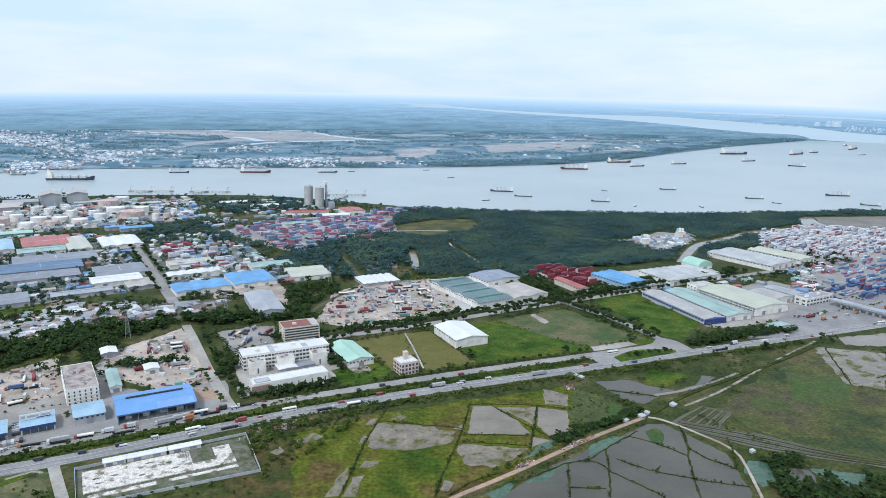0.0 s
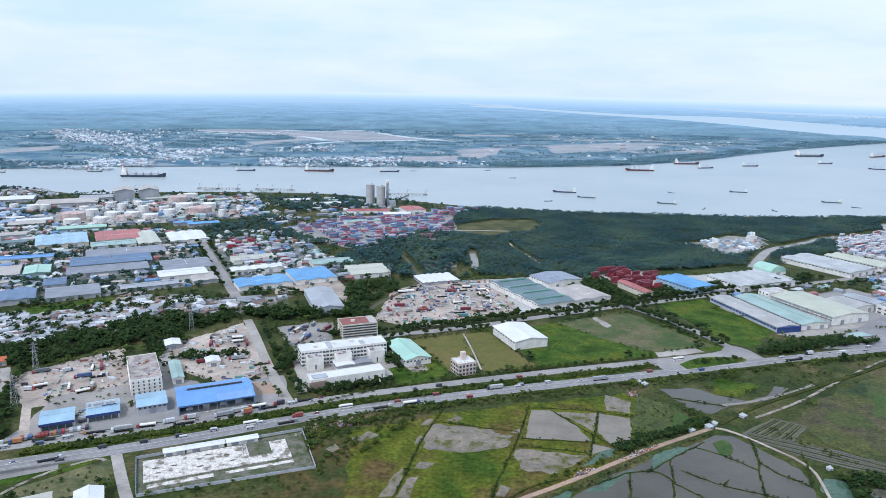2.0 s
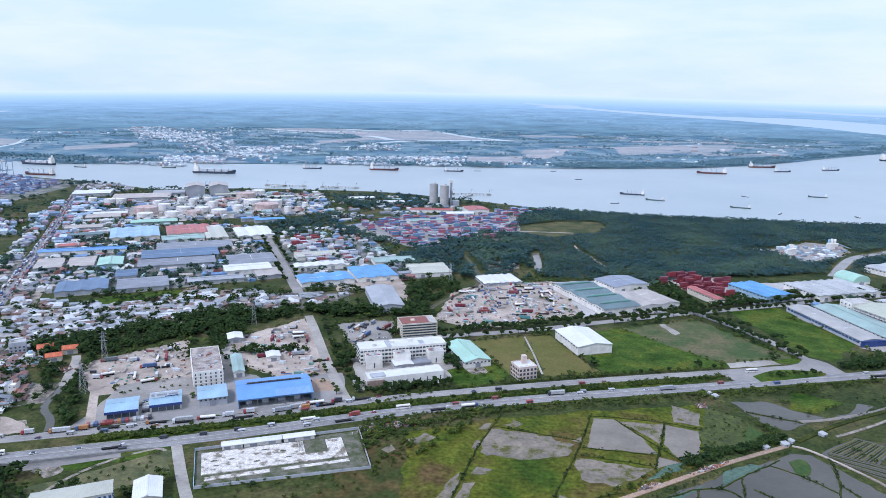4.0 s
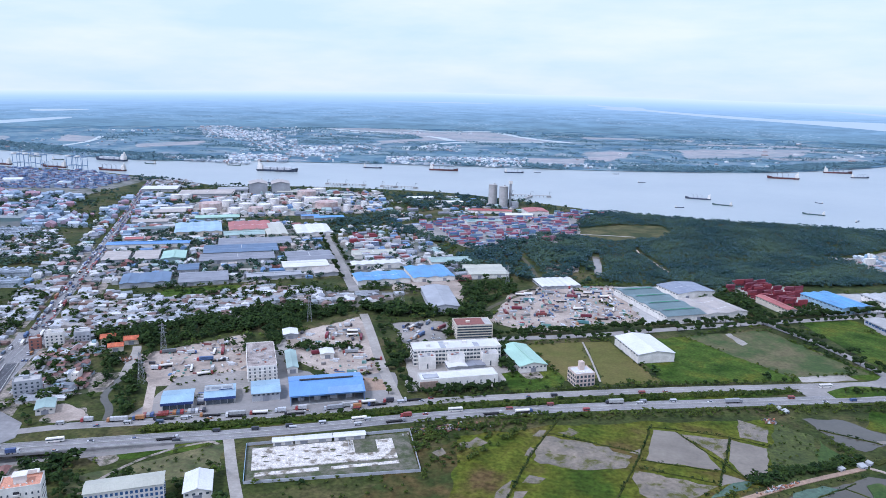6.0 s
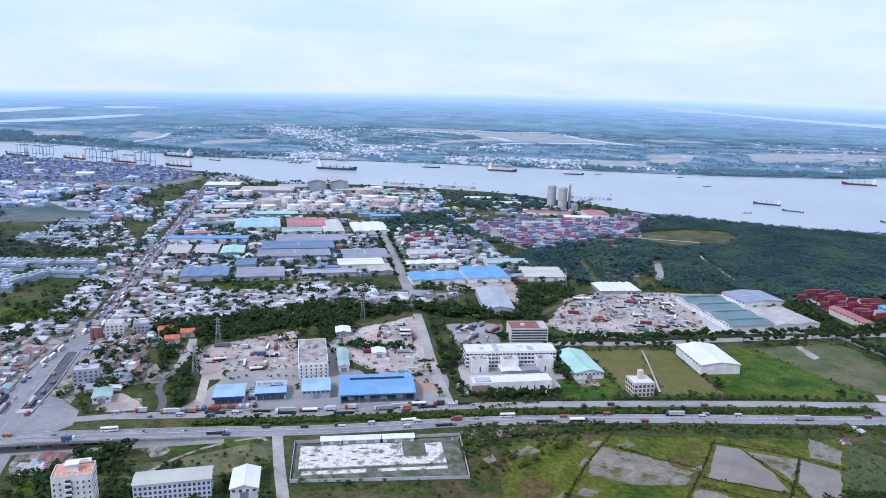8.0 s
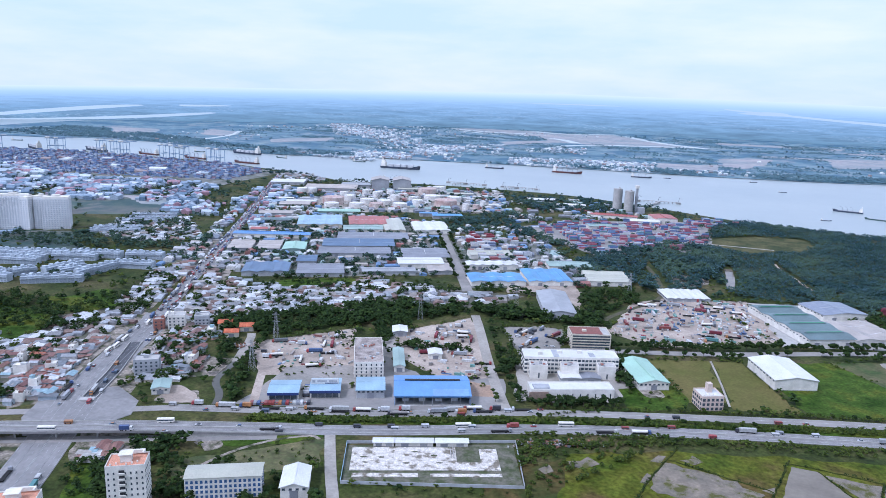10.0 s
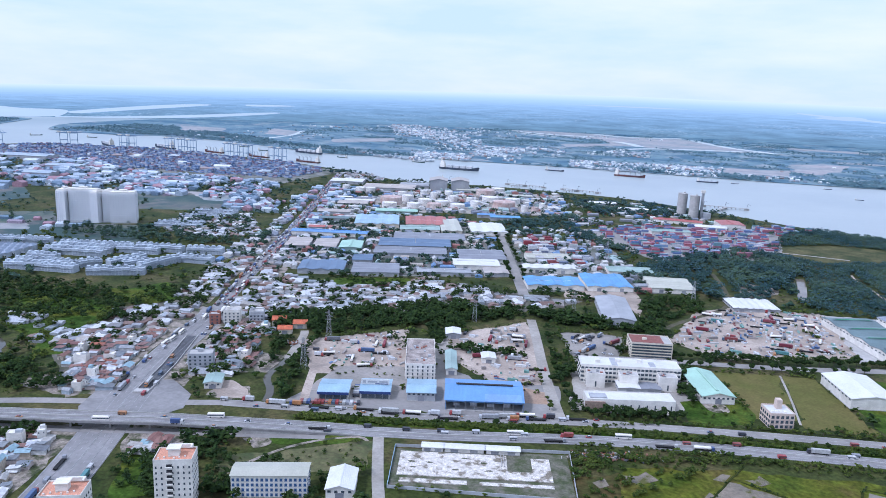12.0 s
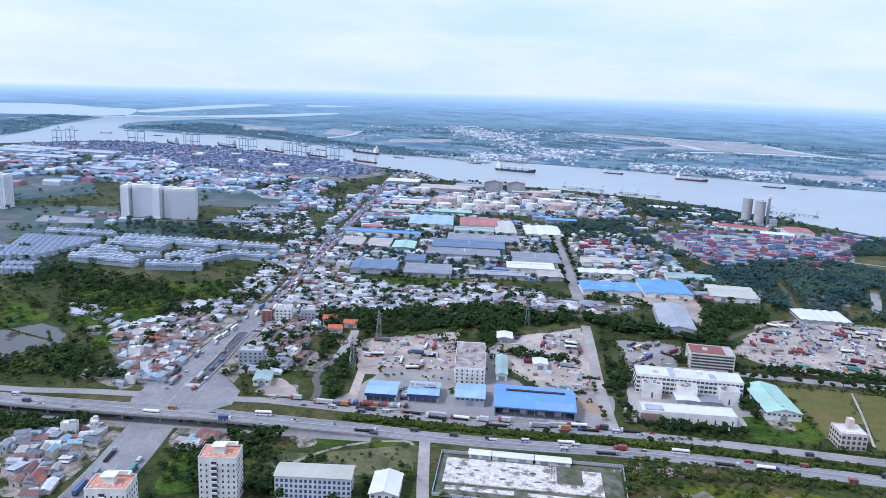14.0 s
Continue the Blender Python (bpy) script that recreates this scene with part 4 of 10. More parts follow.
# ---- near fields, ponds and yards ----
GROUND_BITS = (
    ("lawn", [(-93, 722), (-42, 747), (-20, 655), (-48, 640)], LAWN, 0.08, "mown dry lawn beside the road"),
    ("lawn", [(-38, 749), (-14, 760), (36, 660), (-14, 644)], LAWN, 0.08, "mown dry lawn beside the road"),
    ("meadow", [(-8, 762), (150, 845), (236, 735), (40, 662)], MEADOW, 0.08, "rank green meadow behind the road"),
    ("lawn", [(60, 800), (150, 848), (222, 742), (150, 712)], mat("mixed_meadow", (0.045, 0.075, 0.016), (0.12, 0.105, 0.048), scale=0.03, fine=0.3, bump=0.3, detail=9.0, ramp_at=(0.42, 0.6)), 0.14, "dry brown grass in the meadow"),
    ("meadow", [(187, 900), (254, 921), (300, 800), (262, 742), (240, 752)], MEADOW, 0.1, "bright rank meadow between the streets"),
    ("truck_yard", [(-141, 905), (-109, 948), (-20, 985), (22, 838), (-85, 762), (-146, 780)], DIRT, 0.1, "bare dirt yard full of parked trucks"),
    ("truck_yard", [(-335, 672), (-286, 755), (-200, 610), (-214, 572), (-290, 610)], DIRT, 0.1, "bare dirt yard with trucks and stores"),
    ("truck_yard", [(-440, 575), (-376, 662), (-312, 560), (-380, 520)], DIRT, 0.1, "bare dirt yard with trucks and sheds"),
    ("paved_yard", [(-362, 468), (-300, 503), (-235, 537), (-186, 562), (-205, 598), (-262, 585), (-330, 620), (-345, 560), (-366, 530)], ASPHALT2, 0.055, "worn paved yard round the showrooms and hall"),
    ("works_apron", [(-340, 640), (-318, 690), (-300, 716), (-305, 622), (-296, 566), (-334, 582)], DUSTY, 0.045, "dusty paved ground between the yards"),
    ("paved_front", [(-362, 464), (-310, 486), (-235, 521), (-172, 560), (-186, 572), (-235, 548), (-300, 520), (-360, 486)], ASPHALT2, 0.07, "worn paved front before the showrooms and hall"),
    ("paved_yard", [(-172, 575), (-95, 614), (-78, 645), (-108, 690), (-200, 652)], DUSTY, 0.055, "pale paved court round the offices"),
    ("parking_lot", [(-362, 490), (-300, 528), (-302, 590), (-372, 545)], GRAVEL, 0.14, "grey gravel lot of the bus depot"),
    ("parking_lot", [(-244, 742), (-211, 766), (-185, 767), (-176, 740), (-174, 700), (-205, 674)], GRAVEL, 0.12, "grey gravel lot with parked vehicles"),
    ("parking_lot", [(-202, 545), (-176, 560), (-196, 612), (-222, 600)], ASPHALT2, 0.12, "asphalt yard beside the blue-roofed hall"),
    ("concrete_slab", [(156, 715), (200, 733), (207, 722), (182, 710), (157, 702)], DUSTY, 0.17, "bleached concrete slab beside the road"),
    ("concrete_slab", [(105, 822), (111, 828), (124, 796), (118, 788)], DUSTY, 0.17, "small bleached concrete slab in the meadow"),
    ("hall_forecourt", [(300, 790), (318, 782), (372, 802), (424, 846), (376, 826), (366, 816), (332, 803)], DUSTY, 0.12, "dusty forecourt before the long halls"),
    ("bare_patch", [(-222, 593), (-199, 594), (-189, 574), (-207, 566)], EARTH, 0.16, "bare tan earth beside the blue-roofed hall"),
    ("mud_flat", [(808, 1553), (1100, 1600), (1120, 1430), (787, 1423), (789, 1490)], DIRT_TIDAL, 0.16, "brown tidal flat beside the river"),
    ("inlet", [(769, 1540), (806, 1560), (788, 1490), (784, 1424), (744, 1420), (737, 1454)], POND, 0.2, "pale inlet of the river"),
    ("works_yard", [(295, 1278), (322, 1266), (353, 1202), (378, 1190), (433, 1246), (462, 1288), (466, 1340), (411, 1360), (346, 1290)], GRAVEL, 0.1, "grey works yard of a batching plant"),
    ("container_yard", [(132, 1004), (128, 1056), (216, 1056), (250, 972), (205, 925)], DUSTY, 0.1, "concrete yard stacked with red containers"),
    ("container_yard", [(500, 960), (620, 1385), (915, 1470), (1500, 1450), (1300, 1100), (700, 930), (560, 880)], ASPHALT2, 0.1, "concrete yard stacked with containers"),
    ("container_yard", [(-420, 1300), (-330, 1430), (-116, 1560), (-80, 1272), (-243, 1140)], ASPHALT2, 0.1, "concrete yard stacked with containers"),
    ("container_yard", [(-2540, 1300), (-2440, 1640), (-1500, 1780), (-1250, 1700), (-1200, 1400), (-1700, 1250)], YARD, 0.1, "port apron stacked with containers"),
    ("factory_yard", [(-800, 940), (-500, 1120), (-390, 905), (-560, 790), (-740, 760)], YARD, 0.06, "worn dark asphalt yard between factory halls"),
    ("factory_yard", [(-830, 1060), (-560, 1220), (-480, 1130), (-740, 980)], YARD, 0.06, "worn dark asphalt yard between factory halls"),
    ("tank_farm_yard", [(-960, 1300), (-830, 1620), (-600, 1700), (-500, 1420), (-760, 1250)], DUSTY, 0.06, "pale concrete yard of a tank farm"),
    ("factory_yard", [(-480, 1110), (-330, 1190), (-190, 960), (-340, 860)], YARD, 0.06, "worn asphalt yard between blue-roofed halls"),
    ("estate_yard", [(20, 826), (120, 872), (60, 1010), (-70, 960)], CONCRETE, 0.05, "concrete yard round the warehouses"),
    ("estate_yard", [(228, 930), (420, 1030), (400, 1090), (170, 1010)], CONCRETE, 0.05, "concrete yard round the warehouses"),
    ("estate_yard", [(255, 880), (350, 790), (560, 890), (470, 1000)], ASPHALT2, 0.05, "asphalt yard round the long halls"),
    ("clearing", [(-97, 1384), (-24, 1453), (59, 1471), (71, 1400), (50, 1327), (-28, 1283), (-94, 1285)], mat("rough_clearing", (0.045, 0.058, 0.024), (0.12, 0.11, 0.05), scale=0.02, fine=0.3, detail=9.0, ramp_at=(0.42, 0.62), grain=0.3, spec=0.08), 0.06, "grassy clearing in the mangrove wood"),
    ("meadow", [(-720, 560), (-680, 580), (-640, 610), (-700, 640)], MEADOW, 0.06, "bright rank grass between groves"),
    ("bare_ground", [(-455, 470), (-410, 500), (-425, 540), (-470, 520)], WEEDY, 0.08, "bare earth lot among huts"),
    ("bare_ground", [(-560, 395), (-500, 402), (-505, 380), (-550, 372)], WEEDY, 0.08, "grey bare ground beside the ramp"),
    ("bare_ground", [(-300, 908), (-228, 959), (-210, 922), (-285, 869)], DIRT, 0.1, "churned brown earth strip between halls"),
    ("bare_ground", [(-229, 911), (-206, 920), (-190, 845), (-210, 874)], DIRT, 0.11, "churned brown earth beside the grey shed"),
    ("bare_ground", [(-120, 1054), (-104, 1084), (-72, 1091), (-68, 1048), (-95, 1009), (-109, 1017)], WEEDY, 0.1, "cleared reddish ground at the wood's edge"),
)
for nm, pts, m, z, lab in GROUND_BITS:
    ground_piece(nm, wavy(pts, RNG, 8, 2.2), z, m, lab, nm.replace("_", " "))

# wet fields in the south
ground_piece("paddy_field", wavy([(-130, 440), (-112, 512), (-40, 552), (60, 590), (118, 610), (110, 520), (70, 470), (0, 415), (-60, 360), (-160, 360)], RNG, 9, 4, 2), 0.05, PADDY, "green half-flooded paddy field", "paddy field")
ground_piece("reed_field", wavy([(-170, 330), (-140, 470), (-112, 505), (-96, 420), (-86, 330)], RNG, 8, 5, 2), 0.09, REEDS, "brown dry reeds at the paddy's edge", "reeds")
ground_piece("reed_field", wavy([(230, 560), (300, 640), (390, 700), (375, 620), (480, 560), (420, 460), (290, 480)], RNG, 16, 4), 0.07, mat("tall_dry_grass", (0.026, 0.044, 0.009), (0.064, 0.056, 0.026), scale=0.013, fine=0.35, bump=0.4, third=(0.070, 0.076, 0.014), detail=11.0, grain=0.5, ramp_at=(0.38, 0.6)), "tall dry grass on low wet ground", "grass")
ground_piece("paddy_field", wavy([(330, 652), (388, 636), (347, 571), (305, 583)], RNG, 7, 3.5, 1), 0.12, mat("young_rice", (0.042, 0.078, 0.010), (0.062, 0.072, 0.020), scale=0.03, fine=0.4, bump=0.2, detail=9.0, grain=0.35), "bright young rice field", "paddy field")
ground_piece("paddy_field", wavy([(185, 615), (205, 612), (235, 638), (200, 655)], RNG, 8, 2), 0.12, MEADOW, "bright green field between ponds", "paddy field")
PONDS = (
    ([(-52, 530), (-17, 529), (12, 518), (8, 500), (-24, 487), (-49, 488), (-54, 492)], FLOOD, 2.5), ([(27, 565), (43, 566), (60, 543), (71, 516), (21, 514), (24, 538)], POND, 1.0), ([(46, 563), (80, 565), (75, 530), (61, 547)], FLOOD, 1.0), ([(82, 565), (107, 558), (101, 522), (87, 509), (77, 531)], POND, 1.0), ([(71, 511), (85, 506), (68, 494)], POND, 0.8), ([(14, 498), (66, 493), (56, 480), (37, 464), (17, 469), (12, 487)], FLOOD, 2.0), ([(91, 603), (112, 592), (108, 568), (89, 571)], FLOOD, 0.9), ([(-75, 423), (-69, 451), (-64, 461), (-62, 448), (-66, 425)], FLOOD, 1.2), ([(-63, 424), (-60, 448), (-52, 451), (-54, 441), (-55, 424)], FLOOD, 1.5), ([(-61, 496), (-59, 510), (-56, 508), (-56, 496)], FLOOD, 0.8), ([(-60, 527), (-56, 538), (-51, 539), (-53, 528)], FLOOD, 0.8), ([(-57, 460), (-54, 471), (-43, 470), (-46, 462)], FLOOD, 1.5), ([(-42, 538), (-35, 549), (-27, 543), (-32, 536)], FLOOD, 2.0), ([(-124, 481), (-119, 490), (-114, 483), (-118, 477)], FLOOD, 1.5), ([(-110, 500), (-99, 513), (-89, 507), (-99, 495)], FLOOD, 3.0), ([(10, 523), (18, 531), (17, 521)], FLOOD, 0.6), ([(0, 433), (3, 447), (10, 443), (6, 432)], FLOOD, 1.0),
    ([(141, 620), (172, 627), (194, 611), (210, 605), (174, 574), (157, 585)], POND_GREY, 2.0), ([(212, 602), (236, 622), (246, 640), (258, 636), (232, 606)], POND_GREY, 2.0),
    ([(30, 410), (62, 452), (100, 484), (132, 508), (166, 536), (180, 536), (194, 516), (212, 490), (211, 466), (203, 398), (60, 398)], POND_GREY, 1.5),
    ([(224, 479), (237, 476), (235, 452), (219, 443), (214, 462)], POND_GREEN, 1.5), ([(240, 470), (262, 466), (258, 448), (242, 452)], POND_GREY, 2.0), ([(262, 470), (300, 462), (290, 440), (268, 446)], POND_GREEN, 2.5),
    ([(60, 476), (76, 500), (92, 508), (84, 494)], POND_GREEN, 1.0), ([(108, 479), (123, 492), (143, 512), (133, 514), (112, 498)], POND_GREEN, 0.8), ([(58, 444), (88, 470), (96, 478), (72, 446)], POND_GREEN, 1.5), ([(30, 430), (52, 446), (40, 420)], POND_GREEN, 1.0),
    ([(392, 725), (461, 706), (404, 612), (375, 624)], FLOOD, 2.0), ([(436, 755), (499, 772), (478, 726), (432, 732)], POND, 2.0), ([(468, 704), (560, 740), (540, 640), (412, 612)], POND, 2.0), ([(560, 790), (700, 840), (690, 760), (520, 745)], POND, 3.0),
    ([(-701, 386), (-692, 420), (-663, 424), (-640, 414), (-626, 403), (-635, 378), (-622, 352), (-650, 342), (-690, 352)], POND_GREY, 2.0),
)
for k, (pts, m, amp) in enumerate(PONDS):
    lab = "algae-green pond between low banks" if m is POND_GREEN else "shallow grey flooded paddy" if m in (POND, FLOOD) else "still grey fish pond between banks"
    ground_piece("pond", wavy(pts, RNG, 6, amp), 0.15 + 0.005 * k, m, lab, "pond")
# low banks between the ponds
BANKS = (([(-67, 410), (-65, 425), (-61, 456), (-58, 492), (-49, 540), (-45, 555)], 1.5), ([(-49, 535), (-17, 529), (14, 525), (18, 523)], 0.9), ([(-4, 419), (2, 454), (18, 523), (24, 565), (26, 576)], 1.3), ([(26, 569), (82, 570), (109, 561)], 0.9), ([(43, 566), (60, 543), (88, 506)], 1.0), ([(82, 570), (78, 546), (67, 492)], 1.2), ([(18, 514), (70, 513)], 0.8), ([(17, 502), (66, 497)], 0.7), ([(7, 428), (24, 447), (43, 458)], 1.2),
         ([(49, 443), (63, 451), (81, 464), (90, 472), (107, 476), (116, 471), (119, 461), (135, 445), (149, 428)], 1.6), ([(104, 473), (122, 492), (146, 515), (156, 524)], 1.4), ([(146, 515), (167, 502), (182, 484)], 1.2), ([(182, 484), (186, 494), (190, 521), (191, 536)], 2.2), ([(128, 479), (141, 468), (151, 461), (158, 470)], 1.0), ([(151, 461), (172, 454), (182, 450), (210, 443)], 1.0), ([(182, 484), (176, 454), (172, 429)], 1.3), ([(186, 499), (193, 482), (209, 469)], 1.6), ([(211, 469), (218, 492), (222, 514)], 1.8), ([(124, 492), (119, 461), (112, 427)], 1.2), ([(92, 472), (85, 426)], 1.4), ([(88, 439), (112, 438)], 0.8), ([(208, 469), (214, 462)], 0.8), ([(150, 602), (190, 590)], 0.9), ([(404, 720), (378, 622)], 1.5), ([(462, 708), (408, 612)], 1.8), ([(412, 640), (540, 700)], 1.0), ([(-706, 392), (-668, 396), (-640, 402)], 2.5), ([(-640, 400), (-655, 408), (-668, 412)], 3.0))


def uneven_bank(line, w, z):
    """A low bank whose width and height waver along its way."""
    s = Shape()
    spots = along(smoothed(line, 2), 1.8)
    for k, (x, y, a) in enumerate(spots):
        nx, ny = -math.sin(radians(a)), math.cos(radians(a))
        r = w * (0.34 + 0.5 * abs(noise.noise((x / 5.0, y / 5.0, 3)))) + 0.1
        x, y = x + noise.noise((x / 7.0, y / 7.0, 1)) * 1.1, y + noise.noise((x / 7.0, y / 7.0, 2)) * 1.1
        h = z + 0.25 * noise.noise((x / 3.0, y / 3.0, 4))
        s.v += [(x + nx * q, y + ny * q, v) for q, v in ((-r - 0.35, -0.3), (-r * 0.5, h), (r * 0.5, h), (r + 0.35, -0.3))]
        if k:
            s.f += [(4 * k - 4 + i, 4 * k + i, 4 * k + i + 1, 4 * k - 3 + i)[::-1] for i in range(3)]
    return s


BANK = mat("grassy_bank", (0.018, 0.030, 0.006), (0.060, 0.066, 0.014), scale=0.1, fine=0.8, bump=0.2, spec=0.08)
for line, w in BANKS:
    tagged(uneven_bank(line, w, 0.5 + 0.012 * BANKS.index((line, w))).made("bank", BANK), "low grassy bank between flooded plots", "bank", kind="structure")
# drained plots: narrow ridges with water between them
ground_piece("wet_plot", wavy([(188, 541), (221, 572), (243, 560), (222, 530), (253, 520), (288, 496), (330, 480), (326, 470), (280, 483), (240, 498), (216, 512), (190, 528)], RNG, 8, 1), 0.3, POND_GREY, "wet drained plot between ridges", "wet plot")


def ridge(line, w, m):
    tagged(ribbon(smoothed(line, 1), -w, w, -0.3, 0.5).made("ridge", m), "long narrow ridge of a drained plot", "ridge", kind="structure")


for k in range(13):
    f = k / 12
    ridge([(194 + f * 26, 544 - f * 11), (208 + f * 23, 557 - f * 11), (222 + f * 19, 570 - f * 11)], 0.5, BANK if k % 3 else LAWN)
for k in range(6):
    f = k / 5
    ridge([(192, 542 - f * 13), (220 - f, 532 - f * 19), (253 - f * 8, 518 - f * 19), (287 - f * 7, 495 - f * 9), (328, 480 - f * 8)], 0.6, BANK if k % 2 else MUD)
for nm, pts, m, z, lab in (
        ("meadow", [(262, 576), (279, 600), (300, 580), (300, 562), (273, 563)], mat("yellow_meadow", (0.075, 0.090, 0.016), (0.045, 0.062, 0.014), scale=0.05, fine=0.4, bump=0.2, ramp_at=(0.3, 0.6), detail=9.0, grain=0.4), 0.17, "yellowish rank grass on low ground"),
        ("dry_grass", [(117, 602), (144, 591), (133, 526), (99, 497), (106, 547)], bpy.data.materials["yellow_meadow"], 0.18, "rank yellow-green grass beside the ponds"),
        ("meadow", [(146, 586), (160, 558), (141, 544), (137, 544)], mat("dark_meadow", (0.03, 0.07, 0.01), (0.055, 0.085, 0.016), scale=0.05, fine=0.4, bump=0.2), 0.19, "dark green grass beside the ponds"),
        ("dry_grass", [(-337, 375), (-270, 451), (-263, 445), (-252, 413), (-273, 400), (-308, 368), (-329, 365)], mat("straw_meadow", (0.15, 0.135, 0.06), (0.05, 0.068, 0.02), scale=0.05, fine=0.4, bump=0.3, detail=9.0, ramp_at=(0.4, 0.62), grain=0.35), 0.13, "dry yellowish grass beside the track"),
        ("bare_ground", [(-345, 404), (-333, 416), (-322, 410), (-328, 397)], WEEDY, 0.15, "reddish bare earth among weeds"),
        ("islet", [(161, 522), (172, 530), (175, 517), (168, 502), (161, 504)], bpy.data.materials["dark_meadow"], 0.62, "grassy islet in a fish pond"),
        ("meadow", [(-368, 321), (-386, 341), (-382, 359), (-335, 327), (-350, 308)], MEADOW, 0.1, "bright rank grass below the flyover"),
        ("meadow", [(-346, 416), (-274, 455), (-271, 452), (-311, 417), (-330, 410)], MEADOW, 0.11, "rank green grass beside the track"),
        ("meadow", [(-104, 639), (-65, 671), (-47, 645), (-47, 626), (-87, 600)], MEADOW, 0.12, "rank green grass beside the mint-roofed hall"),
        ("bare_ground", [(-88, 645), (-74, 656), (-65, 640), (-79, 632)], WEEDY, 0.15, "bare patch in rank grass"),
        ("bare_ground", [(-418, 439), (-420, 458), (-403, 472), (-388, 457), (-402, 442)], WEEDY, 0.09, "bare earth lot among huts"),
        ("bare_ground", [(-430, 260), (-411, 279), (-403, 266), (-417, 254)], WEEDY, 0.1, "bare earth lot among huts"),
        ("open_field", [(-1353, 717), (-1227, 837), (-1120, 770), (-1051, 677), (-1084, 587), (-1039, 544), (-1291, 620), (-1420, 660)], PASTURE, 0.06, "open hazy green pasture with bare patches"),
        ("open_field", [(-1114, 723), (-1129, 780), (-1018, 843), (-901, 773), (-888, 744), (-995, 691)], PASTURE, 0.05, "open rough grass before the apartment slabs"),
        ("open_field", [(-1400, 1040), (-1223, 1201), (-1050, 1163), (-960, 1070), (-1072, 1000), (-1219, 900), (-1330, 900)], PASTURE, 0.05, "open scrubby land beside the avenue"),
        ("fallow_field", [(-1260, 1156), (-1103, 1218), (-1026, 1138), (-1142, 1100)], FIELD, 0.09, "dry tan fallow ground"),
        ("fallow_field", [(-1230, 700), (-1160, 745), (-1110, 720), (-1190, 665)], FIELD, 0.1, "bare reddish fallow ground"),
        ("open_field", [(-1900, 400), (-1950, 900), (-1600, 1000), (-1400, 900), (-1420, 620), (-1300, 400)], PASTURE, 0.04, "open hazy green pasture"),
        ("meadow", [(-800, 527), (-745, 547), (-661, 537), (-627, 494), (-640, 440), (-690, 445)], MEADOW, 0.085, "bright rank grass between groves"),
        ("meadow", [(-638, 442), (-624, 490), (-575, 440), (-600, 412)], MEADOW, 0.095, "bright rank grass beside the huts"),
        ("meadow", [(-815, 439), (-783, 441), (-707, 435), (-695, 423), (-712, 392)], MEADOW, 0.08, "bright rank grass beside the pond"),
        ("meadow", [(-734, 581), (-663, 621), (-640, 605), (-644, 572), (-683, 559)], MEADOW, 0.09, "bright rank grass between groves"),
        ("meadow", [(-568, 752), (-543, 785), (-483, 831), (-464, 814), (-500, 773), (-522, 758)], MEADOW, 0.12, "green wet meadow behind the houses")):
    ground_piece(nm, wavy(pts, RNG, 9, 4.0, 2), z, m, lab, nm.replace("_", " "))

# ---- roads ----
SOUTH = smoothed([(-1500, -160), (-900, 132), (-533, 309), (-461, 350), (-408, 380), (-359, 411), (-293, 453), (-222, 489), (-153, 531), (-40, 585), (118, 646), (268, 706), (384, 752), (513, 803), (800, 915), (1500, 1190)], 2)
NORTH = smoothed([(-396, 438), (-373, 449), (-310, 478), (-235, 513), (-172, 552), (-92, 590), (37, 646), (154, 691), (215, 715)], 2)
DECK_Z = [7.0 * min(1.0, max(0.0, (-285 - x) / 115)) ** 1.0 for x, y in SOUTH]


def road(name, line, w, material, label, z=0.25, zs=None, category="road"):
    occupy_line(line, w / 2 + 1.5, HARD)
    return tagged(ribbon(line, -w / 2, w / 2, -1.2 if zs else -0.4, z, zs=zs).made(name, material), label, category, kind="structure")


road("road_highway", SOUTH, 15.0, ASPHALT, "grey asphalt dual carriageway rising onto a flyover", 0.3, DECK_Z)
road("road_north_carriageway", NORTH, 11.0, ASPHALT2, "grey asphalt carriageway with queueing trucks", 0.26)
road("road_slip", smoothed([(-1000, 100), (-566, 324), (-519, 360), (-477, 386), (-426, 418), (-396, 438)], 2), 9.0, ASPHALT2, "slip road beside the flyover", 0.24)
road("road_slip_south", smoothed([(-300, 437), (-345, 410), (-400, 380), (-440, 355), (-480, 333), (-560, 290), (-1000, 66)], 2), 8.0, ASPHALT2, "slip road under the flyover's south edge", 0.22)
road("road_avenue", smoothed([(-282, 95), (-332, 190), (-378, 282), (-421, 347), (-466, 407), (-512, 480), (-557, 573), (-578, 604)], 2), 32.0, ASPHALT, "broad busy avenue with an underpass", 0.2)
road("road_avenue_north", smoothed([(-560, 576), (-640, 705), (-722, 845), (-900, 1135), (-1080, 1420), (-1225, 1655)], 2), 17.0, ASPHALT, "busy avenue leading to the river", 0.215)
road("road_estate", smoothed([(-180, 702), (-133, 726), (-42, 766), (45, 818), (125, 863), (246, 926), (329, 973), (426, 1020), (540, 1080)], 2), 11.0, ASPHALT2, "tree-lined estate road", 0.22)
road("road_estate_cross", smoothed([(150, 880), (204, 810), (236, 742), (246, 715)], 2), 10.0, ASPHALT2, "tree-lined estate street", 0.23)
road("road_access", smoothed([(-168, 548), (-178, 562), (-215, 628), (-262, 722), (-285, 765)], 2), 9.5, DUSTY, "dusty concrete side street", 0.24)
road("road_factory", smoothed([(-520, 1185), (-502, 1150), (-427, 1020), (-352, 889), (-330, 850)], 2), 13.0, ASPHALT2, "factory street lined with trees", 0.2)
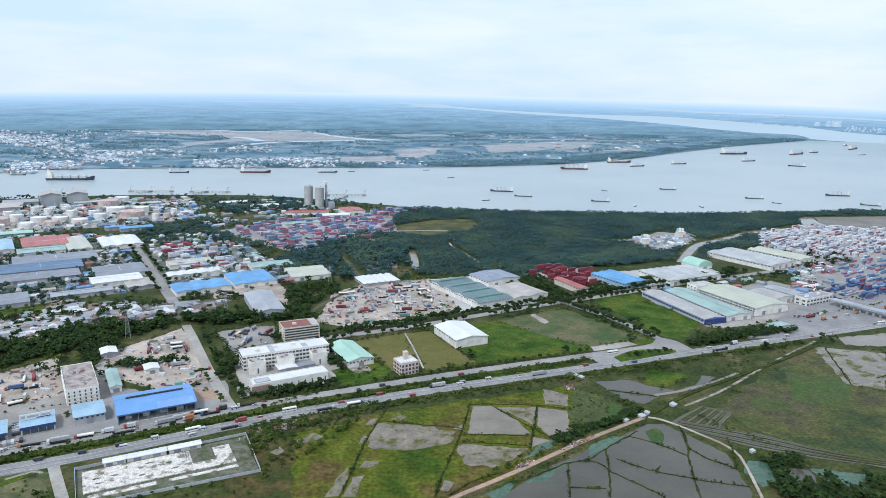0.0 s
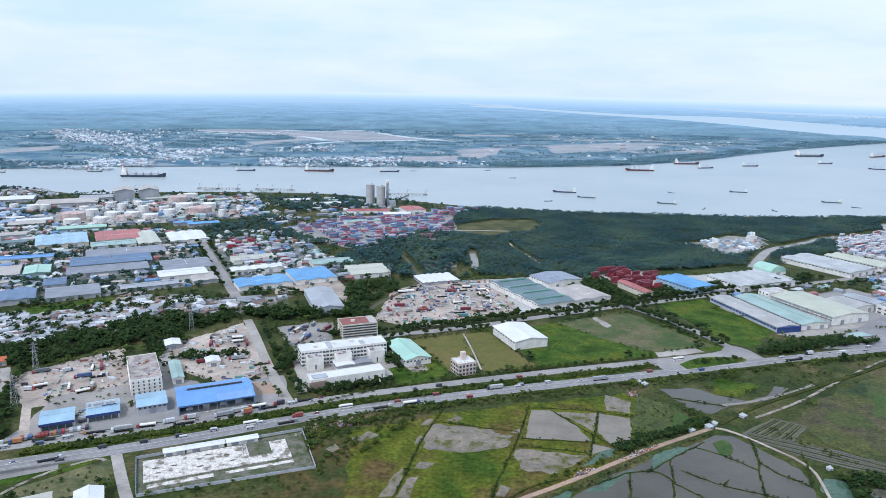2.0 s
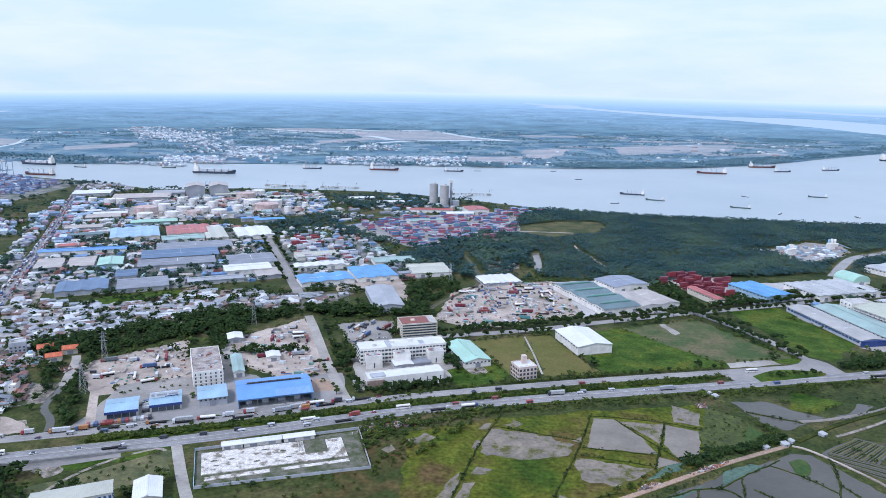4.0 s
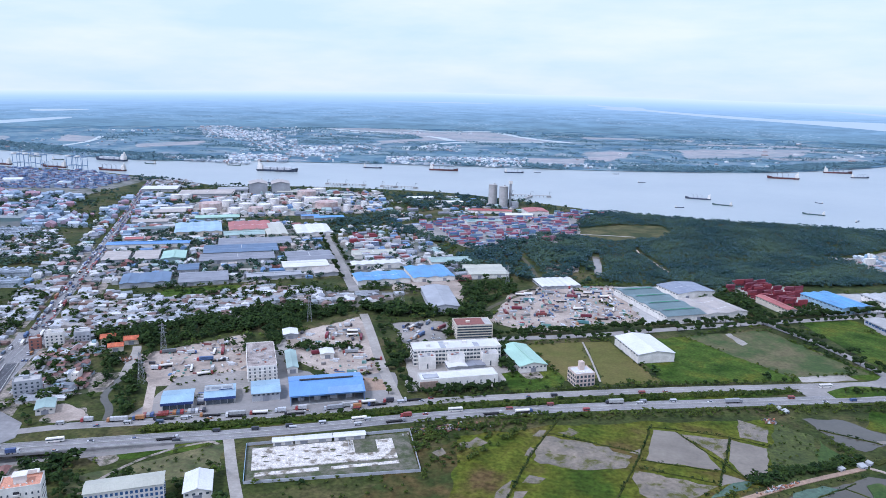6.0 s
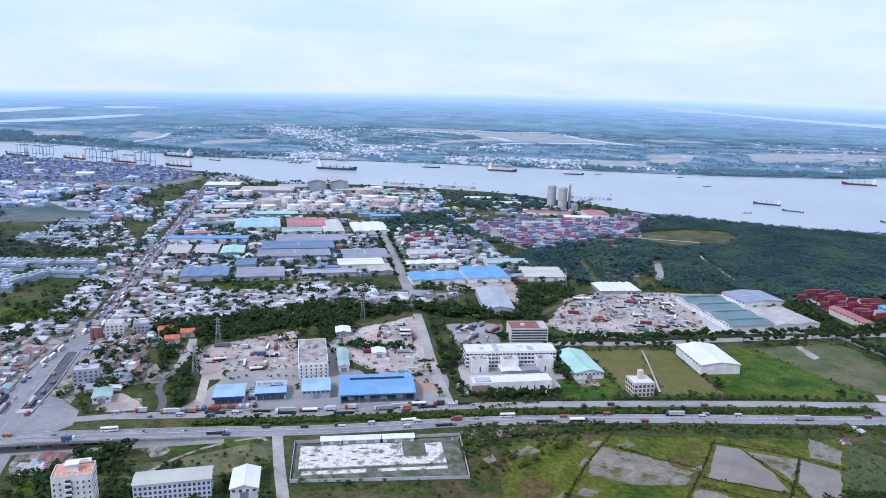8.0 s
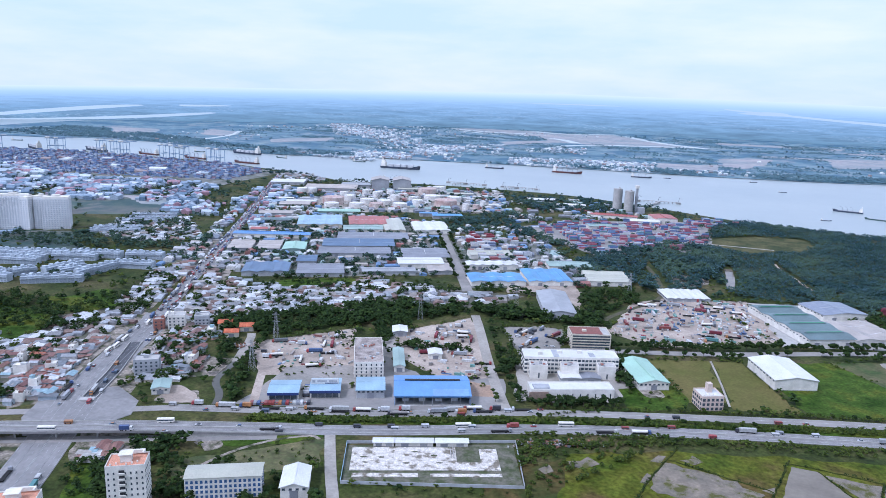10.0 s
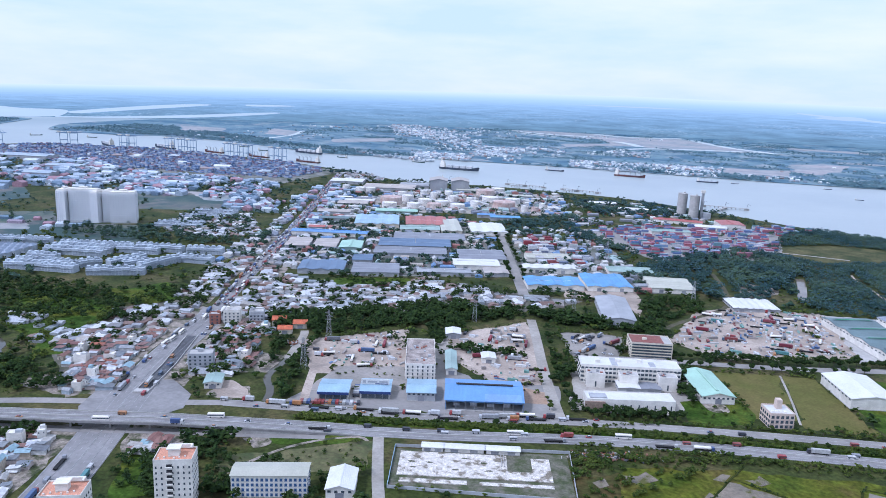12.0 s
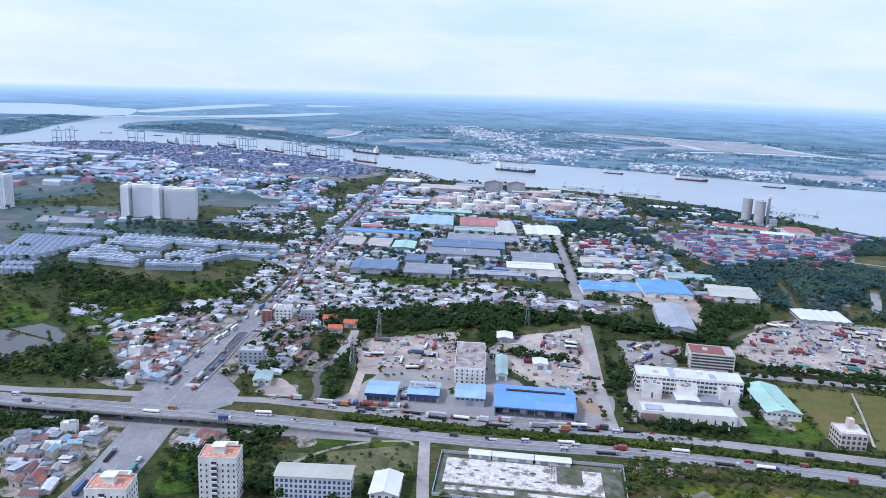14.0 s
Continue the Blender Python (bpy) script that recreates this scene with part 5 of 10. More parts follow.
road("road_site", smoothed([(-270, 458), (-256, 437), (-239, 412), (-222, 389), (-190, 340)], 2), 7.5, DUSTY, "pale concrete track beside the walled slab", 0.2)
road("road_dirt", smoothed([(-10, 405), (8, 424), (47, 453), (93, 492), (123, 516), (166, 547)], 2), 4.0, EARTH, "red dirt track between ponds", 0.5, category="track")
road("road_bank", smoothed([(170, 548), (180, 545), (200, 523), (221, 496), (219, 467), (208, 400)], 2), 2.0, DIRT, "pale track on a pond bank", 0.7, category="track")
road("road_bank_east", smoothed([(176, 556), (214, 593), (276, 637), (338, 680), (402, 730)], 2), 4.0, BANK, "grassy dyke running across the fields", 0.8, category="dyke")
road("road_field", smoothed([(208, 571), (225, 583), (258, 609), (286, 636), (337, 684), (404, 741)], 2), 2.6, WEEDY, "rutted dirt track across the low ground", 0.6, category="track")
road("creek_field", smoothed([(188, 593), (207, 599), (228, 610), (253, 624), (283, 647)], 2), 4.0, POND, "shallow ditch beside the track", 0.3, category="ditch")
road("road_lawn", smoothed([(-40, 748), (-28, 700), (-17, 648)], 1), 1.8, DUSTY, "pale track between two lawns", 0.2, category="track")
road("road_path", smoothed([(-321, 362), (-316, 401), (-302, 430), (-280, 451), (-272, 448)], 2), 2.6, WEEDY, "dusty path climbing beside the ramp", 0.2, category="path")
road("road_depot", smoothed([(-350, 473), (-363, 493), (-392, 539), (-422, 588)], 2), 7.0, DIRT, "unpaved lane beside the bus depot", 0.18, category="lane")
road("creek_north", smoothed([(-373, 457), (-384, 475), (-402, 488), (-410, 502), (-418, 533)], 2), 6.0, POND_GREY, "narrow muddy canal among trees", 0.12, category="canal")
road("road_clearing", smoothed([(-102, 1329), (-49, 1336), (8, 1340)], 1), 5.0, DUSTY, "pale track across the clearing", 0.2, category="track")
road("creek_pocket", smoothed([(-51, 1156), (-43, 1093), (-41, 1035)], 1), 11.0, POND, "pale creek pocket in the wood", 0.13, category="creek")
road("road_canal_lane", smoothed([(-418, 533), (-434, 563), (-446, 587), (-455, 599)], 1), 8.0, DUSTY, "pale lane beside the canal", 0.19, category="lane")
road("creek_wood", smoothed([(-159, 1111), (-137, 1054), (-118, 988), (-113, 936), (-155, 840), (-155, 806)], 2), 6.0, MUD, "muddy creek winding into the wood", 0.12, category="creek")
road("creek_right", smoothed([(376, 1106), (415, 1187), (454, 1253), (520, 1300), (588, 1370), (760, 1440)], 2), 15.0, POND, "pale creek through the mangrove wood", 0.12, category="creek")
road("road_wood", smoothed([(11, 1229), (18, 1185), (30, 1166), (56, 1088)], 1), 3.0, DIRT, "pale track through the wood", 0.18, category="track")
ground_piece("toll_plaza", smoothed([(330, 745), (367, 790), (485, 905), (640, 1005), (800, 985), (640, 850), (513, 806), (400, 762)], 1), 0.22, ASPHALT, "broad asphalt toll plaza", "plaza")
ground_piece("junction", [(-478, 374), (-492, 398), (-478, 432), (-462, 446), (-428, 434), (-414, 414), (-424, 376), (-452, 356)], 0.27, ASPHALT, "asphalt junction under the flyover", "junction")
ground_piece("junction", smoothed([(148, 680), (169, 702), (220, 721), (236, 748), (252, 738), (258, 722), (264, 702), (250, 690), (183, 665), (160, 661)], 1), 0.285, ASPHALT2, "asphalt turning at the estate's entrance", "junction")
ground_piece("traffic_island", smoothed([(173, 684), (191, 701), (205, 708), (242, 710), (242, 700), (211, 687), (192, 677), (178, 671)], 2), 0.5, MEADOW, "planted traffic island", "island")
ground_piece("verge", smoothed([(-340, 455), (-230, 508), (-165, 545), (-90, 580), (37, 634), (150, 682), (140, 668), (40, 624), (-80, 574), (-155, 538), (-225, 499), (-330, 447)], 1), 0.1, MEADOW, "planted strip between the carriageways", "verge")

# trodden strips where the huts crowd the avenue
for o in (14.0, -42.0):
    tagged(ribbon(smoothed([(-471, 404), (-515, 478), (-558, 572), (-640, 705), (-722, 845), (-800, 975)], 2), o, o + 28.0, -0.3, 0.105).made("settlement_ground", WEEDY), "trodden weedy ground beside the avenue", "ground", kind="structure")
# median walls, kerb lines and painted lines
median = Shape()
ribbon(SOUTH, -0.25, 0.25, 0.2, 1.1, median, DECK_Z)
tagged(median.made("median_barrier", CONCRETE), "low concrete barrier along the highway's middle", "barrier", kind="structure")
for off in (-7.4, 7.1):
    west = [p for p in SOUTH if p[0] < -268]
    tagged(ribbon(west, off, off + 0.3, 0.0, 1.25, zs=DECK_Z[:len(west)]).made("parapet", CONCRETE), "pale concrete parapet of the flyover", "parapet", kind="structure")
lines = Shape()
for line, offs, zz in ((SOUTH, (-6.7, -3.6, 3.6, 6.7), DECK_Z), (NORTH, (-5.0, 0.0, 5.0), None)):
    for o in offs:
        ribbon(line, o - 0.12, o + 0.12, 0.24, 0.335, lines, zz)
AVE = smoothed([(-282, 95), (-332, 190), (-378, 282), (-421, 347), (-466, 407), (-512, 480), (-557, 573), (-575, 600)], 2)
for o in (-15.2, -8.0, -0.4, 0.4, 8.0, 15.2):
    ribbon(AVE, o - 0.11, o + 0.11, 0.2, 0.36, lines)
for o in (-11.6, 11.6, -4.2, 4.2):
    for x, y, a in along(AVE, 9.0, o):
        c, s = math.cos(radians(a)) * 1.6, math.sin(radians(a)) * 1.6
        ribbon([(x - c, y - s), (x + c, y + s)], -0.1, 0.1, 0.2, 0.36, lines)
tagged(lines.made("road_markings", PAINT_LINE), "white painted lane lines", "road marking", kind="stuff")
# flyover underside: piers with crossheads, and the earth ramp's side walls
for x, y, a in along([(-620, 262), (-533, 309), (-461, 350), (-375, 401)], 27.0):
    p = thing("flyover_pier", x, y, 0, a, "grey concrete pier under the flyover", "bridge pier", "flyover piers")
    part("crosshead", Shape().add([(-1, -6, 5.2), (1, -6, 5.2), (1, 6, 5.2), (-1, 6, 5.2), (-1, -3, 4.0), (1, -3, 4.0), (1, 3, 4.0), (-1, 3, 4.0)], [(0, 1, 2, 3), (7, 6, 5, 4), (4, 5, 1, 0), (5, 6, 2, 1), (6, 7, 3, 2), (7, 4, 0, 3)]), CONCRETE, p)
    for s in (-2.2, 2.2):
        part("column", Shape().cyl(0, s, 0, 4.2, 0.7, 10), CONCRETE, p)
ramp = [p for p in SOUTH if -372 < p[0] < -285]
rz = [DECK_Z[SOUTH.index(p)] for p in ramp]
for o in (-7.2, 6.7):
    s = Shape()
    for (a, za), (b, zb) in zip(zip(ramp, rz), list(zip(ramp, rz))[1:]):
        d = math.hypot(b[0] - a[0], b[1] - a[1])
        nx, ny = -(b[1] - a[1]) / d, (b[0] - a[0]) / d
        v = [(p[0] + nx * w, p[1] + ny * w, z) for w in (o, o + 0.5) for p, z in ((a, -0.2), (b, -0.2), (b, zb), (a, za))]
        s.add(v, [(0, 1, 2, 3), (7, 6, 5, 4), (3, 2, 6, 7)])
    tagged(s.made("ramp_wall", CONCRETE), "concrete side wall of the flyover's ramp", "retaining wall", kind="structure")
# underpass trench walls in the avenue's middle
trench = [(-461, 414), (-489, 464), (-530, 526)]
for o in (-5.6, 5.0):
    tagged(ribbon(trench, o, o + 0.6, 0, 1.3).made("underpass_wall", CONCRETE), "low concrete wall of the avenue's underpass ramp", "wall", kind="structure")
tagged(ribbon([(-461, 414), (-464, 419)], -5.6, 5.6, 0, 1.6).made("underpass_head", CONCRETE), "concrete head wall of the underpass", "wall", kind="structure")
# Floor lies at road level; its dark colour carries a deep ramp's shade.
tagged(ribbon([(-464.1, 419.2), *trench[1:]], -5.0, 5.0, 0, 0.3).made("underpass_floor", mat("ramp_asphalt_shade", (0.10, 0.105, 0.11), (0.075, 0.075, 0.08), scale=0.05)), "asphalt of the underpass ramp, darkened as if shaded", "road", kind="structure")

# ---- kinds of things ----
MESH = {}


def shared(name, key, maker, material, parent, m, label=""):
    """A piece that shares one mesh with its like."""
    if key not in MESH:
        me = bpy.data.meshes.new(name)
        s = maker()
        me.from_pydata(s.v, [], s.f)
        me.materials.append(material)
        MESH[key] = me
    ob = new(name, MESH[key])
    ob.parent = parent
    ob.matrix_basis = m
    if label:
        ob["label"] = label
    return ob


def window_piece(parent, w, h, x, y, z, turn, material=None):
    material = material or GLASS
    return shared("window", ("window", round(w, 2), round(h, 2), material.name), lambda: Shape().box(-w / 2, w / 2, -0.09, 0.03, 0, h).box(-w / 2 - 0.15, w / 2 + 0.15, -0.16, 0.02, -0.14, -0.003), material, parent, pose(x, y, z, 0, 0, turn))


def shed(name, x, y, w, d, h, roof, wall, label, ang=ANG, rise=2.5, ridge="y", bays=1, doors=2, vent=False, skylights=0, group="", category="warehouse", open_front=False, base=None, windows=0):
    t = thing(name, x, y, 0, ang, label, category, group)
    dx, dy = rot(-2, -2, ang)
    occupy(rect(x + dx, y + dy, w + 4, d + 4, ang), HARD)
    body = Shape()
    if open_front:
        body.box(0, w, d - 0.3, d, 0, h).box(0, 0.3, 0, d - 0.301, 0, h).box(w - 0.3, w, 0, d - 0.301, 0, h)
        body.box(0.301, w - 0.301, 0.6, 0.8, h - 1.6, h)
        for k in range(9):
            part("column", Shape().box(0.4 + k * (w - 1.2) / 8, 0.8 + k * (w - 1.2) / 8, 0.2, 0.59, 0, h), STEEL, t)
        part("floor", Shape().box(0.301, w - 0.301, 0.801, d - 0.301, 0.2, 0.35), CONCRETE, t)
    else:
        body.box(0, w, 0, d, 0, h)
    n = bays
    if ridge == "y":
        for k in range(n):
            a, b = w * k / n, w * (k + 1) / n
            for y0, y1 in ((0.02, 0.3), (d - 0.3, d - 0.02)):
                body.add([(a, y0, h), (b, y0, h), ((a + b) / 2, y0, h + rise), (a, y1, h), (b, y1, h), ((a + b) / 2, y1, h + rise)], [(0, 1, 2), (5, 4, 3), (0, 2, 5, 3), (2, 1, 4, 5)])
    else:
        for k in range(n):
            a, b = d * k / n, d * (k + 1) / n
            for x0, x1 in ((0.02, 0.3), (w - 0.3, w - 0.02)):
                body.add([(x0, a, h), (x0, b, h), (x0, (a + b) / 2, h + rise), (x1, a, h), (x1, b, h), (x1, (a + b) / 2, h + rise)], [(2, 1, 0), (3, 4, 5), (3, 5, 2, 0), (5, 4, 1, 2)])
    part("wall", body, wall, t)
    part("plinth", Shape().box(-0.12, w + 0.12, -0.12, d + 0.12, 0, 0.6), CONCRETE, t)
    for k in range(n):
        if ridge == "y":
            a, b = w * k / n, w * (k + 1) / n
            r = part("roof", Shape().gable(a - (0.8 if k == 0 else -0.05), b + (0.8 if k == n - 1 else -0.05), -0.8, d + 0.8, h + 0.02, rise, 0.2, "y"), roof, t)
            mid = (a + b) / 2
            if vent:
                part("ridge_vent", Shape().gable(mid - 1.2, mid + 1.2, d * 0.08, d * 0.92, h + rise + 0.1, 0.45, 0.5, "y"), roof, r)
            else:
                part("ridge_cap", Shape().gable(mid - 0.45, mid + 0.45, -0.8, d + 0.8, h + rise + 0.06, 0.1, 0.2, "y"), roof, r)
            for j in range(skylights):
                yy = d * (j + 0.7) / (skylights + 0.4)
                s = (b - a) / 2
                for sx in (-1, 1):
                    x0, x1 = mid + sx * 0.6, mid + sx * (s - 0.6)
                    z0, z1 = h + rise * (1 - 0.6 / s) + 0.26, h + rise * (0.6 / s) + 0.26
                    q = [(x0, yy, z0), (x1, yy, z1), (x1, yy + 1.1, z1), (x0, yy + 1.1, z0)]
                    part("skylight", Shape().add(q + [(px, py, pz - 0.05) for px, py, pz in q], [(0, 1, 2, 3), (3, 2, 1, 0), (4, 5, 6, 7), (0, 1, 5, 4), (2, 3, 7, 6)]), R_WHITE, r)
        else:
            a, b = d * k / n, d * (k + 1) / n
            r = part("roof", Shape().gable(-0.8, w + 0.8, a - (0.8 if k == 0 else -0.05), b + (0.8 if k == n - 1 else -0.05), h + 0.02, rise, 0.2, "x"), roof, t)
            mid = (a + b) / 2
            if vent:
                part("ridge_vent", Shape().gable(w * 0.08, w * 0.92, mid - 1.2, mid + 1.2, h + rise + 0.1, 0.45, 0.5, "x"), roof, r)
            else:
                part("ridge_cap", Shape().gable(-0.8, w + 0.8, mid - 0.45, mid + 0.45, h + rise + 0.06, 0.1, 0.2, "x"), roof, r)
            for j in range(skylights):
                xx = w * (j + 0.7) / (skylights + 0.4)
                s = (b - a) / 2
                for sy in (-1, 1):
                    y0, y1 = mid + sy * 0.6, mid + sy * (s - 0.6)
                    z0, z1 = h + rise * (1 - 0.6 / s) + 0.26, h + rise * (0.6 / s) + 0.26
                    q = [(xx, y0, z0), (xx, y1, z1), (xx + 1.1, y1, z1), (xx + 1.1, y0, z0)]
                    part("skylight", Shape().add(q + [(px, py, pz - 0.05) for px, py, pz in q], [(0, 1, 2, 3), (3, 2, 1, 0), (4, 5, 6, 7), (0, 1, 5, 4), (2, 3, 7, 6)]), R_WHITE, r)
    if not open_front:
        for k in range(doors):
            c = w * (k + 0.5) / doors
            dw, dh = min(5.0, w / doors * 0.6), min(5.0, h * 0.65)
            part("roller_door", Shape().box(c - dw / 2, c + dw / 2, -0.18, -0.004, 0.05, dh).box(c - dw / 2 - 0.25, c + dw / 2 + 0.25, -0.3, -0.005, dh, dh + 0.4), R_GREY if k % 2 else R_DGREY, t)
        k = 0
        while k * 6.0 + 3 < d:
            if not group:
                window_piece(t, 2.6, 1.0, 0, k * 6.0 + 3, h - 2.0, 270)
            k += 1
        for k in range(windows):
            window_piece(t, 1.8, 1.2, w * (k + 0.5) / windows, 0, h - 1.9, 0)
    return t


def facade_windows(t, w, d, h, z0, storey, pitch, ww, wh, sides="frlb", x0=0.0, y0=0.0, material=None):
    n = int((h - z0) / storey)
    for f in range(n):
        z = z0 + f * storey + 0.9
        for side in sides:
            length = w if side in "fb" else d
            k = max(1, int(length / pitch))
            for i in range(k):
                c = length * (i + 0.5) / k
                px, py, tr = {"f": (c, 0, 0), "b": (c, d, 180), "l": (0, c, 270), "r": (w, c, 90)}[side]
                window_piece(t, ww, wh, x0 + px, y0 + py, z, tr, material)


def block(name, x, y, w, d, h, wall, label, ang=ANG, storey=3.4, pitch=4.0, ww=1.8, wh=1.5, top=None, category="building", sides="frl", group="", roof_boxes=2, ledges=True):
    """A flat-roofed building of several storeys with a parapet, ledges, windows and roof huts."""
    t = thing(name, x, y, 0, ang, label, category, group)
    dx, dy = rot(-2, -2, ang)
    occupy(rect(x + dx, y + dy, w + 4, d + 4, ang), HARD)
    part("wall", Shape().box(0, w, 0, d, 0, h), wall, t)
    par = Shape()
    for a in ((0, w, 0, 0.3), (0, w, d - 0.3, d), (0, 0.3, 0.301, d - 0.301), (w - 0.3, w, 0.301, d - 0.301)):
        par.box(*a, h + 0.004, h + 0.9)
    part("parapet", par, wall, t)
    part("roof", Shape().box(0.304, w - 0.304, 0.304, d - 0.304, h - 0.2, h + 0.12), top or CONCRETE, t)
    if ledges:
        for f in range(1, int(h / storey) + 1):
            if f * storey > h - 0.4:
                continue
            part("ledge", Shape().box(-0.25, w + 0.25, -0.25, d + 0.25, f * storey - 0.12, f * storey + 0.12), wall, t)
    facade_windows(t, w, d, h, 0, storey, pitch, ww, wh, sides)
    for k in range(roof_boxes):
        rx, ry = RNG.uniform(0.1, 0.7) * w, RNG.uniform(0.3, 0.6) * d
        part("roof_hut", Shape().box(rx, rx + min(4, w * 0.2), ry, ry + min(3.2, d * 0.3), h + 0.13, h + 2.6), wall, t)
    return t


OCTA_V = np.array([(1, 0, 0), (-1, 0, 0), (0, 1, 0), (0, -1, 0), (0, 0, 1), (0, 0, -1)], float)
OCTA_F = np.array([(0, 2, 4), (2, 1, 4), (1, 3, 4), (3, 0, 4), (2, 0, 5), (1, 2, 5), (3, 1, 5), (0, 3, 5)])
CAP_V, CAP_F = OCTA_V[:5] - (0, 0, 0.25), OCTA_F[:4]


def crown_arrays(rng, clumps, height=1.0, spread=0.5, size=0.17, low=0.25, shape=(OCTA_V, OCTA_F)):
    """A crown of many small leafy clumps on a few lobes; one unit high."""
    lobes = [(rng.uniform(-0.25, 0.25) * spread * 2, rng.uniform(-0.25, 0.25) * spread * 2, rng.uniform(0.5, 0.75), rng.uniform(0.55, 0.8) * spread) for _ in range(4)]
    unit_v, unit_f = shape
    vs, fs = [], []
    for k in range(clumps):
        lx, ly, lz, lr = lobes[k % 4]
        q = rng.normal(size=3)
        q /= np.linalg.norm(q)
        r = lr * rng.uniform(0.55, 1.0)
        c = np.array([lx + q[0] * r, ly + q[1] * r, max(low, lz + q[2] * r * 0.62)])
        v = unit_v * rng.uniform(0.6, 1.15, (len(unit_v), 1)) * size * rng.uniform(0.7, 1.3) * np.array([1, 1, 0.7])
        a = rng.uniform(0, 6.28)
        b = rng.uniform(-0.6, 0.6)
        rz = np.array([[math.cos(a), -math.sin(a), 0], [math.sin(a), math.cos(a), 0], [0, 0, 1]])
        rx = np.array([[1, 0, 0], [0, math.cos(b), -math.sin(b)], [0, math.sin(b), math.cos(b)]])
        fs.append(unit_f + len(unit_v) * k)
        vs.append(v @ (rx @ rz).T + c)
    return np.concatenate(vs), np.concatenate(fs)


def wood(name, x, y, size, material, label, clumps=11, category="trees", seed=1, z=0.0, spread=0.55, jitter=0.35, clump_size=0.26, check=True):
    """A wood or thicket that nobody could count: many crowns as one mesh."""
    rng = np.random.default_rng(seed)
    if len(x) == 0:
        return None
    x = x + rng.normal(0, size * 0.22, len(x))
    y = y + rng.normal(0, size * 0.22, len(x))
    if check:
        ok = free(x, y, (HARD,))
        x, y = x[ok], y[ok]
    if len(x) == 0:
        return None
    patchy = np.array([noise.noise((a / 45.0, b / 45.0, seed)) + 0.8 * noise.noise((a / 16.0, b / 16.0, seed + 3)) for a, b in zip(x, y)])
    protos = [crown_arrays(rng, clumps, spread=spread, size=clump_size, low=0.12, shape=(CAP_V, CAP_F)) for _ in range(7)]
    which = rng.integers(0, 7, len(x))
    vs, fs, n = [], [], 0
    for k, (pv, pf) in enumerate(protos):
        idx = np.where(which == k)[0]
        if len(idx) == 0:
            continue
        a = rng.uniform(0, 6.28, len(idx))
        s = size * rng.uniform(1 - jitter, 1 + jitter, len(idx)) * (1 + 0.42 * patchy[idx])
        c, si = np.cos(a), np.sin(a)
        px = s[:, None] * (pv[None, :, 0] * c[:, None] - pv[None, :, 1] * si[:, None]) + x[idx][:, None]
        py = s[:, None] * (pv[None, :, 0] * si[:, None] + pv[None, :, 1] * c[:, None]) + y[idx][:, None]
        pz = s[:, None] * pv[None, :, 2] - 0.1 * size + z
        pts = np.stack([px, py, pz], -1).reshape(-1, 3)
        ff = (pf[None] + (np.arange(len(idx)) * len(pv))[:, None, None]).reshape(-1, 3) + n
        n += len(pts)
        vs.append(pts)
        fs.append(ff)
    return tagged(arrays_mesh(name, np.concatenate(vs), np.concatenate(fs), material), label, category, kind="stuff")


def tree_proto(seed, height, spread, clumps=110, leaf=None, bare=0.3):
    rng = np.random.default_rng(seed)
    t = thing("tree", 0, 0, -50, 0, "leafy green street tree with a dense crown", "tree", "street trees")
    v, f = crown_arrays(rng, clumps, spread=spread, size=0.12, low=bare)
    c = arrays_mesh("crown", v * height, f, leaf or LEAF)
    c.parent = t
    s = Shape().cyl(0, 0, 0, height * 0.55, 0.22, 7, 0.11)
    for k in range(4):
        a = k * 1.6 + seed
        s.beam((0, 0, height * 0.3 + k * 0.3), (math.cos(a) * height * spread * 0.5, math.sin(a) * height * spread * 0.5, height * 0.62), 0.12)
    part("trunk", s, BARK, t)
    return t


def place(ob, x, y, z=0.0, turn=0.0, sx=1.0, sy=1.0, sz=1.0, label=""):
    c = copy_thing(ob, pose(x, y, z, 0, 0, turn) @ Matrix.Diagonal((sx, sy, sz, 1)))
    if label:
        c["label"] = label
    return c


def vehicle_wheels(t, xs, half, r):
    gear = Shape().box(min(xs) - 1.2 * r, max(xs) + r, -half * 0.8, half * 0.8, r * 0.9, r * 2.1)
    for x in xs:
        w = Shape().cyl(0, 0, -half - 0.15, half + 0.15, r, 8)
        gear.add([(a + x, c, b + r) for a, b, c in w.v], [q[::-1] for q in w.f])
    part("running_gear", gear, RUBBER, t)


def ribbed_box(x0, x1, half, z0, z1, pitch=0.9):
    """A steel box with folded sides, in one skin."""
    n = max(2, int((x1 - x0) / pitch))
    top, side = [], []
    for k in range(2 * n + 1):
        side.append((x0 + (x1 - x0) * k / (2 * n), half if k % 2 else half - 0.09))
    ring = [(x, -h) for x, h in side] + [(x, h) for x, h in side[::-1]]
    return Shape().prism(ring, z0, z1)


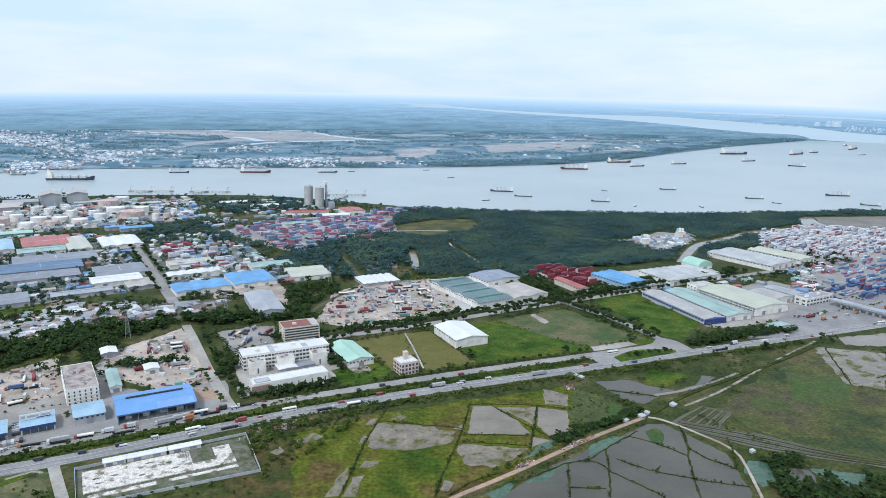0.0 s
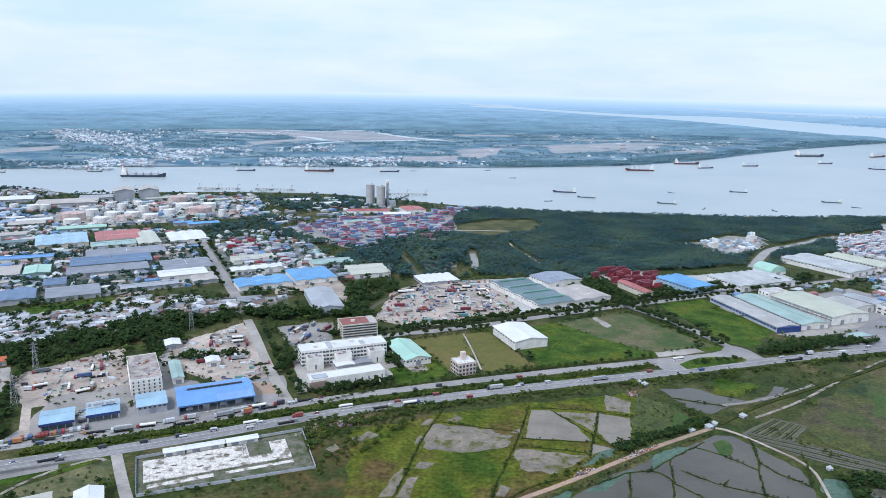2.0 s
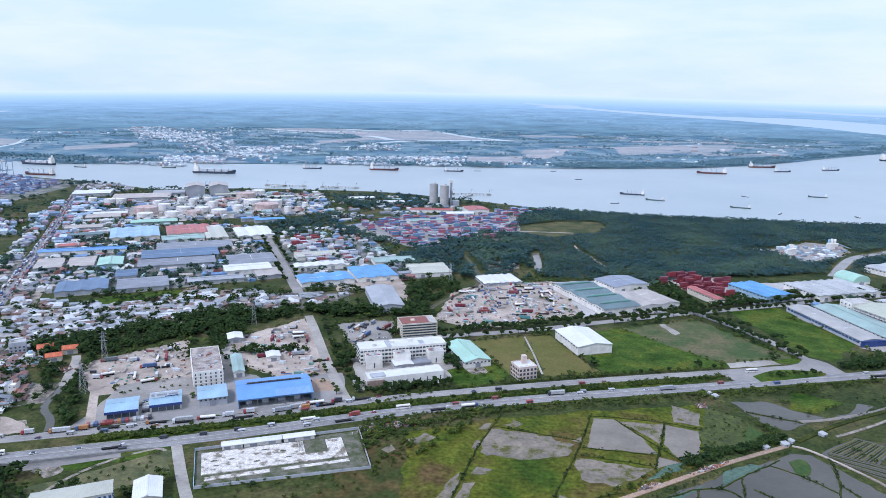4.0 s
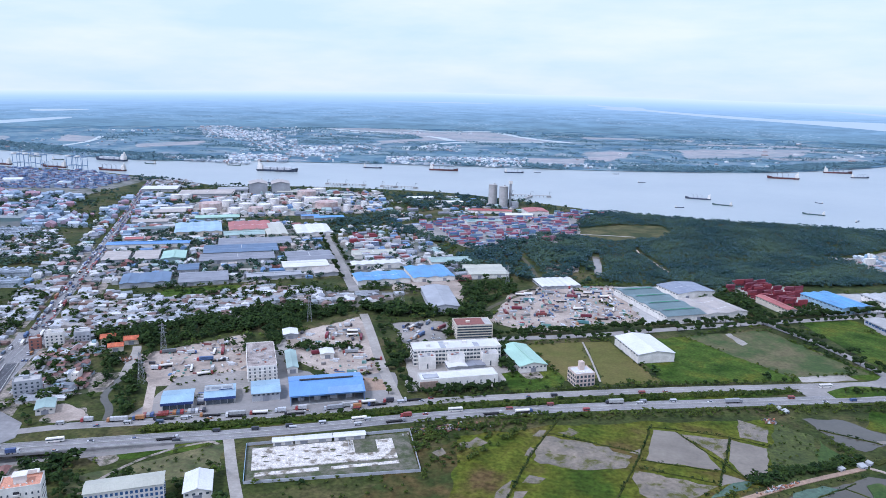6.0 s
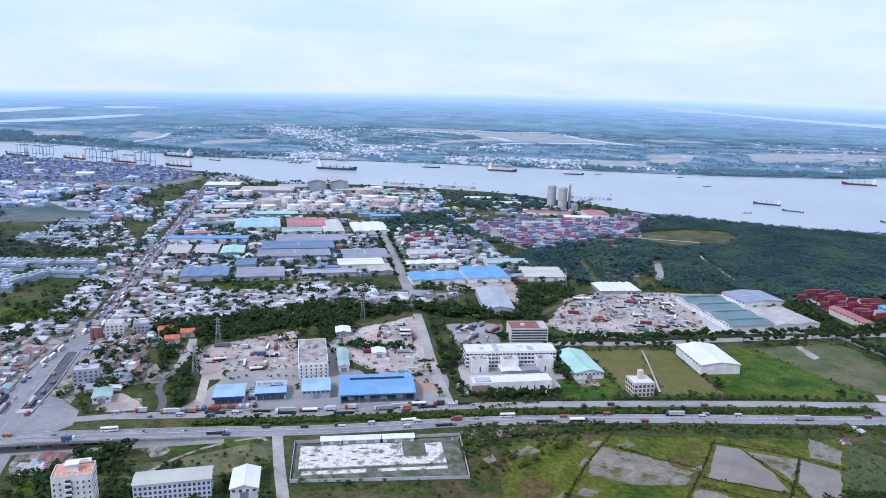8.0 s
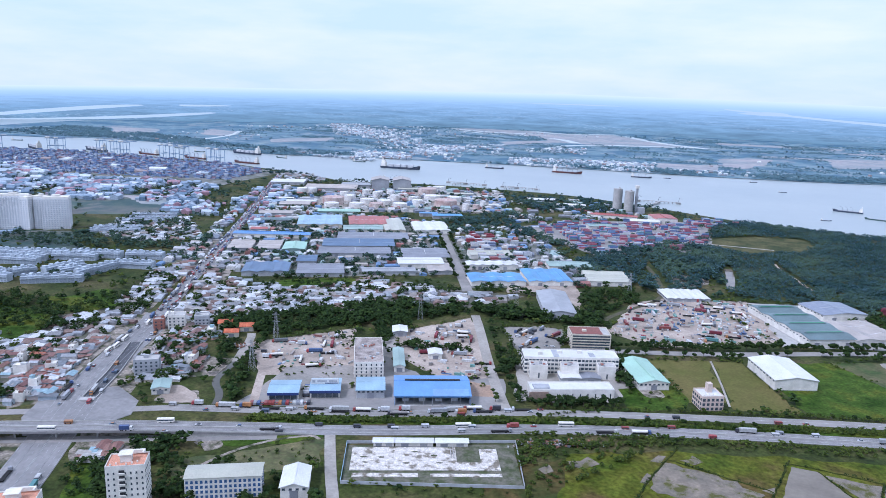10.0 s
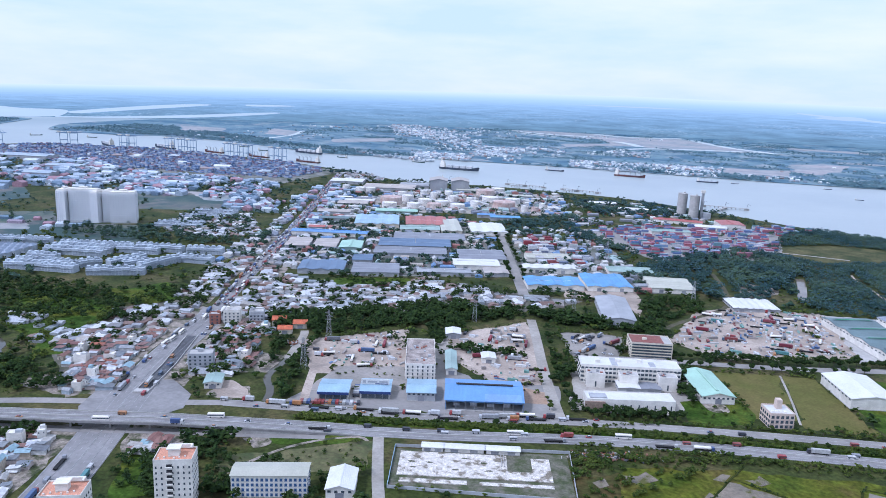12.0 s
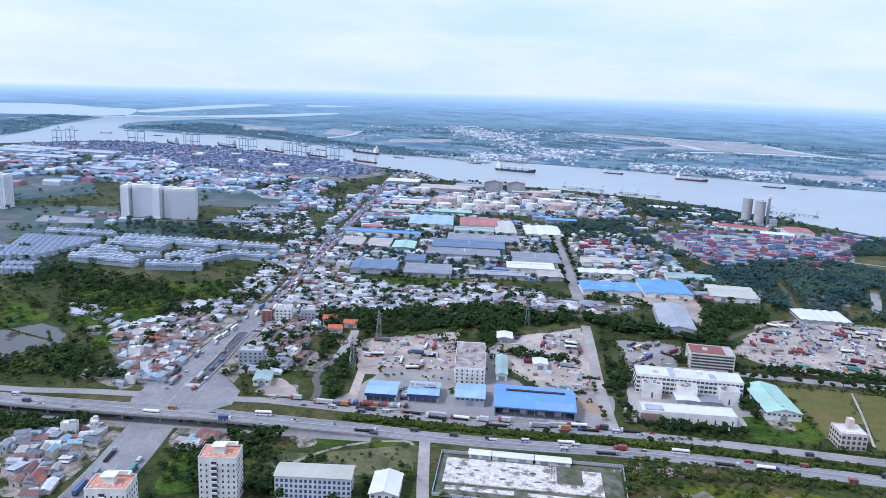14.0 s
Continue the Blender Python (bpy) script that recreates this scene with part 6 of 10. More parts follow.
def truck_proto(length, label, load="box", paint=None, loadmat=None):
    t = thing("truck", 0, 0, -50, 0, label, "truck", "trucks")
    cab = Shape().add([(length / 2 - 2.2, -1.2, 0.7), (length / 2, -1.2, 0.7), (length / 2, 1.2, 0.7), (length / 2 - 2.2, 1.2, 0.7), (length / 2 - 2.2, -1.15, 3.1), (length / 2 - 0.45, -1.1, 3.1), (length / 2 - 0.45, 1.1, 3.1), (length / 2 - 2.2, 1.15, 3.1)],
                      [(3, 2, 1, 0), (4, 5, 6, 7), (0, 1, 5, 4), (1, 2, 6, 5), (2, 3, 7, 6), (3, 0, 4, 7)])
    part("cab", cab, paint or VEHICLE, t)
    part("windscreen", Shape().add([(length / 2 - 0.22, -1.0, 1.9), (length / 2 - 0.22, 1.0, 1.9), (length / 2 - 0.43, 1.0, 2.9), (length / 2 - 0.43, -1.0, 2.9), (length / 2 - 0.16, -1.0, 1.9), (length / 2 - 0.16, 1.0, 1.9), (length / 2 - 0.39, 1.0, 2.9), (length / 2 - 0.39, -1.0, 2.9)], [(3, 2, 1, 0), (4, 5, 6, 7), (0, 1, 5, 4), (2, 3, 7, 6)]), GLASS, t)
    if load == "box":
        part("container", ribbed_box(-length / 2, length / 2 - 2.6, 1.22, 1.12, 3.85), loadmat or VEHICLE, t)
    elif load == "tank":
        s = Shape()
        n = 12
        pts = [(1.15 * math.cos(math.tau * k / n), 2.4 + 1.1 * math.sin(math.tau * k / n)) for k in range(n)]
        s.add([(-length / 2, a, b) for a, b in pts] + [(length / 2 - 2.7, a, b) for a, b in pts], [tuple(range(n)), tuple(range(n, 2 * n))[::-1]] + [(i, n + i, n + (i + 1) % n, (i + 1) % n) for i in range(n)])
        part("tank", s, loadmat or WHITE, t)
    else:
        part("flatbed", Shape().box(-length / 2, length / 2 - 2.6, -1.22, 1.22, 1.12, 1.4), RUBBER, t)
    vehicle_wheels(t, [length / 2 - 1.3, -length / 2 + 1.2, -length / 2 + 2.4, length / 2 - 4.6], 1.0, 0.5)
    return t


def car_proto(label, name="car", l=4.4, h=1.5, boxy=False):
    t = thing(name, 0, 0, -50, 0, label, name, name + "s")
    if boxy:
        part("body", Shape().box(-l / 2, l / 2, -1.2, 1.2, 0.4, h - 0.12).box(-l / 2 + 0.2, l / 2 - 0.3, -1.1, 1.1, h - 0.119, h), WHITE if l > 8 else VEHICLE, t)
        part("window_band", Shape().box(-l / 2 + 0.3, l / 2 + 0.03, -1.23, 1.23, h * 0.5, h * 0.75), GLASS, t)
    else:
        part("body", Shape().box(-l / 2, l / 2, -0.88, 0.88, 0.35, 0.85), VEHICLE, t)
        part("cabin", Shape().add([(-l * 0.36, -0.82, 0.854), (l * 0.24, -0.82, 0.854), (l * 0.24, 0.82, 0.854), (-l * 0.36, 0.82, 0.854), (-l * 0.26, -0.68, h - 0.06), (l * 0.09, -0.68, h - 0.06), (l * 0.09, 0.68, h - 0.06), (-l * 0.26, 0.68, h - 0.06)], [(3, 2, 1, 0), (4, 5, 6, 7), (0, 1, 5, 4), (1, 2, 6, 5), (2, 3, 7, 6), (3, 0, 4, 7)]), GLASS, t)
        part("roof_panel", Shape().box(-l * 0.27, l * 0.1, -0.7, 0.7, h - 0.058, h), VEHICLE, t)
    vehicle_wheels(t, (l * 0.32, -l * 0.32), 0.8 if not boxy else 1.08, 0.33 if not boxy else 0.48)
    return t


def house_proto(kind, roofmat, wallmat, label):
    """A small dwelling on a unit plot of 8 x 10 m."""
    t = thing("house", 0, 0, -50, 0, label, "house", "small houses")
    h = {0: 3.2, 1: 3.0, 2: 6.4, 3: 3.4, 4: 9.5, 5: 3.0}[kind]
    w = Shape().box(-4, 4, -5, 5, 0, h)
    if kind in (0, 2, 3):
        w.add([(-4, -4.98, h), (4, -4.98, h), (0, -4.98, h + 1.5), (-4, 4.98, h), (4, 4.98, h), (0, 4.98, h + 1.5)], [(0, 1, 2), (5, 4, 3), (0, 2, 5, 3), (2, 1, 4, 5)])
        part("roof", Shape().gable(-4.6, 4.6, -5.5, 5.5, h + 0.02, 1.6, 0.12, "y"), roofmat, t)
    elif kind in (1, 5):
        part("roof", Shape().add([(-4.6, -5.6, h + 0.03), (4.6, -5.6, h + 0.03), (4.6, 5.6, h + 1.3), (-4.6, 5.6, h + 1.3), (-4.6, -5.6, h + 0.15), (4.6, -5.6, h + 0.15), (4.6, 5.6, h + 1.42), (-4.6, 5.6, h + 1.42)], [(3, 2, 1, 0), (4, 5, 6, 7), (0, 1, 5, 4), (1, 2, 6, 5), (2, 3, 7, 6), (3, 0, 4, 7)]), roofmat, t)
        if kind == 5:
            part("lean_to", Shape().add([(4.1, -5.2, h - 1.2), (7.2, -5.2, h - 1.8), (7.2, 4.6, h - 1.8), (4.1, 4.6, h - 1.2), (4.1, -5.2, h - 1.08), (7.2, -5.2, h - 1.68), (7.2, 4.6, h - 1.68), (4.1, 4.6, h - 1.08)], [(3, 2, 1, 0), (4, 5, 6, 7), (0, 1, 5, 4), (1, 2, 6, 5), (2, 3, 7, 6), (3, 0, 4, 7)]), roofmat, t)
    else:
        par = Shape()
        for a in ((-4, 4, -5, -4.8), (-4, 4, 4.8, 5), (-4, -3.8, -4.799, 4.799), (3.8, 4, -4.799, 4.799)):
            par.box(*a, h + 0.003, h + 0.8)
        part("parapet", par, wallmat, t)
        part("roof", Shape().box(-1.5, 3.0, 0.5, 4.6, h + 0.004, h + 2.4), roofmat, t)
    part("wall", w, wallmat, t)
    part("door", Shape().box(-0.6, 0.6, -5.08, -5.004, 0, 2.1), DARK, t)
    if kind in (2, 4):
        for x in (-2.4, 2.4):
            window_piece(t, 1.3, 1.1, x, -5.0, h - 2.2, 0)
    return t


def container_proto(mat_):
    """A steel box of 12.2 m with corrugated sides."""
    t = ribbed_box(-6.1, 6.1, 1.22, 0.02, 2.58).made("container", mat_)
    t.location.z = -50
    tagged(t, "dark red steel shipping container in a stack", "container", "stacked containers")
    return t


def boxes_stuff(name, rows, material, label, category):
    """Many boxes in one mesh: rows of x, y, z, length, width, height, turn."""
    r = np.array(rows)
    u = np.array([(a, b, c) for c in (0, 1) for b in (-0.5, 0.5) for a in (-0.5, 0.5)])
    c, s = np.cos(np.radians(r[:, 6])), np.sin(np.radians(r[:, 6]))
    lx, ly = u[None, :, 0] * r[:, 3:4], u[None, :, 1] * r[:, 4:5]
    v = np.stack([r[:, 0:1] + lx * c[:, None] - ly * s[:, None], r[:, 1:2] + lx * s[:, None] + ly * c[:, None], r[:, 2:3] + u[None, :, 2] * r[:, 5:6]], -1).reshape(-1, 3)
    q = np.array([(0, 2, 3), (0, 3, 1), (4, 5, 7), (4, 7, 6), (0, 1, 5), (0, 5, 4), (2, 6, 7), (2, 7, 3), (0, 4, 6), (0, 6, 2), (1, 3, 7), (1, 7, 5)])
    f = (q[None] + 8 * np.arange(len(r))[:, None, None]).reshape(-1, 3)
    return tagged(arrays_mesh(name, v, f, material), label, category, kind="stuff")


def huts_stuff(name, x, y, material, label, category, seed, size=(7, 11), tall=(3, 7), ang=25):
    """Far small houses with pitched roofs as one mesh."""
    rng = np.random.default_rng(seed)
    n = len(x)
    u = np.array([(-.5, -.5, 0), (.5, -.5, 0), (.5, .5, 0), (-.5, .5, 0), (-.5, -.5, .7), (.5, -.5, .7), (.5, .5, .7), (-.5, .5, .7), (0, -.5, 1), (0, .5, 1)])
    q = np.array([(0, 1, 5), (0, 5, 4), (1, 2, 6), (1, 6, 5), (2, 3, 7), (2, 7, 6), (3, 0, 4), (3, 4, 7), (4, 5, 8), (6, 7, 9), (5, 6, 9), (5, 9, 8), (7, 4, 8), (7, 8, 9)])
    w, d, h = rng.uniform(*size, n), rng.uniform(size[0], size[1] * 1.5, n), rng.uniform(*tall, n)
    a = np.radians(ang + rng.choice([0, 90], n) + rng.normal(0, 8, n))
    c, s = np.cos(a), np.sin(a)
    lx, ly = u[None, :, 0] * w[:, None], u[None, :, 1] * d[:, None]
    v = np.stack([x[:, None] + lx * c[:, None] - ly * s[:, None], y[:, None] + lx * s[:, None] + ly * c[:, None], u[None, :, 2] * h[:, None]], -1).reshape(-1, 3)
    f = (q[None] + 10 * np.arange(n)[:, None, None]).reshape(-1, 3)
    return tagged(arrays_mesh(name, v, f, material), label, category, kind="stuff")


def tank(x, y, r, h, wall, label):
    """A storage tank: shell, shallow cone roof, rim and stair."""
    occupy(rect(x - r - 2, y - r - 2, 2 * r + 4, 2 * r + 4, 0), HARD)
    t = thing("storage_tank", x, y, 0, RNG.uniform(0, 360), label, "storage tank", "tank farm")
    part("shell", Shape().cyl(0, 0, 0, h, r, 28), wall, t)
    part("roof", Shape().cyl(0, 0, h + 0.01, h + r * 0.1, r * 0.99, 28, 0.6), wall, t)
    rim = Shape()
    for k in range(28):
        a, b = math.tau * k / 28, math.tau * (k + 1) / 28
        rim.beam((r * math.cos(a), r * math.sin(a), h + 0.5), (r * math.cos(b), r * math.sin(b), h + 0.5), 0.25)
    part("rim_rail", rim, STEEL, t)
    st = Shape()
    for k in range(14):
        a, b = 1 + k * 0.09, 1 + (k + 1) * 0.09
        st.beam(((r + 0.5) * math.cos(a), (r + 0.5) * math.sin(a), h * k / 14), ((r + 0.5) * math.cos(b), (r + 0.5) * math.sin(b), h * (k + 1) / 14), 0.7)
    part("stair", st, STEEL, t)
    return t


def ship_proto(length, label, hullmat, cranes=0, cargo=False, deckmat=None):
    t = thing("ship", 0, 0, -50, 0, label, "ship", "ships on the river")
    b = length * 0.08
    fb = max(1.2, length * 0.045)
    deck = [(-length / 2, -b * 0.8), (length * 0.3, -b), (length * 0.44, -b * 0.55), (length / 2, 0), (length * 0.44, b * 0.55), (length * 0.3, b), (-length / 2, b * 0.8)]
    low = [(x * 0.95, y * 0.85) for x, y in deck]
    s = Shape()
    n = len(deck)
    s.add([(x, y, -0.6) for x, y in low] + [(x, y, fb + (0.04 * length if x > length * 0.4 else 0)) for x, y in deck], [tuple(range(n))[::-1], tuple(range(n, 2 * n))] + [(i, (i + 1) % n, n + (i + 1) % n, n + i) for i in range(n)])
    part("hull", s, hullmat, t)
    hs = length * 0.09
    part("deckhouse", Shape().box(-length * 0.47, -length * 0.36, -b * 0.7, b * 0.7, fb + 0.01, fb + hs).box(-length * 0.46, -length * 0.38, -b * 0.55, b * 0.55, fb + hs, fb + hs * 1.5).box(-length * 0.46, -length * 0.43, -b * 0.2, b * 0.2, fb + hs * 1.5, fb + hs * 2.1), WHITE, t)
    for k in range(4):
        x0 = -length * 0.3 + k * length * 0.165
        part("hatch", Shape().box(x0, x0 + length * 0.13, -b * 0.6, b * 0.6, fb + 0.01, fb + length * (0.055 if cargo else 0.015)), CONTAINER if cargo else (deckmat or R_GREY), t)
    for k in range(cranes):
        x0 = -length * 0.15 + k * length * 0.165
        c = Shape().beam((x0, 0, fb), (x0, 0, fb + length * 0.13), length * 0.012).beam((x0, 0, fb + length * 0.12), (x0 + length * 0.1, 0, fb + length * 0.16), length * 0.008)
        part("cargo_crane", c, STEEL, t)
    return t


def gantry_crane(label):
    """A ship-to-shore crane: portal legs, girder, raised frame and stays."""
    t = thing("quay_crane", 0, 0, -50, 0, label, "crane", "quay cranes")
    for x in (-9, 9):
        for y in (-12, 12):
            part("leg", Shape().beam((x, y, 0), (x, y, 38), 1.2), CRANE, t)
    for a, e, w in (((-9, -12, 14), (9, -12, 14), 1.3), ((-9, 12, 14), (9, 12, 14), 1.3), ((-9, -12, 38), (-9, 12, 38), 1.2), ((9, -12, 38), (9, 12, 38), 1.2), ((-9, -12, 14), (-9, 12, 14), 1.2), ((9, -12, 14), (9, 12, 14), 1.2)):
        part("portal_beam", Shape().beam(a, e, w), CRANE, t)
    part("boom", Shape().beam((-3, -24, 39.3), (-3, 44, 39.3), 1.5).beam((3, -24, 39.3), (3, 44, 39.3), 1.5), CRANE, t)
    part("apex_frame", Shape().beam((-6, 10, 38), (0, 12, 54), 1.0).beam((6, 10, 38), (0, 12, 54), 1.0).beam((0, 12, 54), (0, 40, 40), 0.6).beam((0, 12, 54), (0, -22, 40), 0.6), CRANE, t)
    part("machine_house", Shape().box(-4, 4, -20, -8, 40.1, 44), WHITE, t)
    return t


def pylon(x, y, h, label):
    t = thing("power_pylon", x, y, 0, 20, label, "pylon", "power pylons")
    for a in (-1, 1):
        for b in (-1, 1):
            part("tower_leg", Shape().beam((a * h * 0.09, b * h * 0.09, 0), (a * 0.5, b * 0.5, h), 0.17), STEEL, t)
    br = Shape()
    for k in range(8):
        f0, f1 = k / 8, (k + 1) / 8
        r0, r1 = h * 0.09 * (1 - f0) + 0.5 * f0, h * 0.09 * (1 - f1) + 0.5 * f1
        for sgn in (-1, 1):
            br.beam((-r0, sgn * r0, f0 * h), (r1, sgn * r1, f1 * h), 0.1).beam((r0, sgn * r0, f0 * h), (-r1, sgn * r1, f1 * h), 0.1)
            br.beam((sgn * r0, -r0, f0 * h), (sgn * r1, r1, f1 * h), 0.1)
    part("bracing", br, STEEL, t)
    for k, z in enumerate((0.66, 0.78, 0.9)):
        part("cross_arm", Shape().beam((-h * 0.13, 0, h * z), (h * 0.13, 0, h * z), 0.22).beam((-h * 0.13, 0, h * z), (0, 0, h * z + 1.6), 0.14).beam((h * 0.13, 0, h * z), (0, 0, h * z + 1.6), 0.14), STEEL, t)
    return t

# ---- halls and buildings along the highway ----
blue = shed("hall", -252, 520, 59, 40, 8.5, R_BLUE, R_BLUE, "large open hall under a bright blue ribbed roof", ang=28.5, rise=4.5, ridge="x", open_front=True)
part("ridge_slot", Shape().box(8, 52, 18.9, 21.1, 13.35, 13.95), DARK, blue, "dark ridge ventilator slot")
part("patched_sheet", Shape().add([(30, -0.7, 8.86), (58, -0.7, 8.86), (58, 10, 11.04), (30, 10, 11.04), (30, -0.7, 8.80), (58, -0.7, 8.80), (58, 10, 10.98), (30, 10, 10.98)], [(0, 1, 2, 3), (7, 6, 5, 4), (0, 4, 5, 1), (2, 6, 7, 3)]), sheet_metal("roof_sheet_blue_faded", (0.24, 0.40, 0.70)), blue, "paler replaced blue sheets")
for k in range(4):
    part("stored_crate", Shape().box(6 + k * 13, 11 + k * 13, 8, 14, 0.36, 3 + k % 2), CONTAINER, blue)
hut = shed("showroom", -285, 518, 22, 26, 7, R_LBLUE, GREYW, "glass-fronted showroom under a pale blue roof", rise=1.6, ridge="x", doors=1, windows=6, category="showroom")
for x, y, lab in ((-343, 482, "bus showroom with light blue roof and navy fascia"), (-317, 501, "bus showroom with light blue roof and white signboard")):
    s = shed("showroom", x, y, 23, 25, 6, R_LBLUE, WHITE, lab, rise=1.8, ridge="x", doors=0, windows=0, category="showroom")
    part("fascia", Shape().box(-0.6, 23.6, -1.3, -0.85, 4.6, 6.6), SIGN_BLUE, s, "navy fascia band")
    part("shop_glass", Shape().box(1, 22, -0.3, -0.02, 0.6, 4.4), GLASS, s)
    for k in range(5):
        part("canopy_post", Shape().box(0.5 + k * 5.5, 0.8 + k * 5.5, -1.2, -0.9, 0, 4.6), STEEL, s)
    if x > -320:
        b = part("signboard", Shape().box(0, 22, 9, 9.5, 8.2, 12.6), R_WHITE, s, "white rooftop signboard with grey bars")
        part("lettering", Shape().box(1, 3.4, 8.9, 8.98, 9.4, 11.6).box(5, 12.5, 8.9, 8.98, 9.7, 11.3).box(14, 20.5, 8.9, 8.98, 9.7, 11.3), GREYW, b)
        part("lettering", Shape().box(11, 21, 8.86, 8.98, 8.5, 9.2), SIGN_BLUE, b)
w5 = block("office_building", -309, 553, 25, 62, 13, WHITE, "long white four-storey works building with rows of small windows", ang=31, storey=3.2, pitch=3.6, ww=1.1, wh=1.5, sides="fr", roof_boxes=0, top=mat("stained_roof_screed", (0.40, 0.35, 0.31), (0.17, 0.14, 0.125), scale=0.13, fine=0.9, detail=9.0, grain=0.2, ramp_at=(0.4, 0.66)))
for k in range(14):
    a, b = RNG.uniform(1, 20), RNG.uniform(4, 56)
    part("roof_clutter", Shape().box(a, a + RNG.uniform(0.8, 3), b, b + RNG.uniform(0.8, 3), 13.13, 13.4 + RNG.uniform(0.3, 1.4)), GREYW if k % 3 else BRICKISH, w5)
shed("store", -285, 580, 9, 44, 5.5, R_PALEG, WHITE, "narrow store with pale green roof", rise=1.6, doors=1)
shed("store", -272, 622, 12, 14, 5, R_WHITE, WHITE, "small white store behind the works", rise=1.2, doors=1)
shed("store", -330, 660, 14, 18, 5, R_WHITE, GREYW, "small white-roofed store among trees", rise=1.4, doors=1)
off = block("office_block", -185, 633, 83, 20, 15, WHITE, "long white four-storey office block with blue-grey window bands", ang=26, storey=3.7, pitch=3.2, ww=2.6, wh=1.7, sides="frl", top=R_WHITE, roof_boxes=3)
part("roof_band", Shape().box(26, 31, 0.4, 19.6, 15.0, 15.35), GREYW, off)
part("roof_band", Shape().box(58, 63, 4, 14, 15.0, 15.35), GREYW, off)
for u in (4, 31, 63):
    dx, dy = rot(u, -11, 26)
    an = block("stair_block", -185 + dx, 633 + dy, 15, 10.9, 11.5, WHITE, "white stair block before the office building", ang=26, storey=11, pitch=12, ww=1.2, wh=4.5, sides="fl", roof_boxes=0, ledges=False)
    for k in range(5):
        a = RNG.uniform(1, 11)
        part("roof_plant", Shape().box(a, a + 2.2, 2 + k * 1.4, 3.2 + k * 1.4, 11.63, 12.6), BRICKISH if k % 2 else STEEL, an)
low = block("office_wing", -162, 582, 68, 16, 8.5, WHITE, "low white wing with tall grey panels", ang=29, storey=8.4, pitch=6.0, ww=1.0, wh=4.6, sides="fr", top=R_WHITE, roof_boxes=0, ledges=False)
part("entrance_block", Shape().box(-1.5, 14, -1.2, -0.01, 0, 7.5), mat("brown_cladding", (0.30, 0.22, 0.17), (0.24, 0.18, 0.14), scale=0.2), low, "brown-clad entrance corner")
part("roof_deck", Shape().box(3, 16, 3, 11, 8.63, 9.6), GREYW, low)
shed("canteen", -150, 628, 17, 15, 4.5, R_WHITE, GREYW, "small white-roofed canteen in the court", ang=28, rise=0.9, doors=1, category="canteen")
shed("canteen", -135, 637, 17, 12, 4.0, R_DGREY, GREYW, "grey-roofed shelter in the court", ang=28, rise=0.9, doors=1, category="shelter")
shed("factory_hall", -88, 645, 26, 54, 6.5, R_GREEN, WHITE, "white hall under a mint green roof", rise=3.2, vent=True, doors=1, windows=7)
shed("factory_hall", 15, 703, 37, 53, 9, R_WHITE, WHITE, "plain white warehouse on the meadow", ang=26, rise=2.8, doors=0, category="warehouse")
pk = block("office_building", -37, 628, 18, 17, 11.5, PINKW, "pale pink three-storey office with stair tower", ang=30, storey=3.7, pitch=3.3, ww=2.1, wh=2.0, sides="fl", roof_boxes=0, top=R_WHITE)
part("stair_tower", Shape().box(8, 12, 9, 13.5, 11.63, 19), PINKW, pk, "pale pink stair tower")
for k in range(4):
    part("roof_plant", Shape().box(2 + k * 3, 4 + k * 3, 3, 5, 11.63, 12.6), WHITE, pk)
br = block("office_building", -165, 716, 38, 24, 14, CREAM, "five-storey cream block with dark window bands and red roof", ang=25, storey=2.8, pitch=38, ww=36, wh=1.3, sides="f", roof_boxes=1)
facade_windows(br, 38, 24, 14, 0, 2.8, 6, 2, 1.3, "l")
part("red_roof", Shape().box(1, 30, 1, 22, 14.12, 14.9), HOUSE_TILE, br, "red tiled roof deck")
shed("factory_hall", -214, 791, 34, 88, 7.5, R_GREY, GREYW, "long grey-roofed shed of ribbed sheet", ang=24, rise=3, doors=2)
shed("factory_hall", -105, 935, 52, 42, 4, R_WHITE, GREYW, "white ridged shed roofs beside the truck yard", ang=26, rise=0.8, bays=6, doors=3)
# estate halls
bigA = shed("factory_hall", 45, 838, 50, 118, 8.5, R_TEAL, WHITE, "long warehouse with four grey-green ridged roofs", ang=31, rise=2.0, ridge="x", bays=4, vent=True, doors=3)
for k in range(4):
    part("ridge_strip", Shape().box(6, 44, 118 * (k + 0.5) / 4 - 0.7, 118 * (k + 0.5) / 4 + 0.7, 11.48, 11.7), mat("green_strip", (0.06, 0.30, 0.14), scale=0.2) if k == 0 else bpy.data.materials["green_strip"], bigA, "green ridge strip")
shed("factory_hall", 62, 940, 54, 46, 8.5, R_SOLAR, WHITE, "white hall with solar panels on the roof", ang=33, rise=2.4, doors=2, skylights=1)
shed("factory_hall", 88, 862, 57, 58, 7.5, R_TAN, WHITE, "white hall under a dusty tan roof", ang=33, rise=2.2, bays=2, doors=3, skylights=2)
shed("factory_office", 182, 912, 12, 60, 8, R_RED, CREAM, "cream two-storey arcaded building with red roof", ang=27, rise=1.6, doors=1, windows=9, category="building")
shed("factory_hall", 246, 938, 42, 66, 8.5, R_SKY, R_LBLUE, "hall with two blue ridged roofs", ang=32, rise=1.3, bays=3, doors=3)
shed("factory_hall", 314, 960, 94, 64, 8, R_SILVER, WHITE, "white hall with seven ridged roofs and grey rooflights", ang=26, rise=1.3, bays=7, doors=5, skylights=2)
bv = thing("barrel_hall", 386, 1058, 0, 28, "hall under a half-round mint green roof", "warehouse")
occupy(rect(386, 1058, 30, 34, 28), HARD)
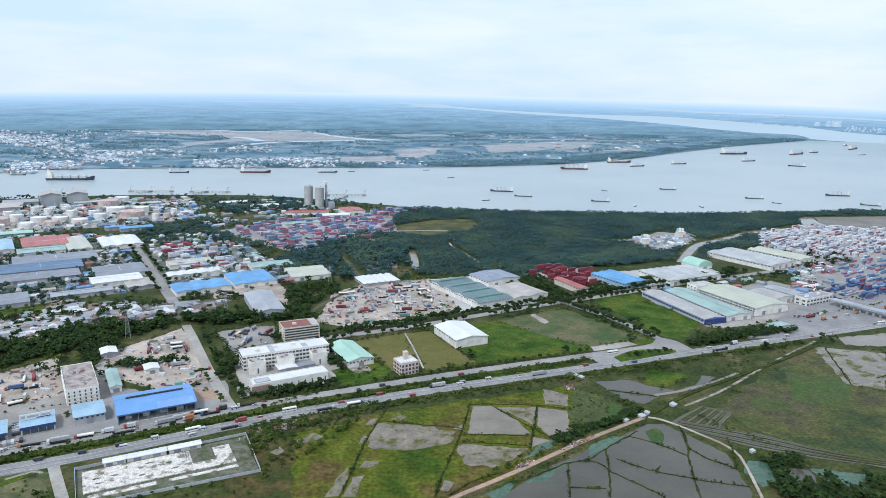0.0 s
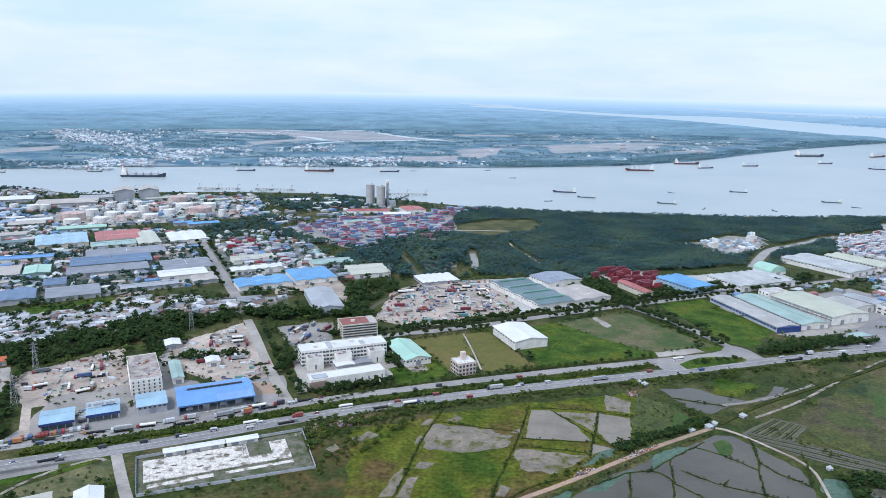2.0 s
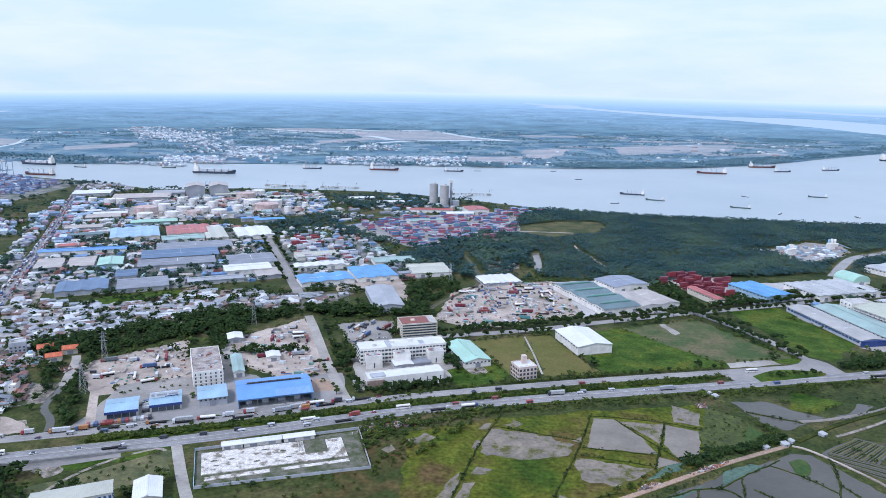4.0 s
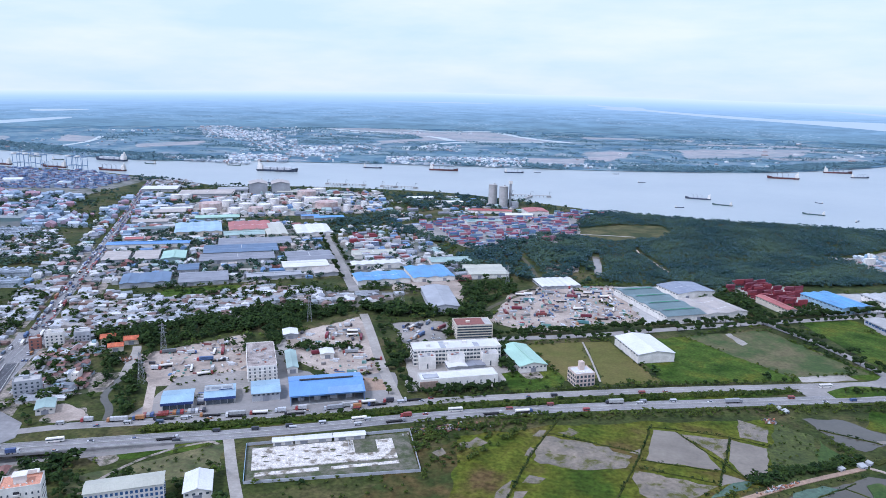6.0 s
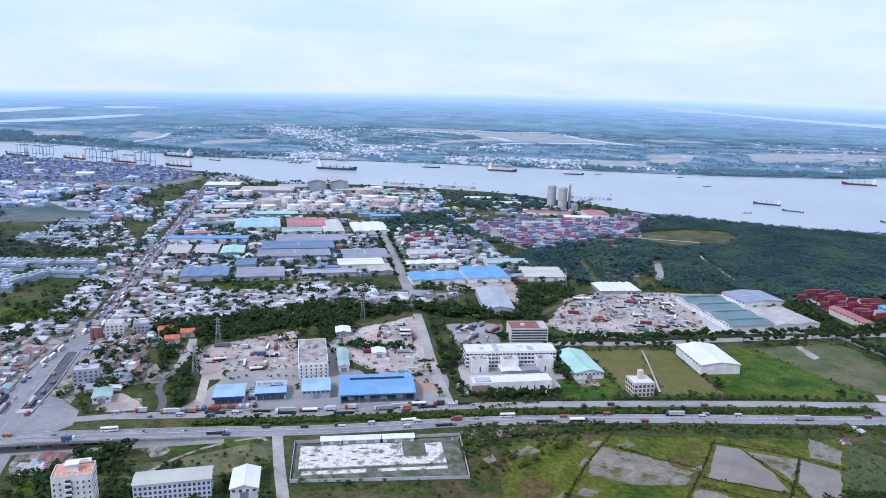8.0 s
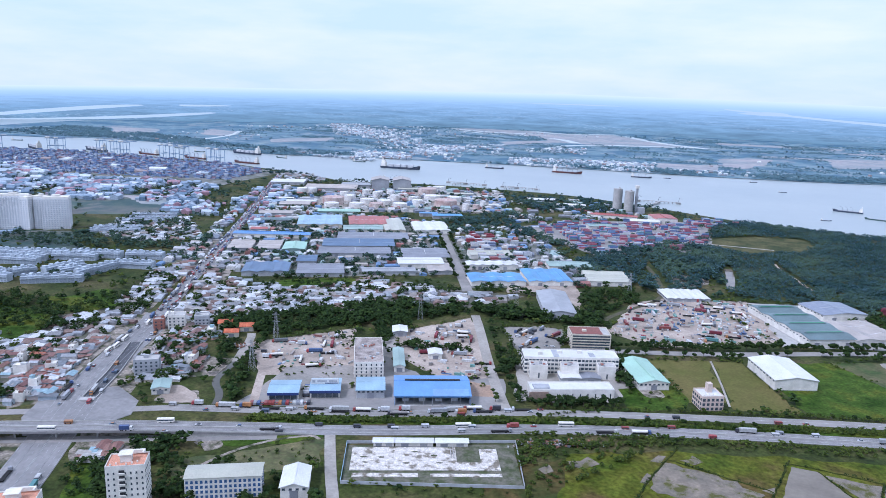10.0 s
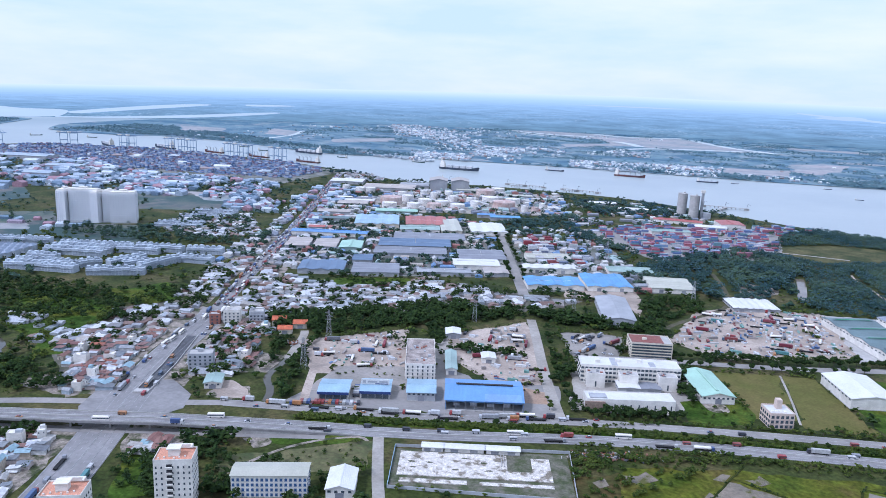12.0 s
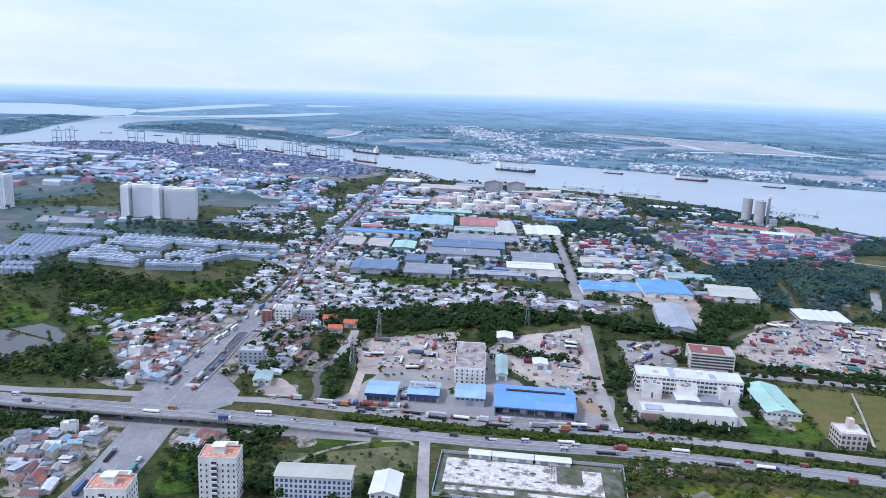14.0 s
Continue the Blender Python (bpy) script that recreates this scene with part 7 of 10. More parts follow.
arc = [(15 - 15 * math.cos(math.pi * k / 12), 4 + 9 * math.sin(math.pi * k / 12)) for k in range(13)]
part("wall", Shape().box(0.2, 29.8, 0.2, 33.8, 0, 4), WHITE, bv)
part("roof", Shape().add([(u, v, w) for v in (0, 34) for u, w in arc], [tuple(range(13)), tuple(range(25, 12, -1))] + [(k + 1, k, k + 13, k + 14) for k in range(12)]), R_GREEN, bv)
part("door", Shape().box(11, 19, -0.1, 0.19, 0, 3.8), GREYW, bv)
sv = shed("factory_hall", 303, 795, 28, 122, 6, R_TANGREY, GREYW, "long grey-roofed hall with navy end and windows", ang=20, rise=1.8, doors=0, skylights=2)
part("navy_end", Shape().box(-0.3, 28.3, -3.0, -0.14, 0, 5.6).box(-0.6, 28.6, -3.3, -0.13, 5.6, 6.1), SIGN_BLUE, sv, "navy-clad end bay")
for k in range(22):
    part("side_window", Shape().box(-0.22, -0.04, 2.0 + k * 5.4, 6.2 + k * 5.4, 2.6, 4.6), BLUEGLASS if k % 3 else SIGN_BLUE, sv)
shed("factory_hall", 333.5, 806, 35, 118, 6.5, R_PALEG, WHITE, "long pale green-roofed hall of ribbed sheet", ang=20, rise=2.6, doors=2, vent=True)
cr = shed("factory_hall", 376, 828, 54, 95, 10, R_LIME, WHITE, "tall greenish-cream-roofed hall with framed side walls", ang=25, rise=3.0, doors=2)
for k in range(14):
    part("wall_frame", Shape().box(-0.9, -0.1, 3 + k * 6.7, 3.7 + k * 6.7, 0, 10), GREYW, cr)
for z in (2.4, 5.4, 8.4):
    part("wall_rail", Shape().box(-0.7, -0.12, 2, 93, z, z + 0.5), DARK if z == 5.4 else STEEL, cr)
block("stair_block", 335, 917, 30, 18, 12, WHITE, "white block at the tall hall's end", ang=25, storey=4, pitch=5, ww=2, wh=1.5, sides="l", roof_boxes=0, ledges=False)
shed("factory_hall", 422, 876, 33, 42, 8, R_TANGREY, WHITE, "grey-tan hall of ribbed sheet", ang=30, rise=2.0, doors=2)
shed("factory_hall", 454, 895, 22, 46, 8, R_GREY, GREYW, "narrow grey-roofed hall of ribbed sheet", ang=30, rise=1.6, doors=1)
block("factory_office", 459, 873, 52, 17, 9.5, WHITE, "white two-storey works office with ribbon windows", ang=29, storey=4.5, pitch=6, ww=4.2, wh=1.8, top=R_SLATEY, sides="fl", roof_boxes=2)
shed("gate_canopy", 378, 777, 22, 12, 4, R_PALEG, WHITE, "low pale green canopy beside the plaza", ang=25, rise=0.4, doors=0, category="canopy")
shed("factory_hall", 495, 1057, 66, 112, 8, R_SILVER, WHITE, "wide silver-roofed warehouse of ribbed sheet", ang=34, rise=1.8, bays=2, doors=4, skylights=3)
shed("factory_hall", 560, 1100, 40, 92, 8, R_LIME, WHITE, "cream-roofed warehouse of ribbed sheet", ang=34, rise=1.8, bays=2, doors=3)
# factory park beyond the huts
for x, y, w, d, h, rf, wl, bays, rdg, a, lab in (
        (-777, 946, 122, 22, 8, R_BLUE, WHITE, 1, "x", 27, "long narrow shed with bright blue roof"), (-716, 863, 34, 58, 7, R_TAN, GREYW, 2, "x", 31, "dusty tan-roofed shed of ribbed sheet"), (-680, 882, 34, 58, 7, R_TAN, GREYW, 2, "x", 31, "dusty tan-roofed shed of ribbed sheet"),
        (-643, 896, 32, 50, 8, R_GREEN, R_PALEG, 1, "y", 31, "mint green workshop of ribbed sheet"), (-607, 764, 58, 50, 7.5, R_DBLUE, GREYW, 3, "y", 32, "slate-blue ridged workshop of ribbed sheet"), (-587, 905, 104, 42, 7, R_DGREY, GREYW, 2, "x", 31, "dark grey-roofed mill hall of ribbed sheet"),
        (-609, 949, 108, 56, 7.5, R_DBLUE, GREYW, 2, "x", 31, "slate-blue mill hall of ribbed sheet"), (-618, 1004, 112, 52, 7.5, R_DGREY, GREYW, 2, "x", 31, "dark grey mill hall with skylights"), (-545, 796, 60, 50, 7, R_DGREY, GREYW, 2, "x", 33, "weathered grey factory hall of ribbed sheet"),
        (-456, 905, 62, 36, 9, R_WHITE, WHITE, 1, "x", 32, "white factory office with grey roof"), (-468, 942, 66, 60, 9, R_DGREY, WHITE, 2, "x", 32, "grey-roofed factory hall of ribbed sheet"), (-406, 898, 32, 44, 6, R_TAN, GREYW, 2, "y", 33, "tan-roofed low shed of ribbed sheet"),
        (-480, 850, 70, 22, 6, R_GREY, GREYW, 1, "x", 33, "low grey factory range of ribbed sheet"), (-736, 1060, 76, 90, 9, R_LBLUE, CREAM, 4, "y", 33, "light blue ridged factory hall of ribbed sheet"), (-664, 1112, 72, 80, 9, R_RED, WHITE, 4, "y", 33, "red and white ridged factory hall"),
        (-650, 1072, 66, 36, 8, R_PALEG, WHITE, 1, "x", 33, "pale mint factory range of ribbed sheet"), (-586, 1100, 34, 100, 9, R_CREAM, CREAM, 2, "y", 33, "cream-roofed factory hall of ribbed sheet"), (-545, 1130, 60, 80, 8, R_WHITE, WHITE, 3, "y", 33, "white ridged factory hall of ribbed sheet"),
        (-335, 874, 70, 42, 7.5, R_SKY, WHITE, 3, "y", 32, "sky-blue ridged factory hall of ribbed sheet"), (-272, 914, 56, 64, 7.5, R_SKY, WHITE, 3, "y", 30, "sky-blue ridged factory hall of ribbed sheet"), (-206, 956, 54, 56, 8, R_CREAM, WHITE, 3, "x", 24, "cream-roofed warehouse with stepped bays"),
        (-372, 948, 70, 22, 9, R_WHITE, WHITE, 5, "y", 32, "row of white gabled stores of ribbed sheet"), (-395, 1012, 62, 30, 8, R_CREAM, WHITE, 2, "x", 32, "cream-roofed store of ribbed sheet"), (-275, 1010, 60, 30, 7, R_PALEG, WHITE, 2, "x", 28, "pale-roofed transport shed of ribbed sheet"),
        (-790, 1200, 80, 30, 7, R_GREEN, R_PALEG, 2, "x", 31, "green-roofed depot of ribbed sheet"), (-900, 1225, 60, 40, 7, R_TAN, GREYW, 2, "x", 31, "tan-roofed depot of ribbed sheet"),
        (-992, 1440, 120, 70, 10, R_TAN, GREYW, 3, "x", 28, "tan-roofed shipyard hall of ribbed sheet"), (-955, 1540, 70, 50, 9, R_GREY, GREYW, 2, "x", 28, "grey shipyard store of ribbed sheet"), (-1120, 1480, 80, 60, 9, R_WHITE, GREYW, 2, "x", 28, "white-roofed river depot of ribbed sheet"),
        (-250, 1452, 60, 24, 7, R_WHITE, WHITE, 1, "x", 20, "white riverside store of ribbed sheet"), (-330, 1480, 90, 20, 8, R_RED, WHITE, 1, "x", 10, "long shed with dull red roof"), (-205, 1480, 44, 50, 13, R_RED, WHITE, 1, "y", 24, "white hall under a red gabled roof"),
        (-420, 1560, 60, 22, 7, R_WHITE, WHITE, 1, "x", 25, "white store by the jetty of ribbed sheet"), (-500, 1600, 60, 26, 7, R_WHITE, GREYW, 2, "x", 25, "white-roofed store by the jetty"), (-300, 1345, 70, 26, 8, R_PALEG, WHITE, 1, "x", 30, "pale green shed in the container yard")):
    shed("factory_hall", x, y, w, d, h * 0.8, rf, wl, lab, ang=a, rise=min(1.7, (d if rdg == "x" else w) / bays * 0.085), ridge=rdg, bays=bays, doors=2, skylights=1 if w > 60 else 0, group="factory park", vent=(bays == 1))
# smaller halls wherever the estate leaves room
for x, y, w, d, h, rf, lab in ((-610, 1169, 56, 40, 8, R_WHITE, "white-roofed works hall of ribbed sheet"), (-566, 1143, 46, 36, 8, R_CREAM, "cream-roofed works hall of ribbed sheet"), (-571, 1108, 44, 22, 7, R_PALEG, "pale green-roofed works shed"), (-864, 1119, 60, 30, 8, R_TAN, "tan-roofed depot hall of ribbed sheet"), (-826, 1066, 60, 22, 7, R_TEAL, "grey-green depot shed of ribbed sheet"), (-775, 987, 26, 18, 9, R_RED, "two-storey works office under a red roof"), (-749, 976, 34, 18, 9, R_WHITE, "two-storey works office under a white roof"), (-618, 904, 24, 30, 7, R_BLUE, "small workshop under a blue roof"), (-584, 850, 26, 34, 7, R_DBLUE, "small workshop under a slate-blue roof"), (-575, 830, 70, 22, 7, R_GREY, "low grey-roofed mill shed"), (-490, 841, 80, 28, 8, R_GREY, "long grey-roofed mill shed"), (-584, 1280, 56, 22, 8, R_SKY, "blue-roofed store beside the tanks"), (-616, 1289, 34, 16, 8, R_BLUE, "small blue-roofed store beside the tanks"), (-990, 1449, 90, 40, 10, R_CREAM, "cream-roofed shipyard hall of ribbed sheet"), (-934, 1505, 100, 40, 10, R_TAN, "tan-roofed shipyard hall of ribbed sheet"), (-684, 1567, 60, 22, 7, R_CREAM, "low jetty store under a cream roof"), (-810, 1563, 56, 26, 8, R_CREAM, "shipyard store under a cream roof"), (-912, 1265, 60, 24, 7, R_WHITE, "white-roofed depot beside the avenue"), (-934, 1220, 50, 14, 6, R_WHITE, "low white depot beside the avenue"), (-894, 1229, 36, 18, 6, R_TAN, "low tan depot beside the avenue"), (-950, 1290, 30, 16, 7, R_WHITE, "small white depot beside the avenue"), (-507, 1135, 50, 30, 7, R_GREY, "lorry shed under a grey roof")):
    spots = [(x + dx, y + dy) for u in (0.1, 0.5, 0.9) for v in (0.1, 0.5, 0.9) for dx, dy in (rot(u * w, v * d, 31),)]
    if sum(free(np.array([p[0] for p in spots]), np.array([p[1] for p in spots]), (HARD,))) >= 8:
        shed("factory_hall", x, y, w, d, h * 0.8, rf, GREYW, lab, ang=31, rise=1.2, ridge="x", bays=2 if d > 25 else 1, doors=2, group="factory park")
# shipyard portals by the river
for dx in (0, 52):
    x, y = -874 + dx * 0.86, 1545 + dx * 0.5
    sp = thing("shipyard_hall", x, y, 0, 30, "tall grey open-ended shipyard hall", "hall")
    part("wall", Shape().box(0, 1.5, 0, 55, 0, 24).box(40.5, 42, 0, 55, 0, 24).box(0, 42, 53.5, 55, 0.01, 24.01), R_GREY, sp)
    part("gable_wall", Shape().add([(0, 0.5, 0.1), (42, 0.5, 0.1), (42, 0.5, 24), (21, 0.5, 29), (0, 0.5, 24), (0, 1, 0.1), (42, 1, 0.1), (42, 1, 24), (21, 1, 29), (0, 1, 24)], [(0, 1, 2, 3, 4), (9, 8, 7, 6, 5), (0, 5, 6, 1)]), R_GREY, sp)
    part("roof", Shape().gable(-1, 43, -1, 56, 24.02, 5, 0.5, "y"), R_TAN, sp)
# towers and slabs of flats
for x, y, a, lab in ((-325, 317, 36, "white residential tower with terracotta roof deck"), (-343, 262, 36, "white residential tower with terracotta roof deck")):
    tw = block("apartment_tower", x, y, 21, 15, 29, WHITE, lab, ang=a, storey=3.4, pitch=3.0, ww=0.85, wh=1.15, sides="frl", top=TERRACOTTA, roof_boxes=0, category="apartment tower", group="towers", ledges=False)
    part("stair_hut", Shape().box(7, 13, 5, 9.5, 29.13, 33.5).box(6.2, 13.8, 4.4, 10.1, 33.5, 33.9), WHITE, tw)
    part("roof_frame", Shape().box(6, 19, 13.2, 14.4, 29.9, 32.2).box(6, 7, 10.2, 13.19, 31.6, 32.2).box(18, 19, 10.2, 13.19, 31.6, 32.2), WHITE, tw)
    for f in range(8):
        part("loggia", Shape().box(7.2, 10.2, -0.25, -0.10, 1.0 + 3.4 * f, 3.3 + 3.4 * f), DARK, tw)
        part("balcony", Shape().box(7.0, 10.4, -1.1, -0.26, 0.8 + 3.4 * f, 1.7 + 3.4 * f), WHITE, tw)
    for k in range(6):
        part("roof_vent", Shape().box(2 + k * 2.8, 2.8 + k * 2.8, 2 + (k % 3), 2.8 + (k % 3), 29.13, 30), WHITE, tw)
l3 = block("apartment_slab", -298, 348, 44, 15, 13, WHITE, "white five-storey slab with cream roof and blue windows", ang=33, storey=3.2, pitch=2.6, ww=1.5, wh=1.7, sides="frl", top=R_CREAM, roof_boxes=0, ledges=False)
for ob in l3.children:
    if ob.name.startswith("window"):
        ob.data = ob.data.copy()
        ob.data.materials[0] = BLUEGLASS
part("roof", Shape().gable(-0.6, 44.6, -0.6, 15.6, 13.92, 1.6, 0.2, "x"), R_CREAM, l3)
shed("factory_hall", -250, 375, 16, 24, 7.5, R_WHITE, WHITE, "small white hall with gabled roof", ang=30, rise=2.6, doors=1, windows=4)
FLATS = mat("flats_white_paint", (0.80, 0.80, 0.79), (0.72, 0.72, 0.71), scale=0.05, fine=0.5)
BAND = mat("shaded_window_band", (0.27, 0.31, 0.37), (0.34, 0.38, 0.44), scale=0.3, rough=0.3)
# Grey villa roofs, blued to include the same haze.
R_SLATE = sheet_metal("roof_sheet_villa_hazed", (0.24, 0.29, 0.36))
for x, y, w, d, h, a in ((-1136, 783, 15, 30, 52, 24), (-1122, 796, 44, 16, 53, 36), (-1090, 812, 13, 26, 50, 20), (-1078, 826, 20, 16, 51, 38), (-1062, 828, 40, 20, 50, 42), (-1354, 672, 30, 26, 56, 34)):
    occupy(rect(x, y, w, d, a), HARD)
    ap = thing("apartment_slab", x, y, 0, a, "tall white apartment slab with many floors", "apartment block", "apartment blocks")
    part("wall", Shape().box(0, w, 0, d, 0, h), FLATS, ap)
    part("crown", Shape().box(1, w - 1, 1, d - 1, h + 0.004, h + 2.2).box(w * 0.35, w * 0.65, d * 0.3, d * 0.7, h + 2.2, h + 5), WHITE, ap)
    for f in range(int(h / 3.2)):
        z = 0.9 + f * 3.2
        s = Shape()
        for i in range(int(w / 4)):
            s.box(0.9 + i * 4, 2.5 + i * 4, -0.2, -0.004, z, z + 1.3)
        for i in range(int(d / 4)):
            s.box(-0.2, -0.004, 0.9 + i * 4, 2.5 + i * 4, z, z + 1.3).box(w + 0.004, w + 0.2, 0.9 + i * 4, 2.5 + i * 4, z, z + 1.3)
        part("window_row", s, BAND, ap)
        part("floor_ledge", Shape().box(-0.5, w + 0.5, -0.5, d + 0.5, z - 0.9, z - 0.6), FLATS, ap)


def terrace(x, y, length, a, label, h=8.6, d=12, roof=None):
    """A terrace of narrow town houses; each has a set-back upper floor, or a hipped roof of its own."""
    t = thing("terrace_row", x, y, 0, a, label, "terrace", "terraces")
    n = max(2, int(length / 8.5))
    occupy(rect(x, y, n * 8.5, d, a), HARD)
    for i in range(n):
        u = i * 8.5
        hh = h + 0.5 * ((i * 7) % 3) * (roof is None)
        s = Shape().box(u, u + (8.42 if roof is None else 7.4), 0, d, 0, hh)
        if roof is None:
            s.box(u + 0.4, u + 4.2, 3.4, d - 2.4, hh + 0.004, hh + 2.4).box(u + 5.2, u + 7.2, 4.5, 7.0, hh + 0.004, hh + 1.4).box(u + 0.1, u + 8.3, -0.9, -0.01, hh - 3.2, hh - 2.2)
        b = part("town_house", s, TERR_W, t)
        if roof is None:
            shared("window_bay", ("bay", round(h, 1)), lambda: Shape().box(1.0, 3.6, -0.14, -0.012, 1.0, 3.0).box(4.8, 7.4, -0.14, -0.012, 1.0, 3.0).box(1.0, 3.6, -0.14, -0.012, 3.7, 5.2).box(4.8, 7.4, -0.14, -0.012, 3.7, 5.2).box(1.0, 7.4, -0.14, -0.012, h - 1.8, h - 0.4), BAND, b, pose(u, 0, 0))
        else:
            c = (u + 3.7, d / 2, hh + 3.2)
            e = [(u - 0.5, -0.6, hh + 0.01), (u + 7.9, -0.6, hh + 0.01), (u + 7.9, d + 0.6, hh + 0.01), (u - 0.5, d + 0.6, hh + 0.01), (c[0], 3.6, c[2]), (c[0], d - 3.6, c[2])]
            part("roof", Shape().add(e, [(0, 1, 4), (1, 2, 5, 4), (2, 3, 5), (3, 0, 4, 5), (3, 2, 1, 0)]), roof, b)
    return t


for x, y, n, a in ((-960, 672, 102, 27), (-944, 638, 91, 23), (-929, 606, 44, 20), (-906, 564, 97, 22), (-914, 581, 88, 22), (-838, 612, 40, 68), (-800, 602, 68, 38), (-810, 644, 58, 84), (-766, 656, 60, 88), (-772, 712, 58, 20), (-867, 724, 76, 24), (-800, 755, 52, 25), (-1075, 624, 108, 30), (-951, 654, 92, 25), (-792, 650, 40, 70), (-876, 700, 60, 24)):
    terrace(x, y, n, a, "row of pale three-storey town houses")
for k in range(8):
    f = k / 7
    terrace(-1064 + 84 * f, 586 - 72 * f, 118 - 66 * f, 29, "row of villas with grey hipped roofs", h=6.5, roof=R_SLATE)
for x, y, n, a in ((-905, 478, 48, 40), (-925, 492, 48, 40), (-985, 500, 40, 35), (-1000, 480, 50, 35), (-1030, 520, 40, 35)):
    terrace(x, y, n, a, "row of villas with grey hipped roofs", h=6.5, roof=R_SLATE)
for x, y, n, a in ((-1040, 985, 84, 34), (-1020, 960, 84, 34), (-1010, 935, 72, 34), (-1000, 870, 80, 34), (-985, 850, 80, 34)):
    terrace(x, y, n, a, "row of low white worker houses", h=5, d=9)

for x, y, w, d in ((-2330, 1150, 190, 60), (-2290, 1085, 170, 55), (-2120, 1235, 150, 60), (-2060, 1080, 130, 50), (-1800, 1180, 90, 40), (-1700, 1060, 70, 36)):
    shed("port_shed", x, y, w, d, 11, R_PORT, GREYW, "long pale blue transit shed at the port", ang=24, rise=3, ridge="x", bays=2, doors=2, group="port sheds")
DIRT_DARK = mat("weedy_rubble", (0.15, 0.14, 0.105), (0.06, 0.075, 0.03), scale=0.12, fine=0.7, bump=0.1, ramp_at=(0.4, 0.6))
# walled building site with a cracked slab
site = thing("building_slab", -231, 421, 0, 27.5, "cracked bleached concrete slab of an unfinished building", "slab")
part("slab", Shape().box(0, 70, 1, 31, -0.2, 0.7), SLAB, site)
part("slab_wing", Shape().box(70.01, 98, 1, 11, -0.2, 0.69).box(86, 98, 11.01, 29, -0.2, 0.68), SLAB, site)
part("slab_strip", Shape().box(2, 44, -7.0, -2.5, -0.2, 0.5).box(52, 98, -6.5, -3, -0.2, 0.45), SLAB, site)
rngs = np.random.default_rng(3)
for k in range(7):
    a, b = rngs.uniform(5, 62), rngs.uniform(6, 26)
    part("rubble", Shape().prism([(a + math.cos(q) * rngs.uniform(0.8, 3.6), b + math.sin(q) * rngs.uniform(0.4, 1.3)) for q in np.linspace(0, 5.9, 15)], 0.6, 0.8 + 0.01 * k), DIRT_DARK, site, "dark rubble and damp dirt")
part("starter_wall", Shape().box(66.2, 66.6, 16, 31, 0, 1.6).box(68, 68.4, 16, 31, 0, 1.6).box(66.6, 68, 22, 22.4, 0, 1.5), CONCRETE, site)
wall_line = [(-252, 452), (-149, 508), (-124, 454), (-228, 406)]
for a, b in zip(wall_line, wall_line[1:] + wall_line[:1]):
    tagged(ribbon([a, b], -0.15, 0.15, 0, 2.2).made("site_wall", GREYW if b != wall_line[0] else R_LBLUE), "grey block wall round the building site", "wall", kind="structure")
ground_piece("site_ground", [(-251, 450), (-150, 505), (-125, 455), (-228, 408)], 0.12, DIRT_DARK, "weedy grey ground inside the site wall", "ground")
for u, w in ((14, 14), (29, 26), (57, 22)):
    dx, dy = rot(u, 33, 27.5)
    shed("site_hut", -231 + dx, 421 + dy, w, 6, 3.2, R_WHITE, WHITE, "white site hut along the wall", ang=27.5, rise=0.7, ridge="x", doors=2, category="hut")
# blocks and stores among the huts by the avenue
for x, y, w, d, h, m, lab in ((-469, 467, 20, 12, 13, GREYW, "pale blue-grey four-storey block by the avenue"), (-532, 567, 16, 12, 14, WHITE, "white four-storey shop house by the avenue"), (-513, 583, 14, 12, 12, GREYW, "grey four-storey shop house among huts"), (-543, 559, 10, 9, 10, BRICKISH, "dark three-storey shop house by the avenue")):
    block("shop_house", x, y, w, d, h, m, lab, ang=38, storey=3.2, pitch=3.4, ww=1.5, wh=1.3, sides="fl", roof_boxes=1, category="shop house")
shed("store", -428, 446.6, 13, 18, 5, R_PALEG, WHITE, "white store under a pale mint roof", ang=38, rise=1.5, doors=1, windows=3)
for x, y, d, h in ((-488, 589, 12, 7), (-469, 576, 9, 5), (-468, 597, 10, 5)):
    shed("temple_hall", x, y, 13, d, h, mat("orange_tile", (0.52, 0.15, 0.07), (0.40, 0.11, 0.06), scale=0.2, fine=1.5) if h == 7 else bpy.data.materials["orange_tile"], CREAM, "cream hall under a bright orange-red tiled roof", ang=35, rise=2.6, ridge="x", doors=1, category="hall")
ground_piece("bare_ground", wavy([(-431, 461), (-424, 472), (-401, 466), (-388, 452), (-408, 440)], RNG, 6, 2, 1), 0.13, DIRT, "pale bare earth lot among huts", "bare ground")
# ---- tanks, silos, cranes, ships ----
TANK_W = mat("tank_white", (0.74, 0.73, 0.69), (0.64, 0.60, 0.55), scale=0.1, fine=0.6)
TANK_R = mat("tank_rusty_red", (0.44, 0.29, 0.25), (0.58, 0.50, 0.45), scale=0.05, fine=0.4)
